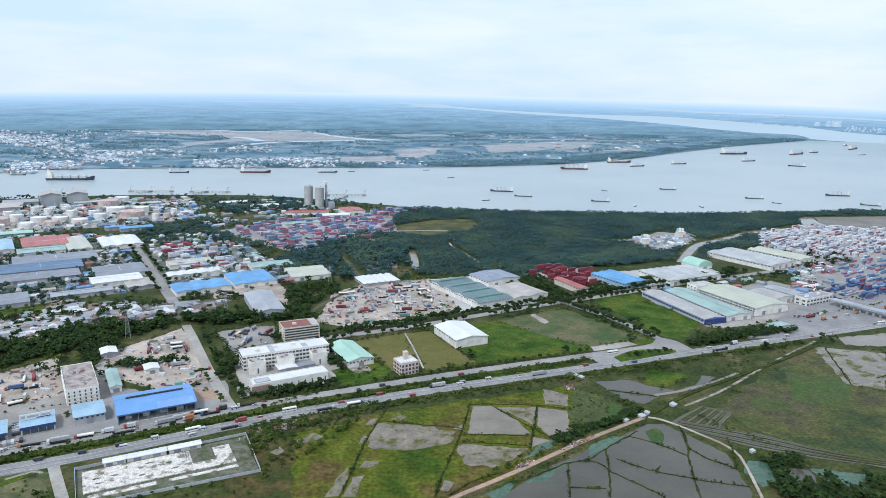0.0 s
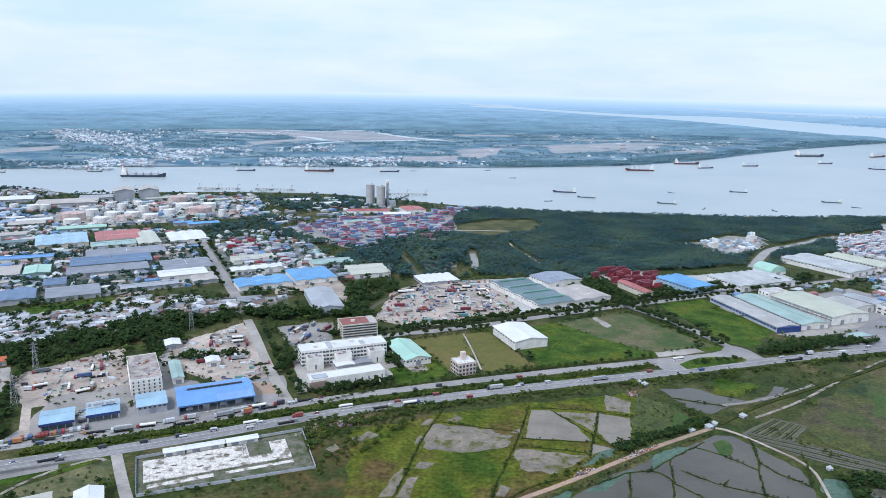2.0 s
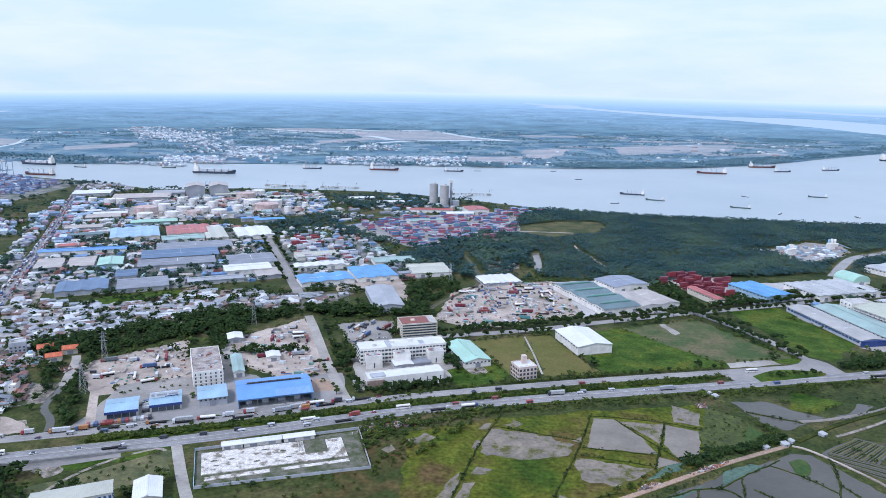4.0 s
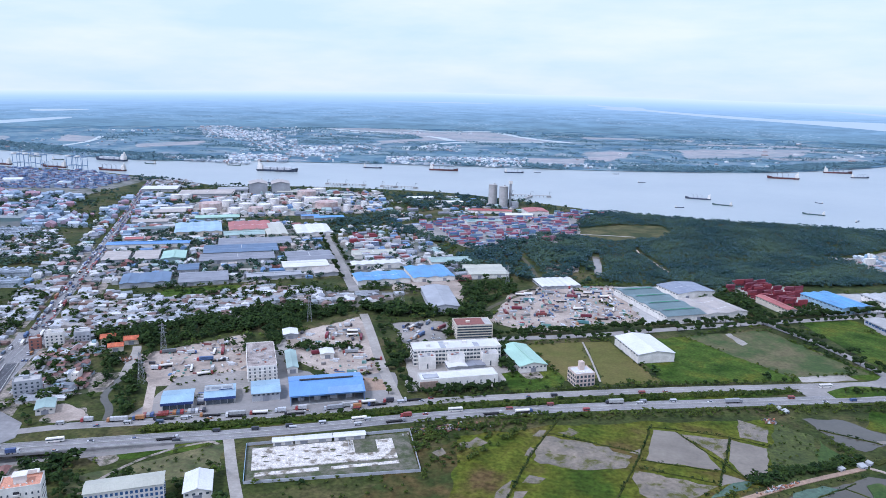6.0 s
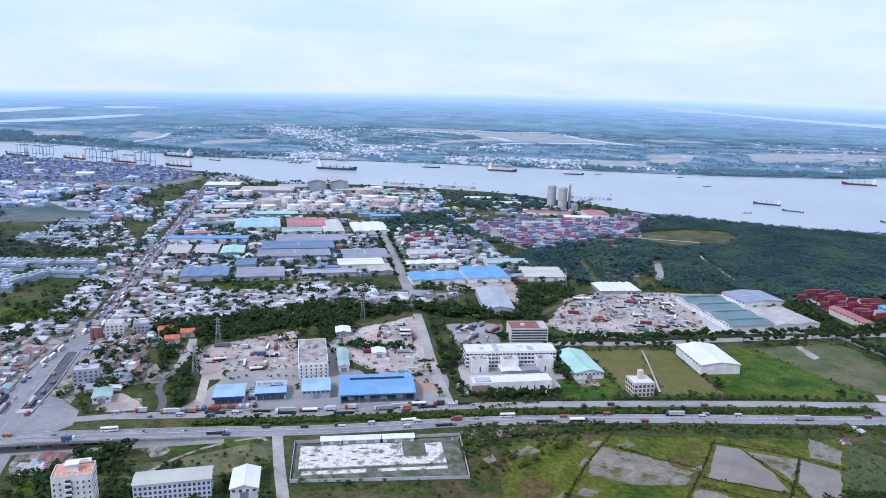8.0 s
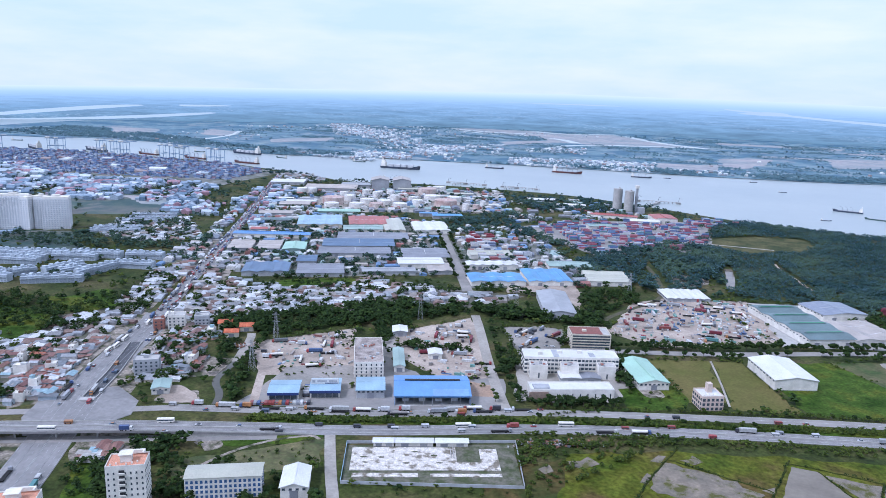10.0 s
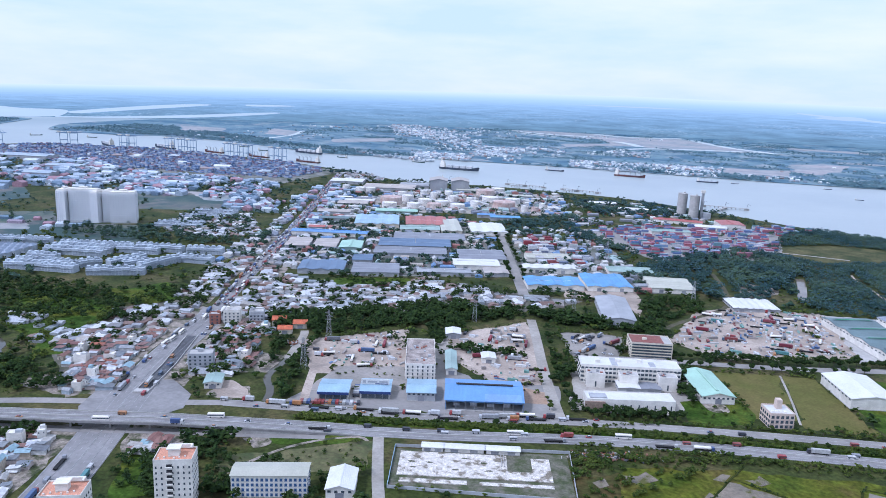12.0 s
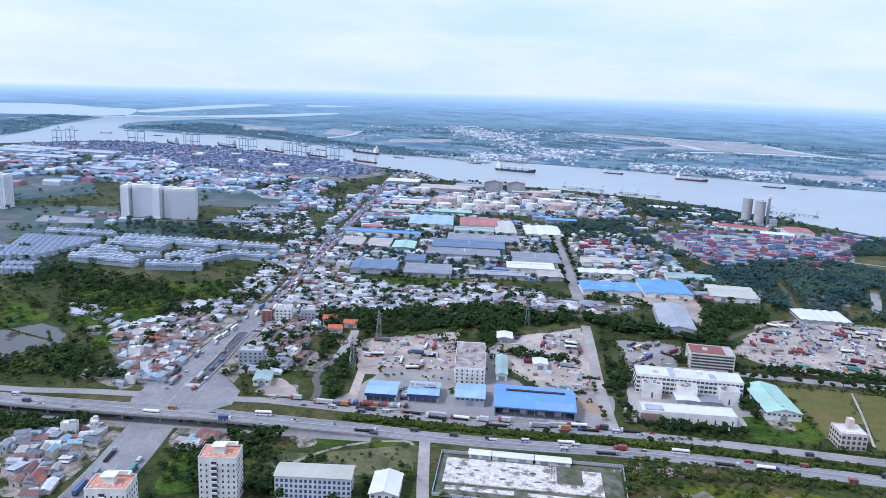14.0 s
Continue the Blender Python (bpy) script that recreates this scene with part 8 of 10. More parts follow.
for x, y, r, h, red in ((-838, 1327, 22.8, 14.0, 1), (-814, 1284, 15.1, 9.3, 0), (-830, 1379, 12.9, 12.0, 0), (-774, 1314, 14.3, 8.9, 0), (-845, 1469, 8.0, 12.0, 0), (-783, 1372, 14.9, 9.2, 0), (-810, 1459, 9.0, 12.0, 0), (-740, 1336, 14.5, 9.0, 1), (-745, 1378, 14.9, 9.2, 0), (-752, 1438, 10.0, 12.0, 0), (-698, 1360, 15.1, 9.3, 0), (-710, 1439, 8.8, 12.0, 0), (-738, 1569, 21.5, 13.4, 1), (-740, 1640, 16.2, 10.1, 0), (-686, 1488, 18.2, 11.3, 0), (-641, 1507, 16.0, 9.9, 0), (-627, 1431, 24.0, 14.0, 1), (-680, 1405, 11.8, 12.0, 0), (-957, 1420, 11.1, 12.0, 0), (-976, 1410, 12.4, 12.0, 0), (-1022, 1416, 8.9, 12.0, 0), (-575, 1418, 7.3, 12.0, 0), (-552, 1418, 7.3, 12.0, 1), (-560, 1476, 6.7, 12.0, 0), (-866, 1412, 9.7, 12.0, 0), (-789, 1488, 9.2, 12.0, 0)):
    tank(x, y, r, h, TANK_R if red else TANK_W, "rusty red storage tank in the tank farm" if red else "white cylindrical storage tank in the tank farm")
for x, y in ((-303, 1600), (-275, 1578)):
    s = thing("silo", x, y, 0, 0, "tall pale concrete silo by the river", "silo", "silos")
    part("shaft", Shape().cyl(0, 0, 0, 46, 9, 24), CONCRETE, s)
    part("cap", Shape().cyl(0, 0, 46.01, 47.2, 9.3, 24).cyl(3, 3, 47.2, 49.5, 2.2, 10), CONCRETE, s)
    part("stair_cage", Shape().box(8.9, 10.2, -1, 1, 0, 47), STEEL, s)
st = thing("silo_tower", -262, 1592, 0, 30, "white elevator tower beside the silos", "tower")
part("shaft", Shape().box(-2.2, 2.2, -2.2, 2.2, 0, 52), GREYW, st)
part("head", Shape().box(-3.4, 3.4, -3.4, 3.4, 52.01, 58), WHITE, st)
part("annex", Shape().box(2.4, 18, -6, 8, 0, 12), GREYW, st)
for (ax, ay), (bx, by) in (((-255, 1694), (-240, 1782)), ((-293, 1776), (-197, 1789)), ((-620, 1770), (-600, 1810)), ((-640, 1810), (-540, 1812)), ((-760, 1765), (-740, 1800)), ((-790, 1800), (-680, 1806))):
    jetty = tagged(ribbon([(ax, ay), (bx, by)], -2.2, 2.2, 2.4, 3.2).made("jetty", CONCRETE), "narrow concrete jetty on piles", "jetty", kind="structure")
    for px, py, pa in along([(ax, ay), (bx, by)], 9.0, 0):
        part("pile", Shape().cyl(px, py, -2.5, 2.4, 0.9, 8), CONCRETE, jetty)
for x, y in ((-640, 1812), (-600, 1812), (-550, 1814), (-790, 1802), (-740, 1806), (-690, 1808), (-290, 1780), (-245, 1786), (-200, 1792)):
    j = thing("mooring_dolphin", x, y, -1.6, 20, "concrete mooring dolphin with a loading arm", "mooring", "moorings")
    part("pile_cap", Shape().box(-5, 5, -4, 4, 0, 4), CONCRETE, j)
    part("loading_arm", Shape().beam((0, 0, 4), (2, 0, 14), 0.8).beam((2, 0, 14), (9, 0, 11), 0.6), STEEL, j)
crane = gantry_crane("blue ship-to-shore gantry crane on the quay")
PROTOS = [crane]
for x, y, a in ((-2440, 1650, -32), (-2410, 1668, -32), (-2230, 1735, -16), (-2200, 1744, -16), (-2050, 1780, -6), (-1990, 1784, -6), (-1950, 1786, -6), (-1780, 1790, -4), (-1740, 1791, -2), (-1700, 1792, -2), (-1590, 1792, 0), (-1555, 1790, 0), (-2540, 1430, -85), (-2545, 1480, -85)):
    place(crane, x, y, 0, a + RNG.uniform(-2, 2))
HULL_B = mat("hull_blue_black", (0.05, 0.07, 0.11), (0.07, 0.08, 0.10), scale=0.05)
HULL_R = mat("hull_rust_red", (0.16, 0.06, 0.05), (0.10, 0.06, 0.06), scale=0.05)
HULL_G = mat("hull_green", (0.07, 0.13, 0.12), (0.09, 0.12, 0.11), scale=0.05)
s_big = ship_proto(130, "long blue-hulled cargo ship with deck cargo", HULL_B, 0, True)
s_bulk = ship_proto(95, "dark bulk carrier with deck cranes", HULL_R, 4)
s_coast = ship_proto(62, "small dark coaster with deck cranes", HULL_B, 3)
s_barge = ship_proto(46, "low green river barge with grey hatches", HULL_G)
s_boat = ship_proto(22, "small dark river boat under way", HULL_B)
PROTOS += [s_big, s_bulk, s_coast, s_barge, s_boat]
for p, x, y, a in ((s_big, -1050, 2020, 8), (s_big, -1690, 2075, 175), (s_coast, -822, 2232, 5), (s_bulk, -592, 2262, 4), (s_coast, -371, 2296, 6), (s_coast, 154, 1908, 172), (s_barge, 202, 1821, 165), (s_bulk, 450, 2500, 178), (s_bulk, 670, 2770, 8), (s_coast, 704, 2634, 20), (s_coast, 891, 2743, 12),
                   (s_boat, 437, 1952, 130), (s_barge, 384, 1752, 165), (s_barge, 623, 1995, 170), (s_boat, 454, 1687, 60), (s_boat, 609, 1685, 100), (s_big, 1294, 3240, 10), (s_coast, 1327, 2721, 160), (s_coast, 1053, 1917, 172), (s_barge, 798, 1840, 170), (s_boat, 823, 1766, 150), (s_bulk, 1594, 3281, 30), (s_coast, 1730, 3396, 30),
                   (s_barge, 1046, 1751, 150), (s_bulk, 2055, 3653, 40), (s_coast, 1222, 2905, 15), (s_boat, 103, 1743, 20), (s_barge, -1253, 2113, 5), (s_barge, -1514, 2041, 175), (s_bulk, -1490, 1835, 180), (s_bulk, -1700, 1838, 178), (s_bulk, -1900, 1836, 176), (s_big, -2120, 1815, 168), (s_big, -2320, 1735, 158), (s_barge, -2649, 1905, 20), (s_barge, -2850, 1800, 60),
                   (s_barge, -2000, 2080, 10), (s_barge, -1850, 2020, 3), (s_coast, -930, 1760, 30), (s_coast, 2150, 3900, 50), (s_barge, 2250, 3500, 70), (s_barge, 1900, 3300, 20), (s_boat, 1500, 2300, 40), (s_barge, 2500, 4000, 20), (s_boat, -300, 2330, 0), (s_boat, -60, 2400, 20), (s_boat, 20, 2200, 10)):
    place(p, x, y, -1.6, a)
for p in ((-423, 596, 28), (-331, 722, 28), (-393, 524, 28), (-252, 805, 28), (-300, 1080, 32), (-150, 930, 30)):
    pylon(*p, "grey lattice power pylon among trees")

# ---- containers ----
box_red = container_proto(CONTAINER_RED)
PROTOS.append(box_red)
rc = np.random.default_rng(11)
RED_YARD = [(112, 1066), (218, 1056), (246, 975), (207, 940), (128, 1004)]
for i in range(-3, 8):
    for j in range(18):
        dx, dy = rot(i * 14.0, j * 6.2, 30)
        x, y = 170 + dx, 935 + dy
        ends = [np.array([p + q * c for q in (0.0, 6.0, 12.2)]) for p, c in ((x, 0.866), (y, 0.5))]
        if i % 4 == 1 and j > 9 or not inside(RED_YARD, *ends).all() or not free(*ends, (HARD,)).all() or rc.random() < 0.12:
            continue
        for k in range(int(rc.integers(1, 5))):
            place(box_red, x + rc.uniform(-0.3, 0.3), y, 0.12 + k * 2.6, 30)


def container_field(name, pts, material, label, ang, gap=2.75, high=4, keep=0.8, seed=1, lane=5):
    """Stacks of containers, too many to count, in rows with lanes between blocks."""
    rng = np.random.default_rng(seed)
    a = np.array(pts)
    cx, cy = a.mean(0)
    rows = []
    R = 1.2 * np.abs(a - (cx, cy)).max() + 20
    ni, nj = int(R / 13.4), int(R / gap)
    for i in range(-ni, ni):
        stack = rng.integers(1, high + 1)
        for j in range(-nj, nj):
            if j % (lane + 3) >= lane or i % 5 == 0:
                continue
            if j % (lane + 3) == 0:
                stack = rng.integers(1, high + 1)
            dx, dy = rot(i * 13.4, j * gap, ang)
            x, y = cx + dx, cy + dy
            if rng.random() > keep or not inside(pts, np.array([x]), np.array([y]))[0]:
                continue
            n = max(1, stack - int(rng.random() < 0.3))
            for k in range(n):
                rows.append((x, y, 0.1 + k * 2.62, 12.2, 2.44, 2.6, ang))
    boxes_stuff(name, rows, material, label, "containers")


container_field("container_stack", [(-395, 1310), (-330, 1420), (-200, 1470), (-95, 1430), (-96, 1290), (-243, 1150)], CONTAINER, "stacked red and blue shipping containers", 30, keep=0.6, seed=2)
container_field("container_stack", [(-150, 1420), (-60, 1560), (-110, 1570), (-190, 1480)], CONTAINER, "stacked red and blue shipping containers", 30, keep=0.8, seed=3)
container_field("container_stack", [(-450, 1120), (-395, 1160), (-330, 1090), (-300, 1030), (-360, 985)], CONTAINER_PALE, "white and red refrigerated containers in stacks", 32, keep=0.8, seed=4)
container_field("container_stack", [(-430, 1090), (-470, 1180), (-430, 1200), (-390, 1130)], CONTAINER_RED, "stacked dark red containers", 30, keep=0.8, seed=14)
container_field("container_stack", [(515, 934), (530, 964), (575, 988), (700, 1016), (900, 1010), (700, 938), (565, 912)], CONTAINER_BLUE, "stacked blue shipping containers", 34, high=3, keep=0.9, seed=5)
container_field("container_stack", [(545, 1060), (600, 1045), (580, 996), (700, 1022), (900, 1018), (1000, 1150), (780, 1180), (657, 1142), (615, 1110)], CONTAINER, "scattered red, white and blue containers in a yard", 34, high=2, keep=0.4, seed=15)
container_field("container_stack", [(640, 1150), (560, 1240), (610, 1370), (760, 1440), (930, 1400), (900, 1220)], CONTAINER_PALE, "stacked white and red containers", 34, high=3, keep=0.94, seed=6, lane=8)
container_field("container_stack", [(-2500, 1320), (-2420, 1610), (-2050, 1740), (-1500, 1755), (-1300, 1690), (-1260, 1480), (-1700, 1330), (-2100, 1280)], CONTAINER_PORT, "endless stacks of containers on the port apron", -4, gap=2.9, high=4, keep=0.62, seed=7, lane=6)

# ---- vehicles ----
trucks = [truck_proto(15.0, "articulated truck carrying a painted steel container", loadmat=TRUCK_LOAD), truck_proto(15.0, "articulated truck carrying a dark red container", loadmat=CONTAINER_RED), truck_proto(9.0, "short box lorry with painted body"), truck_proto(14.0, "tanker truck with a white cylindrical tank", "tank"), truck_proto(15.5, "flatbed truck with an empty trailer", "flat")]
cars = [car_proto("compact car with painted body"), car_proto("boxy delivery van with dark windows", "van", 5.4, 2.4, True)]
bus = car_proto("long white coach with dark window band", "bus", 11.5, 3.3, True)
PROTOS += trucks + cars + [bus]


def traffic(line, step, off, seed, share=0.55, zs=None, flip=False, z=0.3, heavy=0.45):
    rng = np.random.default_rng(seed)
    for x, y, a in along(line, step, off):
        if rng.random() > share:
            continue
        h = z
        if zs:
            h += float(np.interp(x, [p[0] for p in line], zs))
        pick = trucks[int(rng.choice([0, 0, 2, 2, 3, 4, 4]))] if rng.random() < heavy else cars[int(rng.integers(0, 2))] if rng.random() < 0.9 else bus
        place(pick, x + rng.uniform(-3, 3) * math.cos(radians(a)), y + rng.uniform(-3, 3) * math.sin(radians(a)), h, a + (180 if flip else 0))


near_hw = [p for p in SOUTH if -640 < p[0] < 620]
hz = [DECK_Z[SOUTH.index(p)] for p in near_hw]
traffic(near_hw, 26, -5.2, 1, 0.42, hz, heavy=0.22)
traffic(near_hw, 30, -2.0, 2, 0.3, hz, heavy=0.22)
traffic(near_hw, 28, 2.0, 3, 0.3, hz, True, heavy=0.22)
traffic(near_hw, 26, 5.2, 4, 0.4, hz, True, heavy=0.22)
west_north = [p for p in NORTH if p[0] < -130]
traffic(west_north, 17.5, 3.2, 5, 0.95, None, True, heavy=0.8)
traffic([p for p in west_north if p[0] > -330], 18.5, -0.6, 7, 0.75, None, True, heavy=0.55)
traffic(NORTH, 24, -3.6, 6, 0.4, None, True, heavy=0.3)
AVENUE = [(-466, 407), (-512, 480), (-557, 573), (-640, 705), (-722, 845), (-900, 1135), (-1080, 1420), (-1225, 1655)]
for k, off in enumerate((-12.5, -9.0, 9.0, 12.5)):
    traffic(AVENUE[:3], 11 if off > 0 else 20, off, 10 + k, 0.7, None, off < 0, 0.22, 0.2)
jam = []
for off in (-6.6, -3.6, 3.4, 6.6):
    for x, y, a in along(AVENUE[4:], 10, off):
        if RNG.random() < 0.7:
            jam.append((x, y, 0.25, RNG.choice([4.4, 5.5, 9, 12]), 2.1, RNG.uniform(1.4, 3.2), a))
boxes_stuff("far_traffic", jam, picked("far_vehicle_paint", [(0.55, 0.55, 0.56), (0.10, 0.11, 0.14), (0.34, 0.12, 0.11), (0.45, 0.46, 0.48), (0.12, 0.16, 0.28)]), "dense far traffic on the avenue", "traffic")
for k, off in enumerate((-6.4, -3.4, 3.4, 6.4)):
    traffic(AVENUE[2:5], 13, off, 30 + k, 0.62, None, off < 0, 0.24, 0.25)
traffic([(-292, 110), (-332, 190), (-378, 282), (-417, 341)], 17, 9, 20, 0.6, None, False, 0.22)
traffic([(-292, 110), (-332, 190), (-378, 282), (-417, 341)], 17, -11, 21, 0.6, None, True, 0.22)
traffic([(367, 768), (513, 835), (640, 900)], 20, 10, 22, 0.6)
traffic([(400, 800), (560, 885), (660, 940)], 24, 6, 23, 0.6)
ry = np.random.default_rng(21)
for pts, step, keep, a0 in (([(-138, 900), (-110, 940), (-25, 975), (14, 845), (-85, 770), (-140, 785)], 13.5, 0.6, 10), ([(-325, 675), (-286, 745), (-215, 620), (-225, 585), (-285, 620)], 13, 0.6, 20), ([(-430, 578), (-378, 650), (-318, 565), (-380, 530)], 13, 0.6, 30), ([(-236, 737), (-208, 759), (-189, 760), (-175, 713), (-206, 683)], 9, 0.5, 80), ([(525, 1040), (562, 1067), (527, 952), (534, 904), (496, 893), (497, 981)], 12, 0.7, 60), ([(469, 1037), (549, 1092), (616, 1123), (574, 1043), (525, 1040)], 12, 0.7, 30)):
    xs, ys = scatter(pts, step, ry, keep)
    for x, y in zip(xs, ys):
        q = ry.random()
        pick = trucks[int(ry.choice([0, 2, 3, 4, 4, 1]))] if q < 0.5 else cars[int(ry.integers(0, 2))]
        place(pick, x, y, 0.12, a0 + ry.choice([0, 180, 90]) + ry.uniform(-12, 12))
for k in range(18):
    dx, dy = rot(-14 + k * 2.7, -7, 30)
    place(cars[1 if k % 4 else 0], -343 + dx, 482 + dy, 0.16, 118)
for k in range(7):
    dx, dy = rot(-3.5, 3 + k * 3.0, 30)
    place(cars[1], -317 + dx, 501 + dy, 0.16, 30)

# ---- small houses ----
houses = [house_proto(0, HOUSE_ROOF, HOUSE_WALL, "small house under a zinc gable roof"), house_proto(1, HOUSE_ROOF, HOUSE_WALL, "small house under a sloping zinc roof"), house_proto(2, HOUSE_ROOF, HOUSE_WALL, "two-storey house under a zinc roof"),
          house_proto(3, HOUSE_TILE, HOUSE_WALL, "small house under a red tiled roof"), house_proto(4, HOUSE_ROOF, WHITE, "narrow three-storey house with flat roof"), house_proto(5, HOUSE_ROOF, HOUSE_WALL, "small hut with a lean-to roof")]
farm_hut = house_proto(1, R_SILVER, GREYW, "farm hut with a pale zinc roof")
PROTOS += [*houses, farm_hut]
rh = np.random.default_rng(5)
PLOTS = (
    ([(-620, 687), (-639, 740), (-598, 751), (-568, 748), (-522, 752), (-500, 773), (-468, 805), (-461, 861), (-370, 836), (-350, 796), (-375, 788), (-427, 784), (-412, 754), (-366, 712), (-409, 686), (-444, 705), (-474, 641), (-509, 629), (-511, 602), (-544, 585), (-578, 606)], 13.0, 0.62, 30), ([(-547, 559), (-507, 572), (-454, 537), (-424, 487), (-452, 456), (-500, 507)], 12.5, 0.62, 25),
    ([(-605, 705), (-480, 770), (-425, 800), (-330, 850), (-268, 862), (-290, 800), (-345, 775), (-470, 690), (-522, 622)], 13.0, 0.86, 30), ([(-604, 440), (-654, 533), (-630, 600), (-545, 500), (-492, 412), (-505, 388)], 13.0, 0.72, 28), ([(-497, 535), (-540, 600), (-520, 625), (-450, 590), (-470, 560)], 13.0, 0.62, 25),
    ([(-400, 262), (-465, 276), (-486, 300), (-486, 325), (-458, 350), (-446, 346), (-430, 320), (-414, 296), (-398, 272)], 12.5, 0.95, 35), ([(-404, 356), (-420, 378), (-395, 391), (-374, 378), (-382, 350)], 12.5, 0.95, 30), ([(-504, 380), (-500, 410), (-520, 440), (-548, 436), (-538, 392)], 12.5, 0.95, 30), ([(-640, 600), (-745, 780), (-715, 795), (-615, 625)], 13.0, 0.8, 30), ([(-580, 640), (-690, 800), (-640, 760), (-560, 620)], 13.0, 0.6, 30),
    ([(-967, 841), (-1040, 960), (-960, 1040), (-800, 900), (-838, 850)], 13.0, 0.8, 32), ([(-1254, 1680), (-1170, 1720), (-1060, 1640), (-1100, 1500)], 13.5, 0.8, 28), ([(-720, 470), (-690, 500), (-650, 470), (-690, 440)], 13, 0.6, 20), ([(-640, 470), (-600, 460), (-600, 430), (-640, 430)], 13, 0.6, 20))
ground_piece("settlement_ground", wavy([(-610, 700), (-480, 775), (-330, 858), (-262, 866), (-285, 795), (-345, 770), (-470, 685), (-530, 610)], RNG, 12, 3), 0.07, mat("trodden_ground", (0.15, 0.135, 0.115), (0.08, 0.085, 0.05), scale=0.06, fine=0.6), "trodden ground between small houses", "ground")
ground_piece("settlement_ground", wavy([(-610, 436), (-664, 533), (-632, 610), (-545, 505), (-488, 410), (-505, 384)], RNG, 12, 3), 0.07, bpy.data.materials["trodden_ground"], "trodden ground between small houses", "ground")
for pts in ([(-396, 258), (-468, 272), (-492, 300), (-490, 328), (-458, 354), (-442, 348), (-410, 294)], [(-402, 352), (-424, 380), (-395, 395), (-370, 380), (-380, 346)], [(-500, 378), (-494, 412), (-520, 444), (-552, 438), (-540, 388)]):
    ground_piece("settlement_ground", wavy(pts, RNG, 8, 3), 0.09, WEEDY, "trodden weedy ground between small houses", "ground")
nearby, rest = [], []
for pts, step, keep, a0 in PLOTS:
    xs, ys = scatter(pts, step * 0.56, rh, min(0.95, keep * 1.05))
    for x, y in zip(xs, ys):
        if free(np.array([x]), np.array([y]), (HARD,))[0]:
            nearby.append((math.hypot(x + 10, y - 60), x, y, a0))
for off in (16, 24, 32, -16, -24, -32):
    for x, y, a in along([(-499, 452), (-515, 478), (-558, 572), (-640, 705), (-722, 845), (-790, 955)], 8.2, off):
        x, y = x + rh.normal(0, 1.2), y + rh.normal(0, 1.2)
        if rh.random() < (0.85 if abs(off) < 30 else 0.6) and free(np.array([x]), np.array([y]), (HARD,))[0]:
            nearby.append((math.hypot(x + 10, y - 60), x, y, a))
for off in (17, 25, 33):
    for x, y, a in along([(-476, 412), (-499, 452)], 8.0, off):
        nearby.append((math.hypot(x + 10, y - 60), x + rh.normal(0, 1), y + rh.normal(0, 1), a))
nearby.sort()
for k, (d, x, y, a0) in enumerate(nearby):
    if k < 330:
        kind = int(rh.choice([0, 1, 2, 3, 4, 5], p=[0.34, 0.26, 0.05, 0.12, 0.02, 0.21]))
        s = rh.uniform(0.5, 0.85)
        place(houses[kind], x, y, 0, a0 + rh.choice([0, 90, 180, 270]) + rh.normal(0, 7), s, s * rh.uniform(0.9, 1.7), rh.uniform(0.7, 1.0))
    else:
        rest.append((x, y))
rest = np.array(rest)
rest = rest[np.random.default_rng(8).random(len(rest)) < 0.5]
huts_stuff("small_houses", rest[:, 0], rest[:, 1], HUT_MIX, "crowded small houses under zinc roofs", "houses", 44, size=(6.5, 12.5), tall=(2.6, 4.2), ang=30)
for x, y, s in ((160, 555, 0.55), (165, 548, 0.75), (171, 554, 0.6), (198, 571, 0.75), (150, 540, 0.6), (130, 628, 0.7), (126, 633, 0.5), (232, 491, 0.5)):
    place(farm_hut, x, y, 0.3, 20 + 11 * (int(x) % 4), s * 0.85, s * 0.6, 0.55, "farm hut with a pale zinc roof")

# ---- small stores and sheds between the halls ----
WORKS_MIX = picked("works_roof_mix", [(0.50, 0.50, 0.48), (0.30, 0.32, 0.34), (0.60, 0.59, 0.56), (0.20, 0.22, 0.26), (0.42, 0.38, 0.33), (0.16, 0.26, 0.42), (0.34, 0.44, 0.42), (0.30, 0.14, 0.12), (0.46, 0.46, 0.45), (0.24, 0.25, 0.27)])
ri = np.random.default_rng(61)
for k, (pts, step, keep, size, tall, lab) in enumerate((
        ([(-960, 1290), (-1000, 1430), (-830, 1640), (-600, 1710), (-480, 1420), (-760, 1240)], 15, 0.62, (6, 15), (3.5, 8), "crowded pale stores and pump houses of the tank farm"),
        ([(-840, 960), (-960, 1150), (-900, 1280), (-760, 1240), (-560, 1240), (-480, 1130), (-390, 905), (-560, 780), (-740, 750)], 13, 0.62, (6, 14), (3.5, 7), "crowded small stores between the factory halls"),
        ([(-480, 1110), (-500, 1250), (-430, 1290), (-330, 1190), (-190, 960), (-340, 860)], 13, 0.55, (6, 13), (3.5, 7), "crowded small stores between the blue-roofed halls"),
        ([(-560, 1590), (-440, 1690), (-300, 1650), (-200, 1560), (-330, 1440), (-420, 1310), (-500, 1430)], 19, 0.42, (7, 16), (3.5, 7), "white riverside stores among trees"),
        ([(250, 900), (250, 940), (430, 1030), (560, 1090), (640, 1110), (560, 1000), (480, 900), (360, 800)], 14, 0.35, (5, 11), (3, 6), "small stores and guard huts round the long halls"))):
    x, y = scatter(pts, step, ri, keep)
    ok = free(x, y, (HARD,)) & free(x + 5, y, (HARD,)) & free(x - 5, y, (HARD,)) & free(x, y + 5, (HARD,)) & free(x, y - 5, (HARD,))
    huts_stuff("works_stores", x[ok], y[ok], WORKS_MIX, lab, "stores", 70 + k, size=size, tall=tall, ang=31)

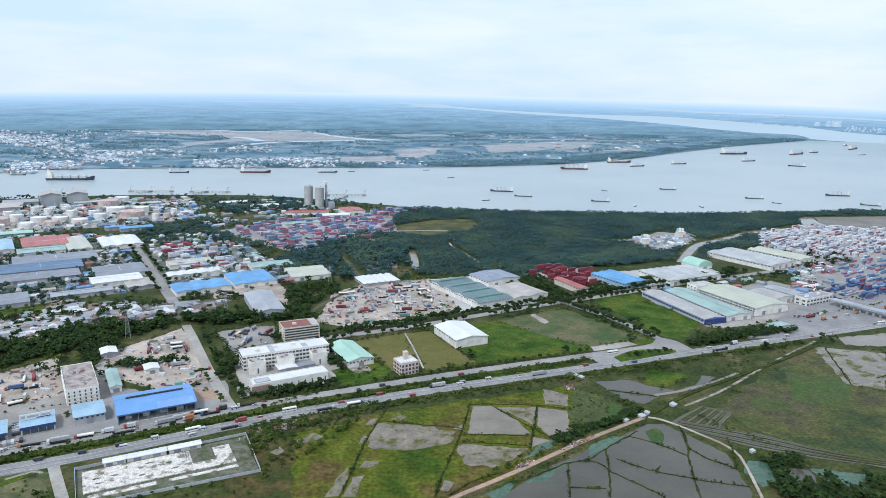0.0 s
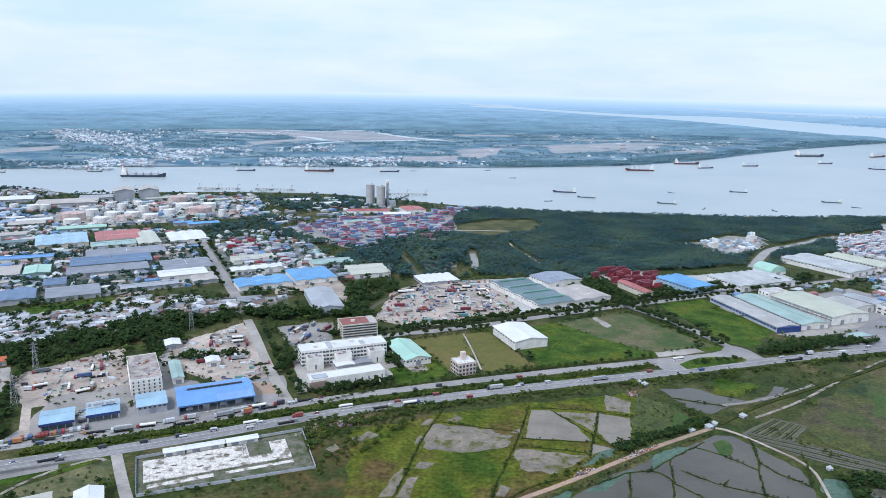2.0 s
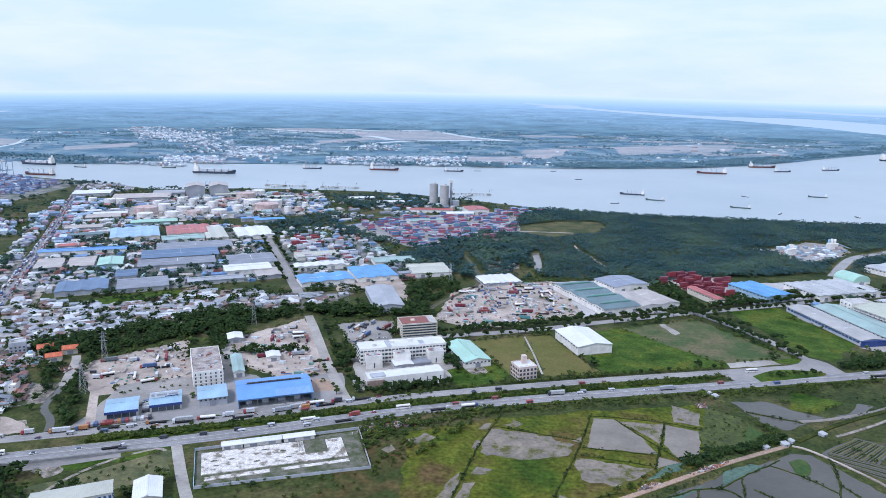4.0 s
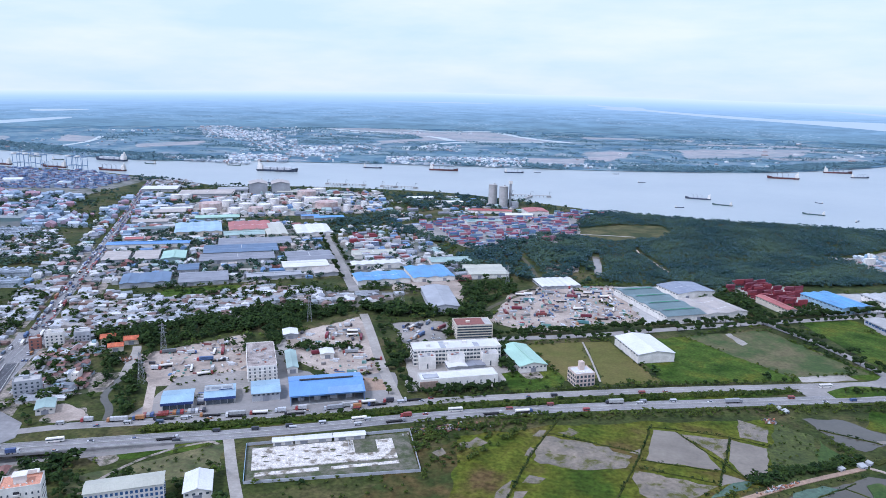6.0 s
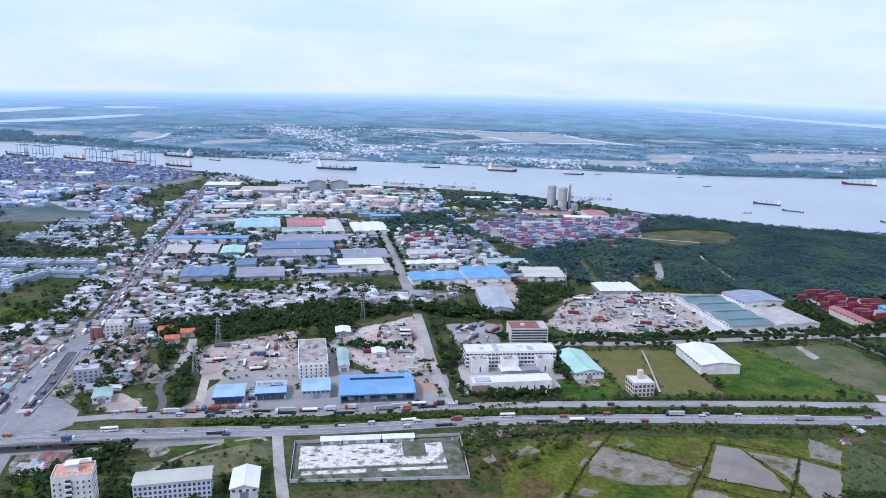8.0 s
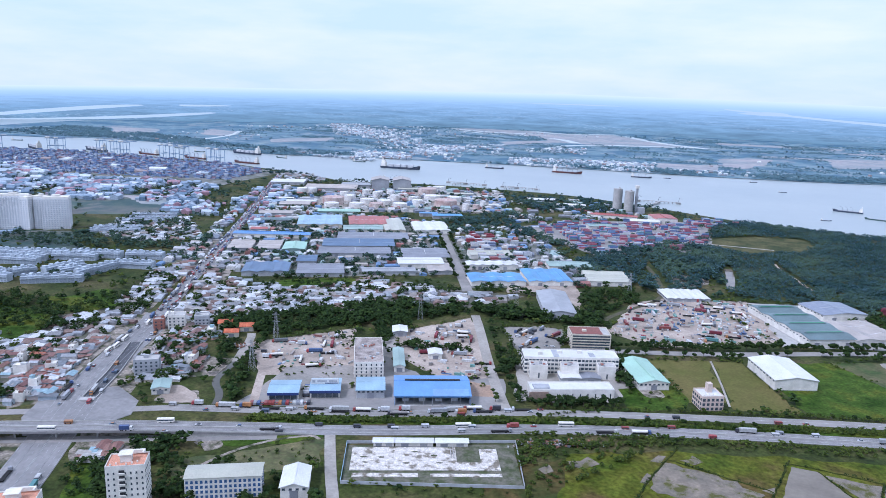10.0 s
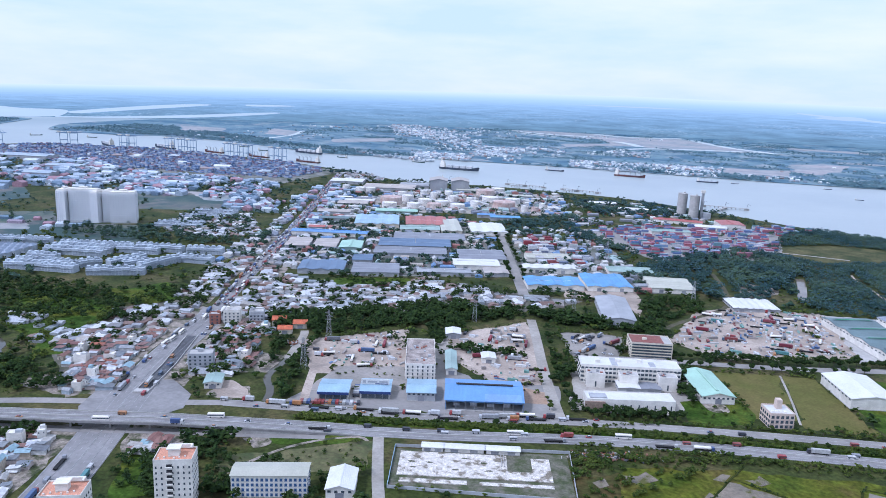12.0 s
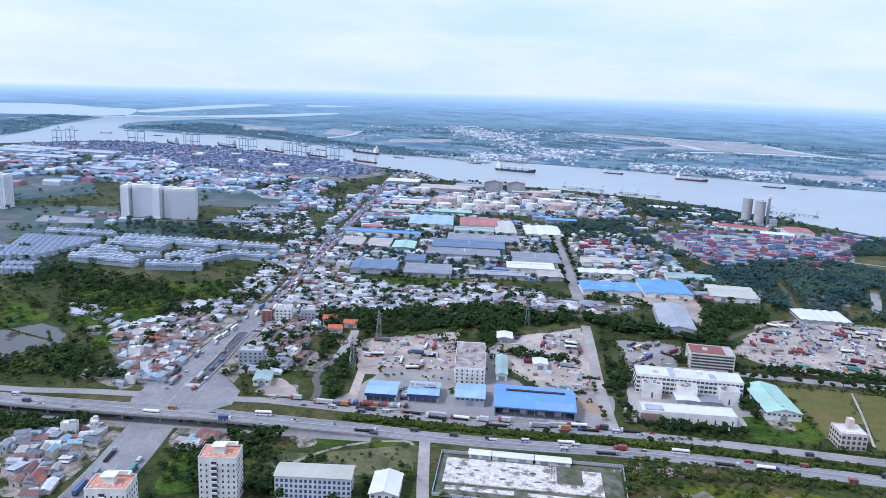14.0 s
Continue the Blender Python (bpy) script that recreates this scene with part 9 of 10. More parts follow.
# ---- far towns ----
rt = np.random.default_rng(9)


def far_town(pts, step, keep, label, seed, **kw):
    x, y = scatter(pts, step, rt, 1.0)
    n = np.array([noise.noise((a / 130.0, b / 130.0, seed)) for a, b in zip(x, y)])
    ok = rt.random(len(x)) < keep * np.clip(0.75 + 2.2 * n, 0.04, 1.6)
    x, y = x[ok], y[ok]
    clear = free(x, y, (HARD,))
    x, y = x[clear], y[clear]
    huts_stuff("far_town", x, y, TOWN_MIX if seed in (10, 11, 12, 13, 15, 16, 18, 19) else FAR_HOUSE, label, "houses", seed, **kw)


for k, (pts, step, keep) in enumerate((([(-2292, 3746), (-2137, 3782), (-1718, 3259), (-1719, 3032), (-1914, 3120)], 17, 0.85), ([(-1715, 3158), (-1587, 3250), (-1449, 2963), (-1560, 2888)], 15, 0.75), ([(-1445, 2908), (-1255, 2997), (-1083, 2580), (-1216, 2439)], 13, 0.85), ([(-1445, 2406), (-1252, 2513), (-1151, 2270), (-1350, 2243)], 12, 0.8), ([(-903, 2586), (-720, 2657), (-404, 2774), (-357, 2448), (-644, 2373), (-824, 2383)], 12.5, 0.8),
                                      ([(-921, 3179), (-796, 3334), (-713, 2979), (-846, 2956)], 16, 0.7), ([(-1290, 3111), (-1140, 3202), (-999, 2800), (-1107, 2664)], 16, 0.55), ([(-2878, 4363), (-2716, 4480), (-2129, 3702), (-1808, 3156), (-2014, 3129)], 20, 0.8), ([(-2220, 3856), (-1851, 3808), (-1511, 2804), (-1619, 2836)], 20, 0.5), ([(-1634, 2284), (-1316, 2321), (-1212, 2145), (-1526, 2172)], 14, 0.7), ([(-1480, 2330), (-1550, 2950), (-1191, 2843), (-1000, 2360)], 24, 0.5), ([(-360, 2470), (-340, 2620), (60, 2660), (90, 2560)], 20, 0.45), ([(-2900, 3300), (-2200, 4300), (-900, 4300), (-1500, 3500)], 44, 0.4))):
    far_town(pts, step, keep, "dense pale houses of a town on the far bank", 51 + k, size=(6, 11), tall=(3.5, 8))
far_town([(-200, 2560), (100, 2600), (500, 2900), (300, 3300), (-300, 3100)], 60, 0.3, "scattered farmhouses among fields", 5)
far_town([(400, 2900), (1000, 3400), (1600, 4000), (1000, 4500), (200, 4300)], 75, 0.35, "scattered farmhouses among fields", 6, size=(10, 20))
far_town([(2900, 4650), (3300, 4400), (3700, 4350), (3600, 4800), (3000, 4800)], 34, 0.6, "pale far town on the other shore", 7, size=(14, 30), tall=(6, 20))
far_town([(-2700, 2150), (-2400, 2300), (-2000, 2300), (-2200, 2900), (-2700, 2700)], 60, 0.4, "scattered houses on the far bank", 8)
far_town([(-1732, 940), (-1888, 1380), (-1650, 1300), (-1262, 1370), (-1219, 1090)], 15, 0.85, "pale warehouses and houses beside the port", 10, size=(9, 20), tall=(4, 13), ang=30)
far_town([(-1290, 1390), (-1180, 1380), (-1050, 1120), (-1190, 1130)], 15, 0.8, "pale houses beside the avenue", 11, size=(9, 16), tall=(4, 11), ang=30)
far_town([(-1875, 933), (-1543, 1020), (-1443, 997), (-1598, 804), (-1900, 700)], 34, 0.4, "large pale villas and halls", 12, size=(14, 30), tall=(7, 14))
far_town([(-2400, 1330), (-2300, 1560), (-2000, 1690), (-1500, 1720), (-1320, 1660), (-1280, 1500), (-1700, 1350)], 62, 0.5, "pale offices and sheds among the port containers", 17, size=(14, 30), tall=(6, 14), ang=26)
far_town([(-1000, 1230), (-930, 1130), (-850, 1010), (-800, 1030), (-870, 1180), (-940, 1290)], 13, 0.7, "pale houses and shops along the avenue", 18, size=(7, 14), tall=(4, 11), ang=31)
far_town([(-1010, 1190), (-1120, 1160), (-1040, 1040), (-930, 1080)], 14, 0.7, "pale houses and shops along the avenue", 19, size=(7, 14), tall=(4, 11), ang=31)
far_town([(-1130, 1500), (-1000, 1430), (-900, 1210), (-1010, 1200)], 15, 0.75, "pale houses beside the avenue", 13, size=(9, 18), tall=(4, 9), ang=30)
far_town([(-2450, 1240), (-2150, 1000), (-1875, 933), (-1732, 940), (-1888, 1400), (-2100, 1290)], 24, 0.6, "pale sheds and offices at the port", 15, size=(12, 30), tall=(5, 12), ang=28)
far_town([(-1300, 700), (-1250, 900), (-1130, 900), (-1060, 760), (-1150, 640)], 34, 0.4, "scattered pale houses on open ground", 16, size=(8, 16), tall=(4, 8), ang=30)
far_town([(300, 1278), (322, 1268), (356, 1206), (378, 1196), (430, 1248), (458, 1288), (462, 1335), (411, 1352), (350, 1288)], 9.5, 0.75, "pale sheds, bins and heaps of a batching plant", 14, size=(3, 9), tall=(2, 6))
for x, y, a in ((352, 1250, 30), (436, 1318, 12)):
    bp = thing("batching_plant", x, y, 0, a, "white batching plant with cement silos and conveyor", "batching plant")
    for k in range(3):
        part("cement_silo", Shape().cyl(k * 5, 0, 4, 15 + (k % 2), 2.1, 12).cyl(k * 5, 0, 0, 4, 0.7, 8), WHITE if k else R_LBLUE, bp)
    part("mixer_house", Shape().box(-6, 12, -8, -3.5, 0, 9).box(-6.5, 12.5, -8.5, -3, 9, 9.6), WHITE, bp)
    part("conveyor", Shape().beam((12, -6, 8.5), (34, -8, 1.0), 1.4), R_LBLUE, bp, "pale blue conveyor")

# ---- woods and thickets ----
rw = np.random.default_rng(17)
CLEAR = [(-97, 1384), (-24, 1453), (59, 1471), (71, 1400), (50, 1327), (-28, 1283), (-94, 1285)]
PLANT = [(290, 1281), (322, 1260), (353, 1196), (378, 1184), (438, 1246), (468, 1288), (472, 1350), (411, 1368), (340, 1292)]
FLAT = [(737, 1454), (744, 1415), (1130, 1425), (1110, 1606), (800, 1562), (765, 1544)]
x, y = scatter([(-60, 1060), (-85, 1140), (-120, 1280), (-90, 1560), (-60, 1606), (69, 1580), (300, 1566), (521, 1574), (740, 1600), (943, 1650), (1200, 1660), (1180, 1480), (760, 1480), (600, 1385), (560, 1235), (480, 1200), (432, 1130), (258, 1085), (130, 1015), (37, 1000), (-30, 1000)], 5.6, rw, 0.95, (CLEAR, PLANT, FLAT, [(362, 1102), (404, 1190), (444, 1264), (466, 1250), (428, 1182), (392, 1104)], [(560, 1340), (580, 1380), (604, 1392), (606, 1376), (574, 1334)]))
wood("mangrove_wood", x, y, 7.0, LEAF_WOOD, "dense dark green mangrove wood", clumps=13, seed=1, spread=0.66, clump_size=0.2, jitter=0.22)
for k, (pts, step, keep, size, mt) in enumerate((
        ([(87, 506), (107, 523), (137, 540), (165, 563), (164, 546), (132, 519), (107, 500), (88, 488)], 3.0, 0.95, 5.5, LEAF), ([(149, 594), (155, 594), (168, 563), (163, 552), (142, 544), (135, 536), (136, 543), (158, 562)], 3.6, 0.8, 3.6, LEAF_SHRUB), ([(32, 445), (92, 499), (97, 508), (70, 492), (32, 453)], 3.0, 0.6, 2.8, LEAF_SHRUB), ([(227, 478), (266, 485), (240, 430), (223, 430)], 5, 0.95, 7, LEAF), ([(222, 481), (243, 488), (268, 488), (264, 479), (223, 475)], 4, 0.8, 4, LEAF_SHRUB), ([(199, 558), (207, 562), (252, 510), (269, 491), (268, 488), (246, 502)], 4, 0.5, 2.6, LEAF_SHRUB), ([(41, 611), (405, 772), (386, 731), (158, 644), (40, 593)], 5, 0.5, 3.2, LEAF_SHRUB), ([(190, 690), (205, 703), (238, 707), (238, 700), (211, 690)], 3.2, 0.9, 4.5, LEAF), ([(-322, 644), (-286, 652), (-246, 668), (-242, 658), (-281, 642), (-312, 632)], 4.5, 0.85, 6, LEAF), ([(-370, 698), (-342, 714), (-319, 678), (-331, 648), (-352, 657)], 5, 0.85, 7, LEAF), ([(-388, 632), (-357, 638), (-343, 614), (-372, 607)], 5, 0.6, 5, LEAF), ([(187, 851), (213, 742), (205, 729), (175, 842)], 5, 0.6, 5, LEAF), ([(169, 923), (210, 966), (284, 992), (368, 1055), (367, 1036), (200, 919)], 5, 0.7, 6.5, LEAF), 
        ([(-400, 396), (-385, 410), (-358, 414), (-345, 399), (-346, 373), (-366, 378), (-384, 394)], 6, 0.9, 8, LEAF), ([(-400, 391), (-373, 410), (-350, 387), (-361, 371)], 6, 0.9, 7.5, LEAF), ([(-378, 364), (-370, 365), (-332, 326), (-341, 320)], 6, 0.9, 7, LEAF), ([(-328, 360), (-312, 369), (-293, 350), (-307, 341)], 6, 0.9, 7, LEAF), ([(-501, 331), (-475, 351), (-459, 329), (-465, 310)], 6, 0.9, 8, LEAF), ([(-382, 323), (-396, 348), (-376, 359), (-342, 333), (-355, 312)], 7, 0.6, 7, LEAF), ([(-537, 310), (-506, 332), (-487, 327), (-473, 316), (-477, 298), (-486, 286)], 6.5, 0.95, 9, LEAF), ([(-334, 360), (-317, 374), (-294, 352), (-310, 339)], 6, 0.8, 7, LEAF), ([(-272, 397), (-266, 401), (-253, 384), (-258, 380)], 5, 0.8, 5, LEAF), ([(-252, 408), (-257, 435), (-232, 400), (-241, 393)], 6, 0.7, 6, LEAF_SHRUB), ([(-348, 417), (-309, 438), (-273, 454), (-310, 416), (-330, 410)], 5, 0.7, 4, LEAF_SHRUB), ([(-335, 372), (-269, 449), (-252, 425), (-282, 398), (-310, 366)], 6, 0.42, 2.6, LEAF_SHRUB), ([(-335, 372), (-269, 449), (-252, 425), (-282, 398), (-310, 366)], 12, 0.4, 3.6, LEAF), ([(-255, 400), (-262, 440), (-240, 404), (-120, 452), (-100, 420), (-220, 350)], 7, 0.4, 2.4, LEAF_SHRUB), ([(-228, 672), (-217, 692), (-197, 642), (-206, 630)], 6, 0.8, 7, LEAF), ([(-180, 712), (-178, 746), (-138, 748), (-126, 733), (-177, 700)], 5, 0.85, 7, LEAF), ([(-181, 599), (-169, 594), (-157, 575), (-167, 568)], 5, 0.8, 6, LEAF), ([(-159, 595), (-107, 613), (-102, 599), (-155, 581)], 4.5, 0.95, 6.5, LEAF), ([(-117, 717), (-98, 698), (-91, 657), (-106, 652), (-117, 691)], 5, 0.9, 8, LEAF), ([(-97, 762), (-18, 790), (-16, 761), (-94, 745)], 6, 0.8, 7, LEAF), ([(-217, 527), (-169, 553), (-135, 562), (-88, 587), (-48, 602), (-46, 588), (-91, 560), (-147, 544), (-212, 516), (-242, 500)], 3.2, 0.95, 3.8, LEAF_SHRUB), ([(-146, 506), (-122, 522), (-7, 593), (-6, 581), (-85, 532), (-120, 514), (-135, 475)], 4.0, 0.8, 3.6, LEAF_SHRUB), ([(-316, 598), (-344, 674), (-328, 652), (-301, 611)], 6, 0.6, 6, LEAF), ([(-242, 660), (-243, 669), (-186, 572), (-189, 570)], 4, 0.7, 3.5, LEAF_SHRUB), ([(-163, 545), (-146, 535), (-125, 525), (-119, 487), (-136, 474)], 5, 0.7, 4, LEAF_SHRUB), ([(-1732, 940), (-1888, 1380), (-1650, 1300), (-1262, 1370), (-1219, 1090)], 24, 0.7, 9, LEAF_MID), ([(-2450, 1240), (-2150, 1000), (-1875, 933), (-1732, 940), (-1888, 1400), (-2100, 1290)], 32, 0.6, 9, LEAF_MID), ([(-1290, 1390), (-1180, 1380), (-1050, 1120), (-1190, 1130)], 20, 0.7, 8, LEAF_MID), ([(-620, 690), (-600, 750), (-460, 860), (-350, 800), (-420, 690), (-510, 602)], 10.0, 0.6, 6.0, LEAF), ([(-547, 559), (-507, 572), (-454, 537), (-424, 487), (-452, 456), (-500, 507)], 9, 0.65, 6.5, LEAF), ([(-604, 440), (-654, 533), (-630, 600), (-545, 500), (-492, 412)], 11, 0.5, 5.5, LEAF), ([(-470, 279), (-490, 332), (-450, 350), (-395, 292)], 13, 0.35, 5, LEAF), ([(-967, 841), (-1040, 960), (-960, 1040), (-800, 900)], 12, 0.7, 7, LEAF_MID), 
        ([(-513, 612), (-455, 683), (-396, 752), (-343, 760), (-315, 785), (-244, 800), (-183, 828), (-165, 787), (-299, 755), (-385, 665), (-405, 640), (-440, 590), (-475, 575)], 6.0, 0.92, 8.5, LEAF), ([(-263, 1016), (-164, 985), (-110, 950), (-85, 985), (-40, 1222), (-134, 1315), (-240, 1145)], 7.5, 0.85, 9, LEAF_WOOD), ([(-160, 770), (-130, 900), (-155, 960), (-200, 890), (-185, 830)], 6.5, 0.9, 8.5, LEAF),
        ([(-406, 1217), (-369, 1194), (-240, 1140), (-260, 1160), (-420, 1290), (-430, 1260)], 8, 0.8, 9, LEAF_WOOD), ([(-560, 1640), (-420, 1700), (-220, 1640), (-330, 1530), (-430, 1480), (-520, 1560)], 9, 0.62, 10, LEAF_WOOD), ([(-520, 1130), (-560, 1250), (-500, 1400), (-440, 1420), (-430, 1310), (-470, 1180)], 9, 0.6, 9, LEAF_WOOD),
        ([(225, 440), (228, 470), (300, 462), (420, 450), (380, 380), (240, 380)], 7, 0.75, 7.5, LEAF), ([(257, 722), (262, 730), (296, 749), (322, 767), (371, 785), (404, 779), (402, 770), (382, 761), (344, 742), (309, 728), (276, 715), (260, 711)], 4.2, 0.96, 6, LEAF), ([(119, 604), (145, 588), (134, 528), (100, 499)], 4, 0.3, 2.2, LEAF_SHRUB),
        ([(-377, 456), (-426, 511), (-458, 566), (-484, 616), (-471, 650), (-433, 591), (-404, 540), (-376, 498), (-355, 469)], 5.5, 0.95, 8.0, LEAF), ([(-819, 441), (-752, 565), (-695, 584), (-640, 600), (-600, 430), (-560, 400), (-566, 340), (-700, 300), (-850, 350)], 10.5, 0.5, 7, LEAF_SHRUB), ([(-700, 360), (-640, 340), (-560, 370), (-590, 410), (-640, 350)], 7, 0.8, 8, LEAF),
        ([(-880, 540), (-760, 580), (-690, 590), (-690, 560), (-860, 470)], 8, 0.7, 8.5, LEAF), ([(-1070, 740), (-925, 760), (-840, 800), (-790, 830), (-820, 860), (-960, 835), (-1090, 770)], 9, 0.7, 9, LEAF_MID), ([(-1186, 612), (-1068, 735), (-925, 755), (-1000, 680), (-1100, 600)], 13, 0.5, 7, LEAF_SHRUB), ([(-1523, 769), (-1457, 980), (-1120, 800), (-1200, 640)], 22, 0.3, 7, LEAF_MID),
        ([(-1440, 1000), (-1250, 1060), (-1150, 960), (-1140, 900), (-1300, 900)], 18, 0.4, 8, LEAF_MID), ([(-560, 600), (-520, 640), (-470, 600), (-420, 480), (-470, 440), (-500, 520)], 11, 0.45, 7, LEAF), ([(-392, 340), (-368, 372), (-350, 372), (-300, 398), (-310, 350), (-372, 318), (-386, 324)], 8, 0.62, 7.5, LEAF), ([(-520, 290), (-540, 300), (-500, 330), (-470, 325)], 7, 0.7, 7, LEAF),
        ([(-240, 340), (-215, 395), (-225, 402), (-262, 392), (-275, 360)], 7, 0.6, 7, LEAF), ([(-118, 515), (-108, 528), (-70, 545), (-60, 540), (-120, 440), (-128, 460)], 5, 0.6, 4, LEAF_SHRUB), ([(-140, 560), (-90, 586), (-30, 612), (60, 648), (140, 680), (140, 672), (60, 638), (-80, 578), (-140, 550)], 4.2, 0.85, 3.6, LEAF_SHRUB), ([(-340, 455), (-230, 508), (-165, 545), (-160, 538), (-225, 500), (-330, 447)], 4.5, 0.8, 3.4, LEAF_SHRUB),
        ([(-140, 520), (-40, 572), (118, 632), (268, 692), (400, 745), (404, 735), (270, 680), (120, 618), (-40, 560), (-110, 522)], 4.5, 0.7, 3.2, LEAF_SHRUB), ([(-400, 396), (-300, 440), (-296, 430), (-400, 380)], 5.5, 0.55, 4.5, LEAF_SHRUB), ([(-60, 575), (-170, 545), (-240, 505), (-250, 500), (-130, 545), (-70, 572)], 6, 0.5, 3.4, LEAF_SHRUB), ([(-100, 640), (-92, 662), (-60, 640), (-76, 622)], 5, 0.5, 3, LEAF_SHRUB),
        ([(-360, 820), (-268, 870), (-280, 885), (-390, 830)], 8, 0.35, 7, LEAF), ([(-610, 700), (-262, 862), (-290, 780), (-470, 680)], 12, 0.4, 5.0, LEAF), ([(-640, 560), (-500, 400), (-600, 440)], 12, 0.5, 6, LEAF), ([(-1000, 860), (-800, 900), (-960, 1040)], 16, 0.4, 6.5, LEAF), ([(-840, 960), (-500, 1140), (-380, 900), (-560, 780), (-750, 780)], 10, 0.6, 8, LEAF_MID), ([(-850, 1080), (-570, 1240), (-470, 1140), (-730, 990)], 10, 0.6, 8, LEAF_MID),
        ([(-980, 1290), (-840, 1640), (-590, 1720), (-480, 1410), (-770, 1230)], 17, 0.5, 8, LEAF_MID), ([(-480, 1120), (-330, 1200), (-180, 960), (-340, 850)], 12, 0.5, 8, LEAF_MID), ([(-420, 1310), (-330, 1440), (-110, 1560), (-80, 1280), (-240, 1140)], 22, 0.3, 7, LEAF_MID), ([(560, 1180), (480, 1050), (640, 1110), (700, 1180)], 9, 0.5, 8, LEAF), ([(160, 900), (180, 885), (240, 930), (330, 975), (430, 1025), (420, 1035), (320, 990), (225, 940)], 7, 0.6, 7, LEAF),
        ([(-608, 392), (-566, 409), (-508, 390), (-552, 360)], 7, 0.75, 7, LEAF), ([(-802, 501), (-762, 554), (-675, 569), (-595, 554), (-591, 517), (-670, 499), (-699, 442)], 8, 0.7, 7, LEAF), ([(-729, 610), (-663, 635), (-578, 615), (-561, 583), (-635, 573)], 8, 0.7, 7, LEAF), ([(88, 1070), (159, 1162), (243, 1170), (317, 1136), (370, 1133), (298, 1084), (222, 1064), (147, 1068), (107, 1010)], 6, 0.9, 7.5, LEAF_WOOD),
        ([(116, 1008), (137, 1029), (166, 911), (148, 883), (112, 931)], 6, 0.8, 7, LEAF),
        ([(470, 1010), (560, 1090), (480, 1060), (395, 1045)], 8, 0.6, 8, LEAF), ([(-1900, 700), (-1500, 770), (-1200, 640), (-1100, 520), (-1600, 400)], 26, 0.35, 8, LEAF_MID), ([(-1290, 1660), (-1320, 1740), (-1150, 1700), (-1240, 1640)], 10, 0.6, 8, LEAF_WOOD), ([(1180, 1480), (1200, 1660), (1800, 1580), (1700, 1400)], 13, 0.8, 9, LEAF_WOOD))):
    x, y = scatter(pts, step, rw, keep)
    wood("thicket" if mt is LEAF_SHRUB else "grove", x, y, size, mt, "low green shrubs and rank growth" if mt is LEAF_SHRUB else "dense dark green grove of trees", clumps=24, seed=30 + k, clump_size=0.19)
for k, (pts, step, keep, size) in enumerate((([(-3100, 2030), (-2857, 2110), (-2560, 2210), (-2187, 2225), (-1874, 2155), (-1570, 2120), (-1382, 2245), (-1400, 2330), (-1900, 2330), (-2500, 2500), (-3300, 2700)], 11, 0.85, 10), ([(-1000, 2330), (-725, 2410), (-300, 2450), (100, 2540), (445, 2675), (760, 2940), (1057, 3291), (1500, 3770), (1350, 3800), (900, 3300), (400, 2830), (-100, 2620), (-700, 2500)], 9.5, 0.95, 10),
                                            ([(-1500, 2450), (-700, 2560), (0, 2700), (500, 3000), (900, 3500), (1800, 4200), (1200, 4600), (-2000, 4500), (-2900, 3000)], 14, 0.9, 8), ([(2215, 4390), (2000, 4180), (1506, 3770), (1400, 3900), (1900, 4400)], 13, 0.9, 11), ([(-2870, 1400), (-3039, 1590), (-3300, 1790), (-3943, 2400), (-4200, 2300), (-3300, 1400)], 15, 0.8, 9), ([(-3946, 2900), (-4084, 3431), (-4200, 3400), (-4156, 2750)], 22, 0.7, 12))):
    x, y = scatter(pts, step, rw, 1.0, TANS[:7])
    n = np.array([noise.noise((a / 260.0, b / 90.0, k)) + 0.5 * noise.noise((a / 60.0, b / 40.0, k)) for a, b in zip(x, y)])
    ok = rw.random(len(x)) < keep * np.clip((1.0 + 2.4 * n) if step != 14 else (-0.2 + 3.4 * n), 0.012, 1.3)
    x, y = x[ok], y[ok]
    wood("far_wood", x, y, size * 0.72, LEAF_FAR, "far belt of trees coloured blue-green for haze", clumps=4, seed=80 + k, clump_size=0.5, spread=0.8)

# tufts along the banks between the ponds
bx, by = [], []
for line, w_ in BANKS:
    for px, py, pa in along(smoothed(line, 1), 1.2, 0):
        if noise.noise((px / 11.0, py / 11.0, 7)) > -0.1 and rw.random() < 0.8:
            bx.append(px + rw.normal(0, 0.5))
            by.append(py + rw.normal(0, 0.5))
for px, py, pa in [*along([(-10, 411), (8, 430), (47, 459), (93, 498), (123, 522), (166, 553)], 2.0, 0), *along([(-4, 399), (12, 418), (51, 447), (97, 486), (127, 510), (168, 541)], 2.0, 0), *along([(176, 560), (214, 597), (276, 641), (338, 684), (402, 734)], 2.2, 0)]:
    if rw.random() < 0.75:
        bx.append(px + rw.normal(0, 0.9))
        by.append(py + rw.normal(0, 0.9))
wood("bank_tufts", np.array(bx), np.array(by), 1.3, LEAF, "low tufts and shrubs along the pond banks", clumps=6, seed=301, clump_size=0.3, category="shrubs", jitter=0.7, z=0.35, check=False)

# weeds along the edges of the yards
ex, ey = [], []
for nm, pts, m_, z_, lab in GROUND_BITS:
    if nm in ("truck_yard", "parking_lot", "works_yard", "estate_yard", "lawn"):
        ring_line = pts + pts[:1]
        for px, py, pa in along(ring_line, 2.6, 0):
            if noise.noise((px / 14.0, py / 14.0, 2)) > -0.12:
                ex.append(px + rw.normal(0, 1.6))
                ey.append(py + rw.normal(0, 1.6))
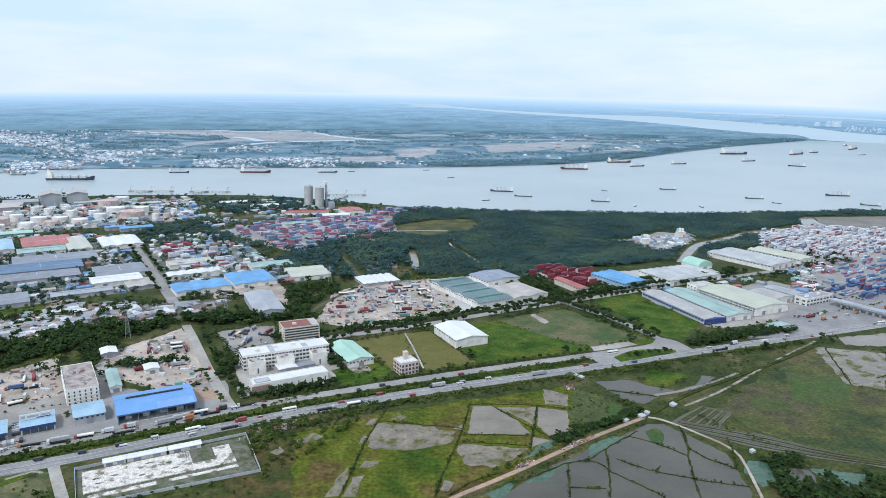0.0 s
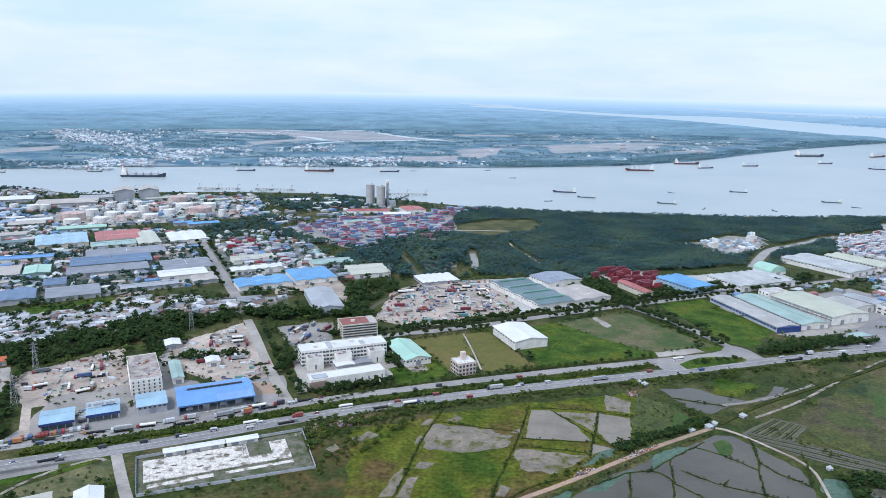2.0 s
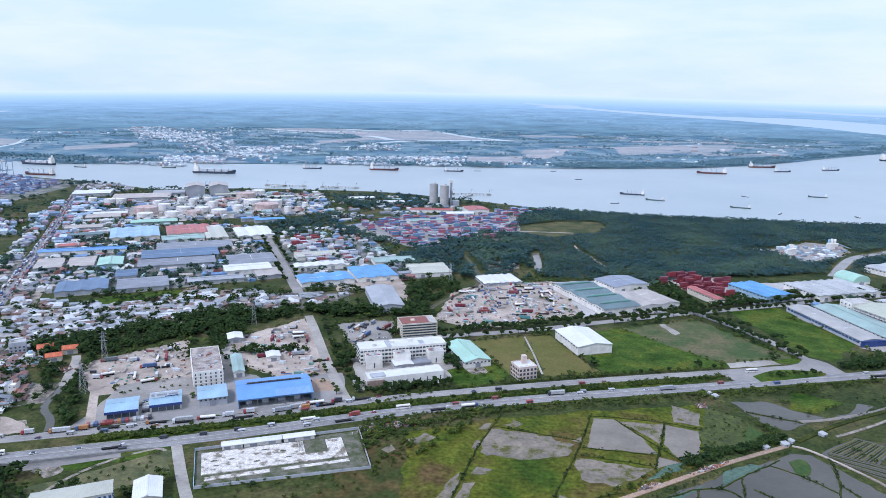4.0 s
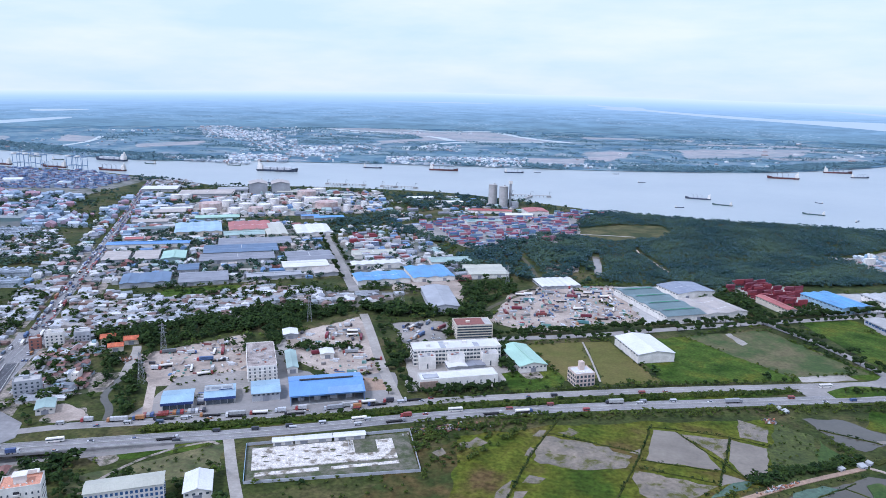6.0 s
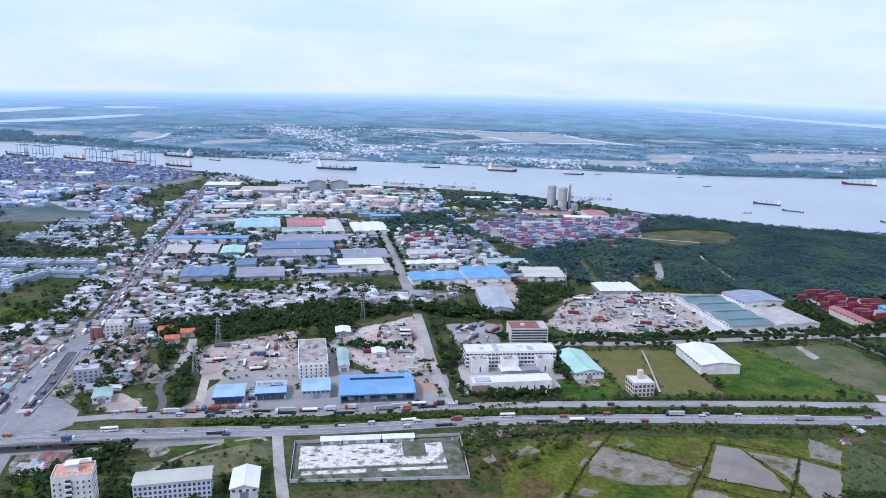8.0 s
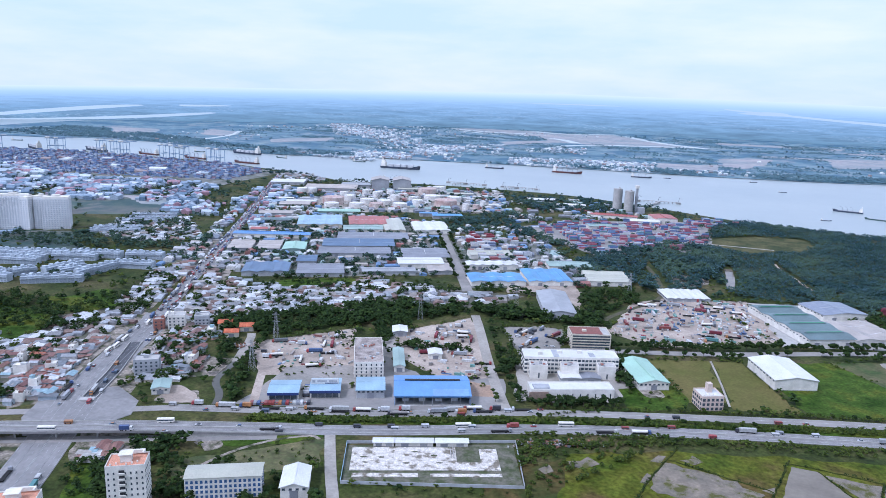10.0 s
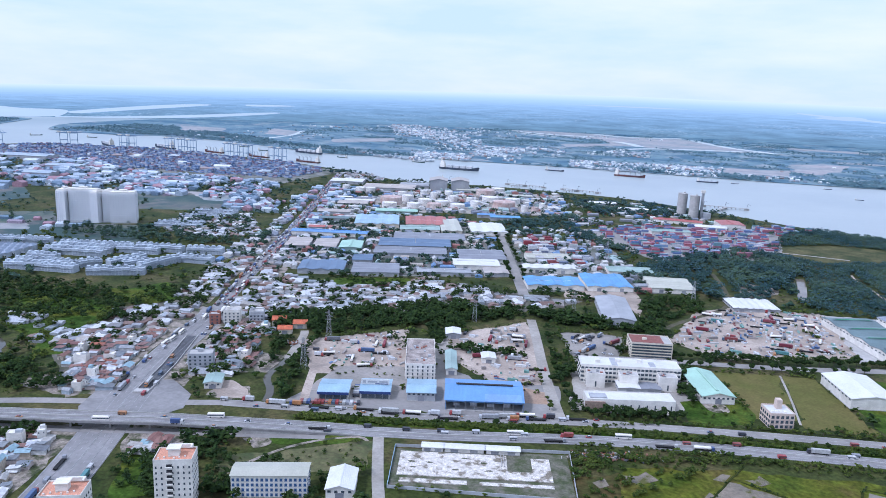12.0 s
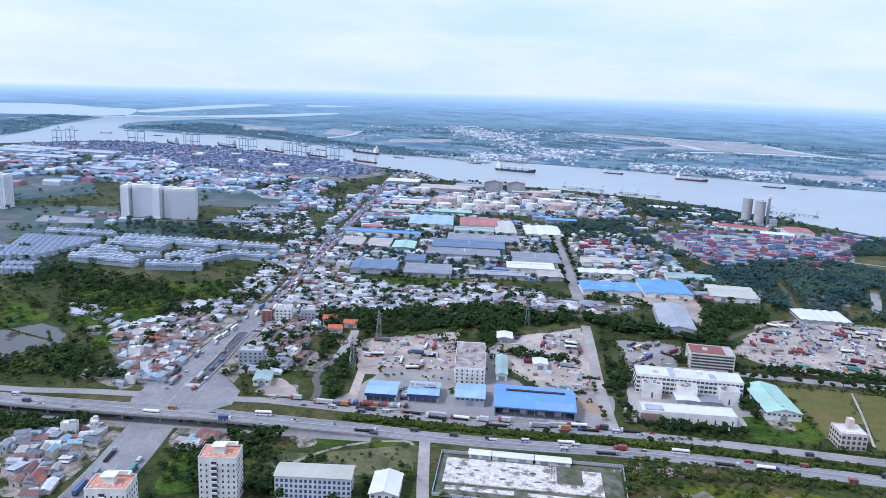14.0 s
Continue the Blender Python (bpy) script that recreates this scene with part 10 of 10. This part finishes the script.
wood("yard_weeds", np.array(ex), np.array(ey), 2.6, LEAF_SHRUB, "weeds and low shrubs along the yard edges", clumps=8, seed=330, clump_size=0.32, category="shrubs", jitter=0.6)

# hedges between the carriageways and along the verges
hx, hy = [], []
for line, offs, keep in (([(-335, 451), (-228, 503), (-160, 541), (-85, 577), (38, 630), (145, 676)], (-3.4, -1.2, 1.2, 3.4), 0.8), ([(-150, 525), (-40, 574), (118, 634), (268, 694), (384, 740)], (-3.0, -1.0), 0.6), ([(-140, 562), (-92, 598), (37, 654), (154, 699)], (1.5,), 0.7)):
    for o in offs:
        for px, py, pa in along(smoothed(line, 1), 2.1, o):
            if rw.random() < keep:
                hx.append(px + rw.normal(0, 0.4))
                hy.append(py + rw.normal(0, 0.4))
wood("hedge", np.array(hx), np.array(hy), 2.7, LEAF_SHRUB, "dense clipped shrubs between the carriageways", clumps=10, seed=311, clump_size=0.3, category="hedge", jitter=0.4, check=False)

# rank growth wherever nothing is built
x, y = scatter([(-1900, 400), (-2450, 1240), (-1300, 1330), (-1150, 1640), (-900, 1700), (-470, 1750), (-60, 1600), (100, 1000), (520, 1040), (440, 740), (-150, 565), (-300, 485), (-560, 330), (-700, 280)], 10.5, rw, 1.0)
n = np.array([noise.noise((a / 70.0, b / 70.0, 5)) + 0.6 * noise.noise((a / 24.0, b / 24.0, 6)) for a, b in zip(x, y)])
ok = (rw.random(len(x)) < np.clip(0.5 + 1.5 * n, 0.02, 0.95)) & free(x, y, (HARD, SOFT))
big = rw.random(len(x)) < 0.45
# Trees farther off get the leaf colours that have haze mixed in.
far_off = (np.hypot(x, y) > 980)
hazy = x < -1350
thin = ok & (~hazy | (rw.random(len(x)) < 0.35)) & (((x > -1000) | (y > 1000)) | (rw.random(len(x)) < 0.3))
wood("grove", x[thin & big & ~far_off], y[thin & big & ~far_off], 8.0, LEAF, "scattered dark green trees on waste ground", clumps=11, seed=201, clump_size=0.25)
wood("grove", x[thin & big & far_off & ~hazy], y[thin & big & far_off & ~hazy], 8.0, LEAF_MID, "scattered trees between the factories", clumps=9, seed=203, clump_size=0.27)
wood("far_wood", x[thin & hazy], y[thin & hazy], 7.0, LEAF_FAR, "far trees beside the port coloured blue-green for haze", clumps=7, seed=204, clump_size=0.3)
wood("thicket", x[thin & ~big & ~hazy], y[thin & ~big & ~hazy], 5.0, LEAF_SHRUB, "low green shrubs on waste ground", clumps=9, seed=202, clump_size=0.28)

x, y = scatter([(-560, 290), (-460, 345), (-300, 440), (-150, 528), (-40, 575), (380, 745), (520, 800), (560, 640), (420, 440), (230, 430), (240, 560), (110, 620), (-60, 555), (-120, 510), (-120, 440), (-230, 400), (-200, 330), (-330, 200), (-480, 230)], 5.5, rw, 1.0)
x2, y2 = scatter([(-660, 320), (-560, 400), (-500, 470), (-420, 470), (-395, 440), (-470, 385), (-560, 305), (-640, 280)], 6.5, rw, 1.0)
x, y = np.concatenate([x, x2]), np.concatenate([y, y2])
n = np.array([noise.noise((a / 40.0, b / 40.0, 9)) + 0.7 * noise.noise((a / 13.0, b / 13.0, 8)) for a, b in zip(x, y)])
ok = (rw.random(len(x)) < np.clip(0.2 + 1.2 * n, 0.0, 0.85)) & free(x, y, (HARD, SOFT))
tall = rw.random(len(x)) < 0.12
wood("grove", x[ok & tall & (x < 120)], y[ok & tall & (x < 120)], 6.0, LEAF, "scattered trees in rough grass", clumps=16, seed=321, clump_size=0.23)
ok = ok & ~(tall & (x < 120))
wood("thicket", x[ok], y[ok], 2.6, LEAF_SHRUB, "low shrubs and tussocks in rough grass", clumps=9, seed=320, clump_size=0.3, jitter=0.6)

# ---- street trees ----
trees = [tree_proto(1, 7.5, 0.45), tree_proto(2, 6.5, 0.5), tree_proto(3, 9.0, 0.42), tree_proto(4, 5.0, 0.5, leaf=LEAF_SHRUB)]
PROTOS += trees


def avenue_trees(line, step, off, seed, share=0.85, kinds=(0, 1, 2), s0=1.0):
    rng = np.random.default_rng(seed)
    for x, y, a in along(line, step, off):
        if rng.random() < share:
            s = s0 * rng.uniform(0.75, 1.2)
            place(trees[int(rng.choice(kinds))], x + rng.normal(0, 0.6), y + rng.normal(0, 0.6), 0, rng.uniform(0, 360), s * rng.uniform(0.85, 1.15), s, s)


ESTATE = [(-133, 726), (-42, 766), (45, 818), (125, 863), (246, 926), (329, 973), (426, 1020)]
avenue_trees(ESTATE, 7, 8.5, 1, 0.95, s0=1.1)
avenue_trees(ESTATE, 9, -8.5, 2, 0.75)
avenue_trees([(150, 880), (204, 810), (236, 742)], 7, -8, 3, 0.9)
avenue_trees([(150, 880), (204, 810), (236, 742)], 9, 8, 4, 0.5)
avenue_trees([(-92, 598), (37, 654), (154, 699)], 9, 2, 5, 0.8, (1, 3), 0.8)
avenue_trees([(-330, 458), (-235, 504), (-165, 542), (-92, 576), (37, 632), (150, 678)], 9, 0, 6, 0.6, (3, 1), 0.75)
avenue_trees([(-178, 570), (-215, 632), (-262, 726)], 9, -9, 7, 0.8)
avenue_trees([(-178, 570), (-215, 632)], 8, 8, 8, 0.5, (3,))
avenue_trees([(-155, 574), (-94, 607)], 4.2, 0, 9, 0.95, (1, 2), 0.95)
avenue_trees([(-150, 571), (-96, 600)], 6, 0, 19, 0.8, (3, 1), 0.8)
avenue_trees([(-520, 1185), (-427, 1020), (-352, 889)], 9, 9, 10, 0.8)
avenue_trees([(-520, 1185), (-427, 1020), (-352, 889)], 9, -9, 11, 0.8)
avenue_trees([(-200, 615), (-190, 640), (-100, 690)], 6, 3, 12, 0.7)
avenue_trees([(-95, 640), (-108, 690)], 6, 0, 13, 0.9)
avenue_trees([(182, 684), (238, 703)], 7, 0, 14, 0.8, (3, 1))

# rubbish and scrap beside the tracks
SCRAP = picked("scrap", [(0.40, 0.16, 0.08), (0.24, 0.12, 0.08), (0.50, 0.50, 0.48), (0.30, 0.26, 0.22), (0.12, 0.12, 0.13)], rough=0.8)
rs = np.random.default_rng(33)
for cx, cy, n, sx, sy, a, lab in ((-126, 519, 330, 24, 6, 28, "heap of rusty scrap metal beside the wall"), (105, 502, 120, 16, 2, 40, "strip of rubbish along the dirt track"), (60, 468, 70, 10, 2, 38, "strip of rubbish along the dirt track"), (116, 606, 60, 5, 4, 0, "rubble beside a ruined hut"), (-440, 565, 60, 8, 6, 20, "scrap and rubble among huts")):
    rows = []
    for k in range(n):
        dx, dy = rot(rs.normal(0, sx * 0.5), rs.normal(0, sy * 0.5), a)
        rows.append((cx + dx, cy + dy, 0.3, rs.uniform(0.4, 2.4), rs.uniform(0.3, 1.2), rs.uniform(0.2, 1.4), rs.uniform(0, 180)))
    boxes_stuff("scrap_heap", rows, SCRAP, lab, "scrap")
# loads, drums, tarpaulins and sheds in the yards
for pts, n0, lab in (([(-138, 900), (-110, 940), (-25, 975), (14, 845), (-85, 770), (-140, 785)], 5.5, "stacked goods and scrap in the truck yard"), ([(-325, 675), (-286, 745), (-215, 620), (-225, 585), (-285, 620)], 6, "stacked goods and scrap in the yard"), ([(-430, 578), (-378, 650), (-318, 565), (-380, 545)], 6, "stacked goods and scrap in the yard"), ([(525, 1040), (562, 1067), (527, 952), (534, 904), (496, 893), (497, 981)], 7, "trucks' loads and goods on the toll yard"), ([(469, 1037), (549, 1092), (616, 1123), (574, 1043), (525, 1040)], 7, "goods stacked beside the container yard"), ([(330, 1215), (360, 1300), (400, 1345), (440, 1290)], 9, "bins and heaps at the batching plant"), ([(-470, 1110), (-330, 1180), (-210, 980), (-340, 870)], 13, "goods stacked between factory halls"), ([(-790, 950), (-510, 1110), (-400, 900), (-560, 800), (-740, 770)], 13, "goods stacked between factory halls")):
    xs, ys = scatter(pts, n0 * 0.72, rs, 0.22)
    ok = free(xs, ys, (HARD,))
    rows = [(x, y, 0.1, rs.choice([1.0, 1.5, 2.5, 4, 6, 9]), rs.uniform(0.7, 2.4), rs.uniform(0.4, 2.4), 20 + rs.choice([0, 90]) + rs.normal(0, 14)) for x, y in zip(xs[ok], ys[ok])]
    boxes_stuff("yard_goods", rows, picked("yard_goods_mix", [(0.56, 0.57, 0.58), (0.34, 0.30, 0.27), (0.22, 0.09, 0.08), (0.50, 0.50, 0.48), (0.42, 0.43, 0.45), (0.10, 0.18, 0.32), (0.24, 0.22, 0.2), (0.62, 0.62, 0.6), (0.16, 0.30, 0.26)]), lab, "yard goods")
# small vehicles crowding the avenue, past counting
SMALL_TRAFFIC = picked("small_traffic_paint", [(0.60, 0.60, 0.60), (0.08, 0.08, 0.09), (0.30, 0.07, 0.06), (0.40, 0.41, 0.42), (0.08, 0.12, 0.24), (0.55, 0.55, 0.53), (0.16, 0.17, 0.18)], rough=0.4)
rows = []
for off in (-6.5, -3.6, 3.6, 6.5):
    for x, y, a in along(smoothed([(-560, 576), (-640, 705), (-722, 845), (-900, 1135), (-1080, 1420), (-1225, 1655)], 2), 8.5, off):
        if rs.random() < 0.62:
            big_one = rs.random() < 0.25
            l, w, h = (rs.uniform(6, 10), 2.3, rs.uniform(2.2, 3.2)) if big_one else (rs.uniform(2.0, 4.6), rs.uniform(0.9, 1.8), rs.uniform(1.2, 1.7))
            turn = 122 + rs.normal(0, 3)
            x, y = x + rs.normal(0, 0.5), y + rs.normal(0, 0.5)
            rows.append((x, y, 0.45, l, w, h * 0.6, turn))
            rows.append((x, y, 0.45 + h * 0.6, l * 0.6, w * 0.88, h * 0.4, turn))
boxes_stuff("small_traffic", rows, SMALL_TRAFFIC, "crowd of cars, vans and motorbikes on the avenue", "traffic")
# toll station
toll = thing("toll_station", 500, 880, 0, -58, "long grey toll canopy across the plaza", "toll station")
part("canopy", Shape().box(-6, 70, -7, 7, 6.5, 7.6).box(-6, 70, -7.2, -7.0, 6.4, 8.2), R_GREY, toll)
for k in range(9):
    part("pillar", Shape().box(k * 8 - 0.4, k * 8 + 0.4, -0.4, 0.4, 0, 6.5), CONCRETE, toll)
    part("booth", Shape().box(k * 8 - 1, k * 8 + 1, -3, -0.6, 0.2, 2.8), WHITE, toll)

for p in PROTOS:
    for o in [*p.children_recursive, p]:
        bpy.data.objects.remove(o)
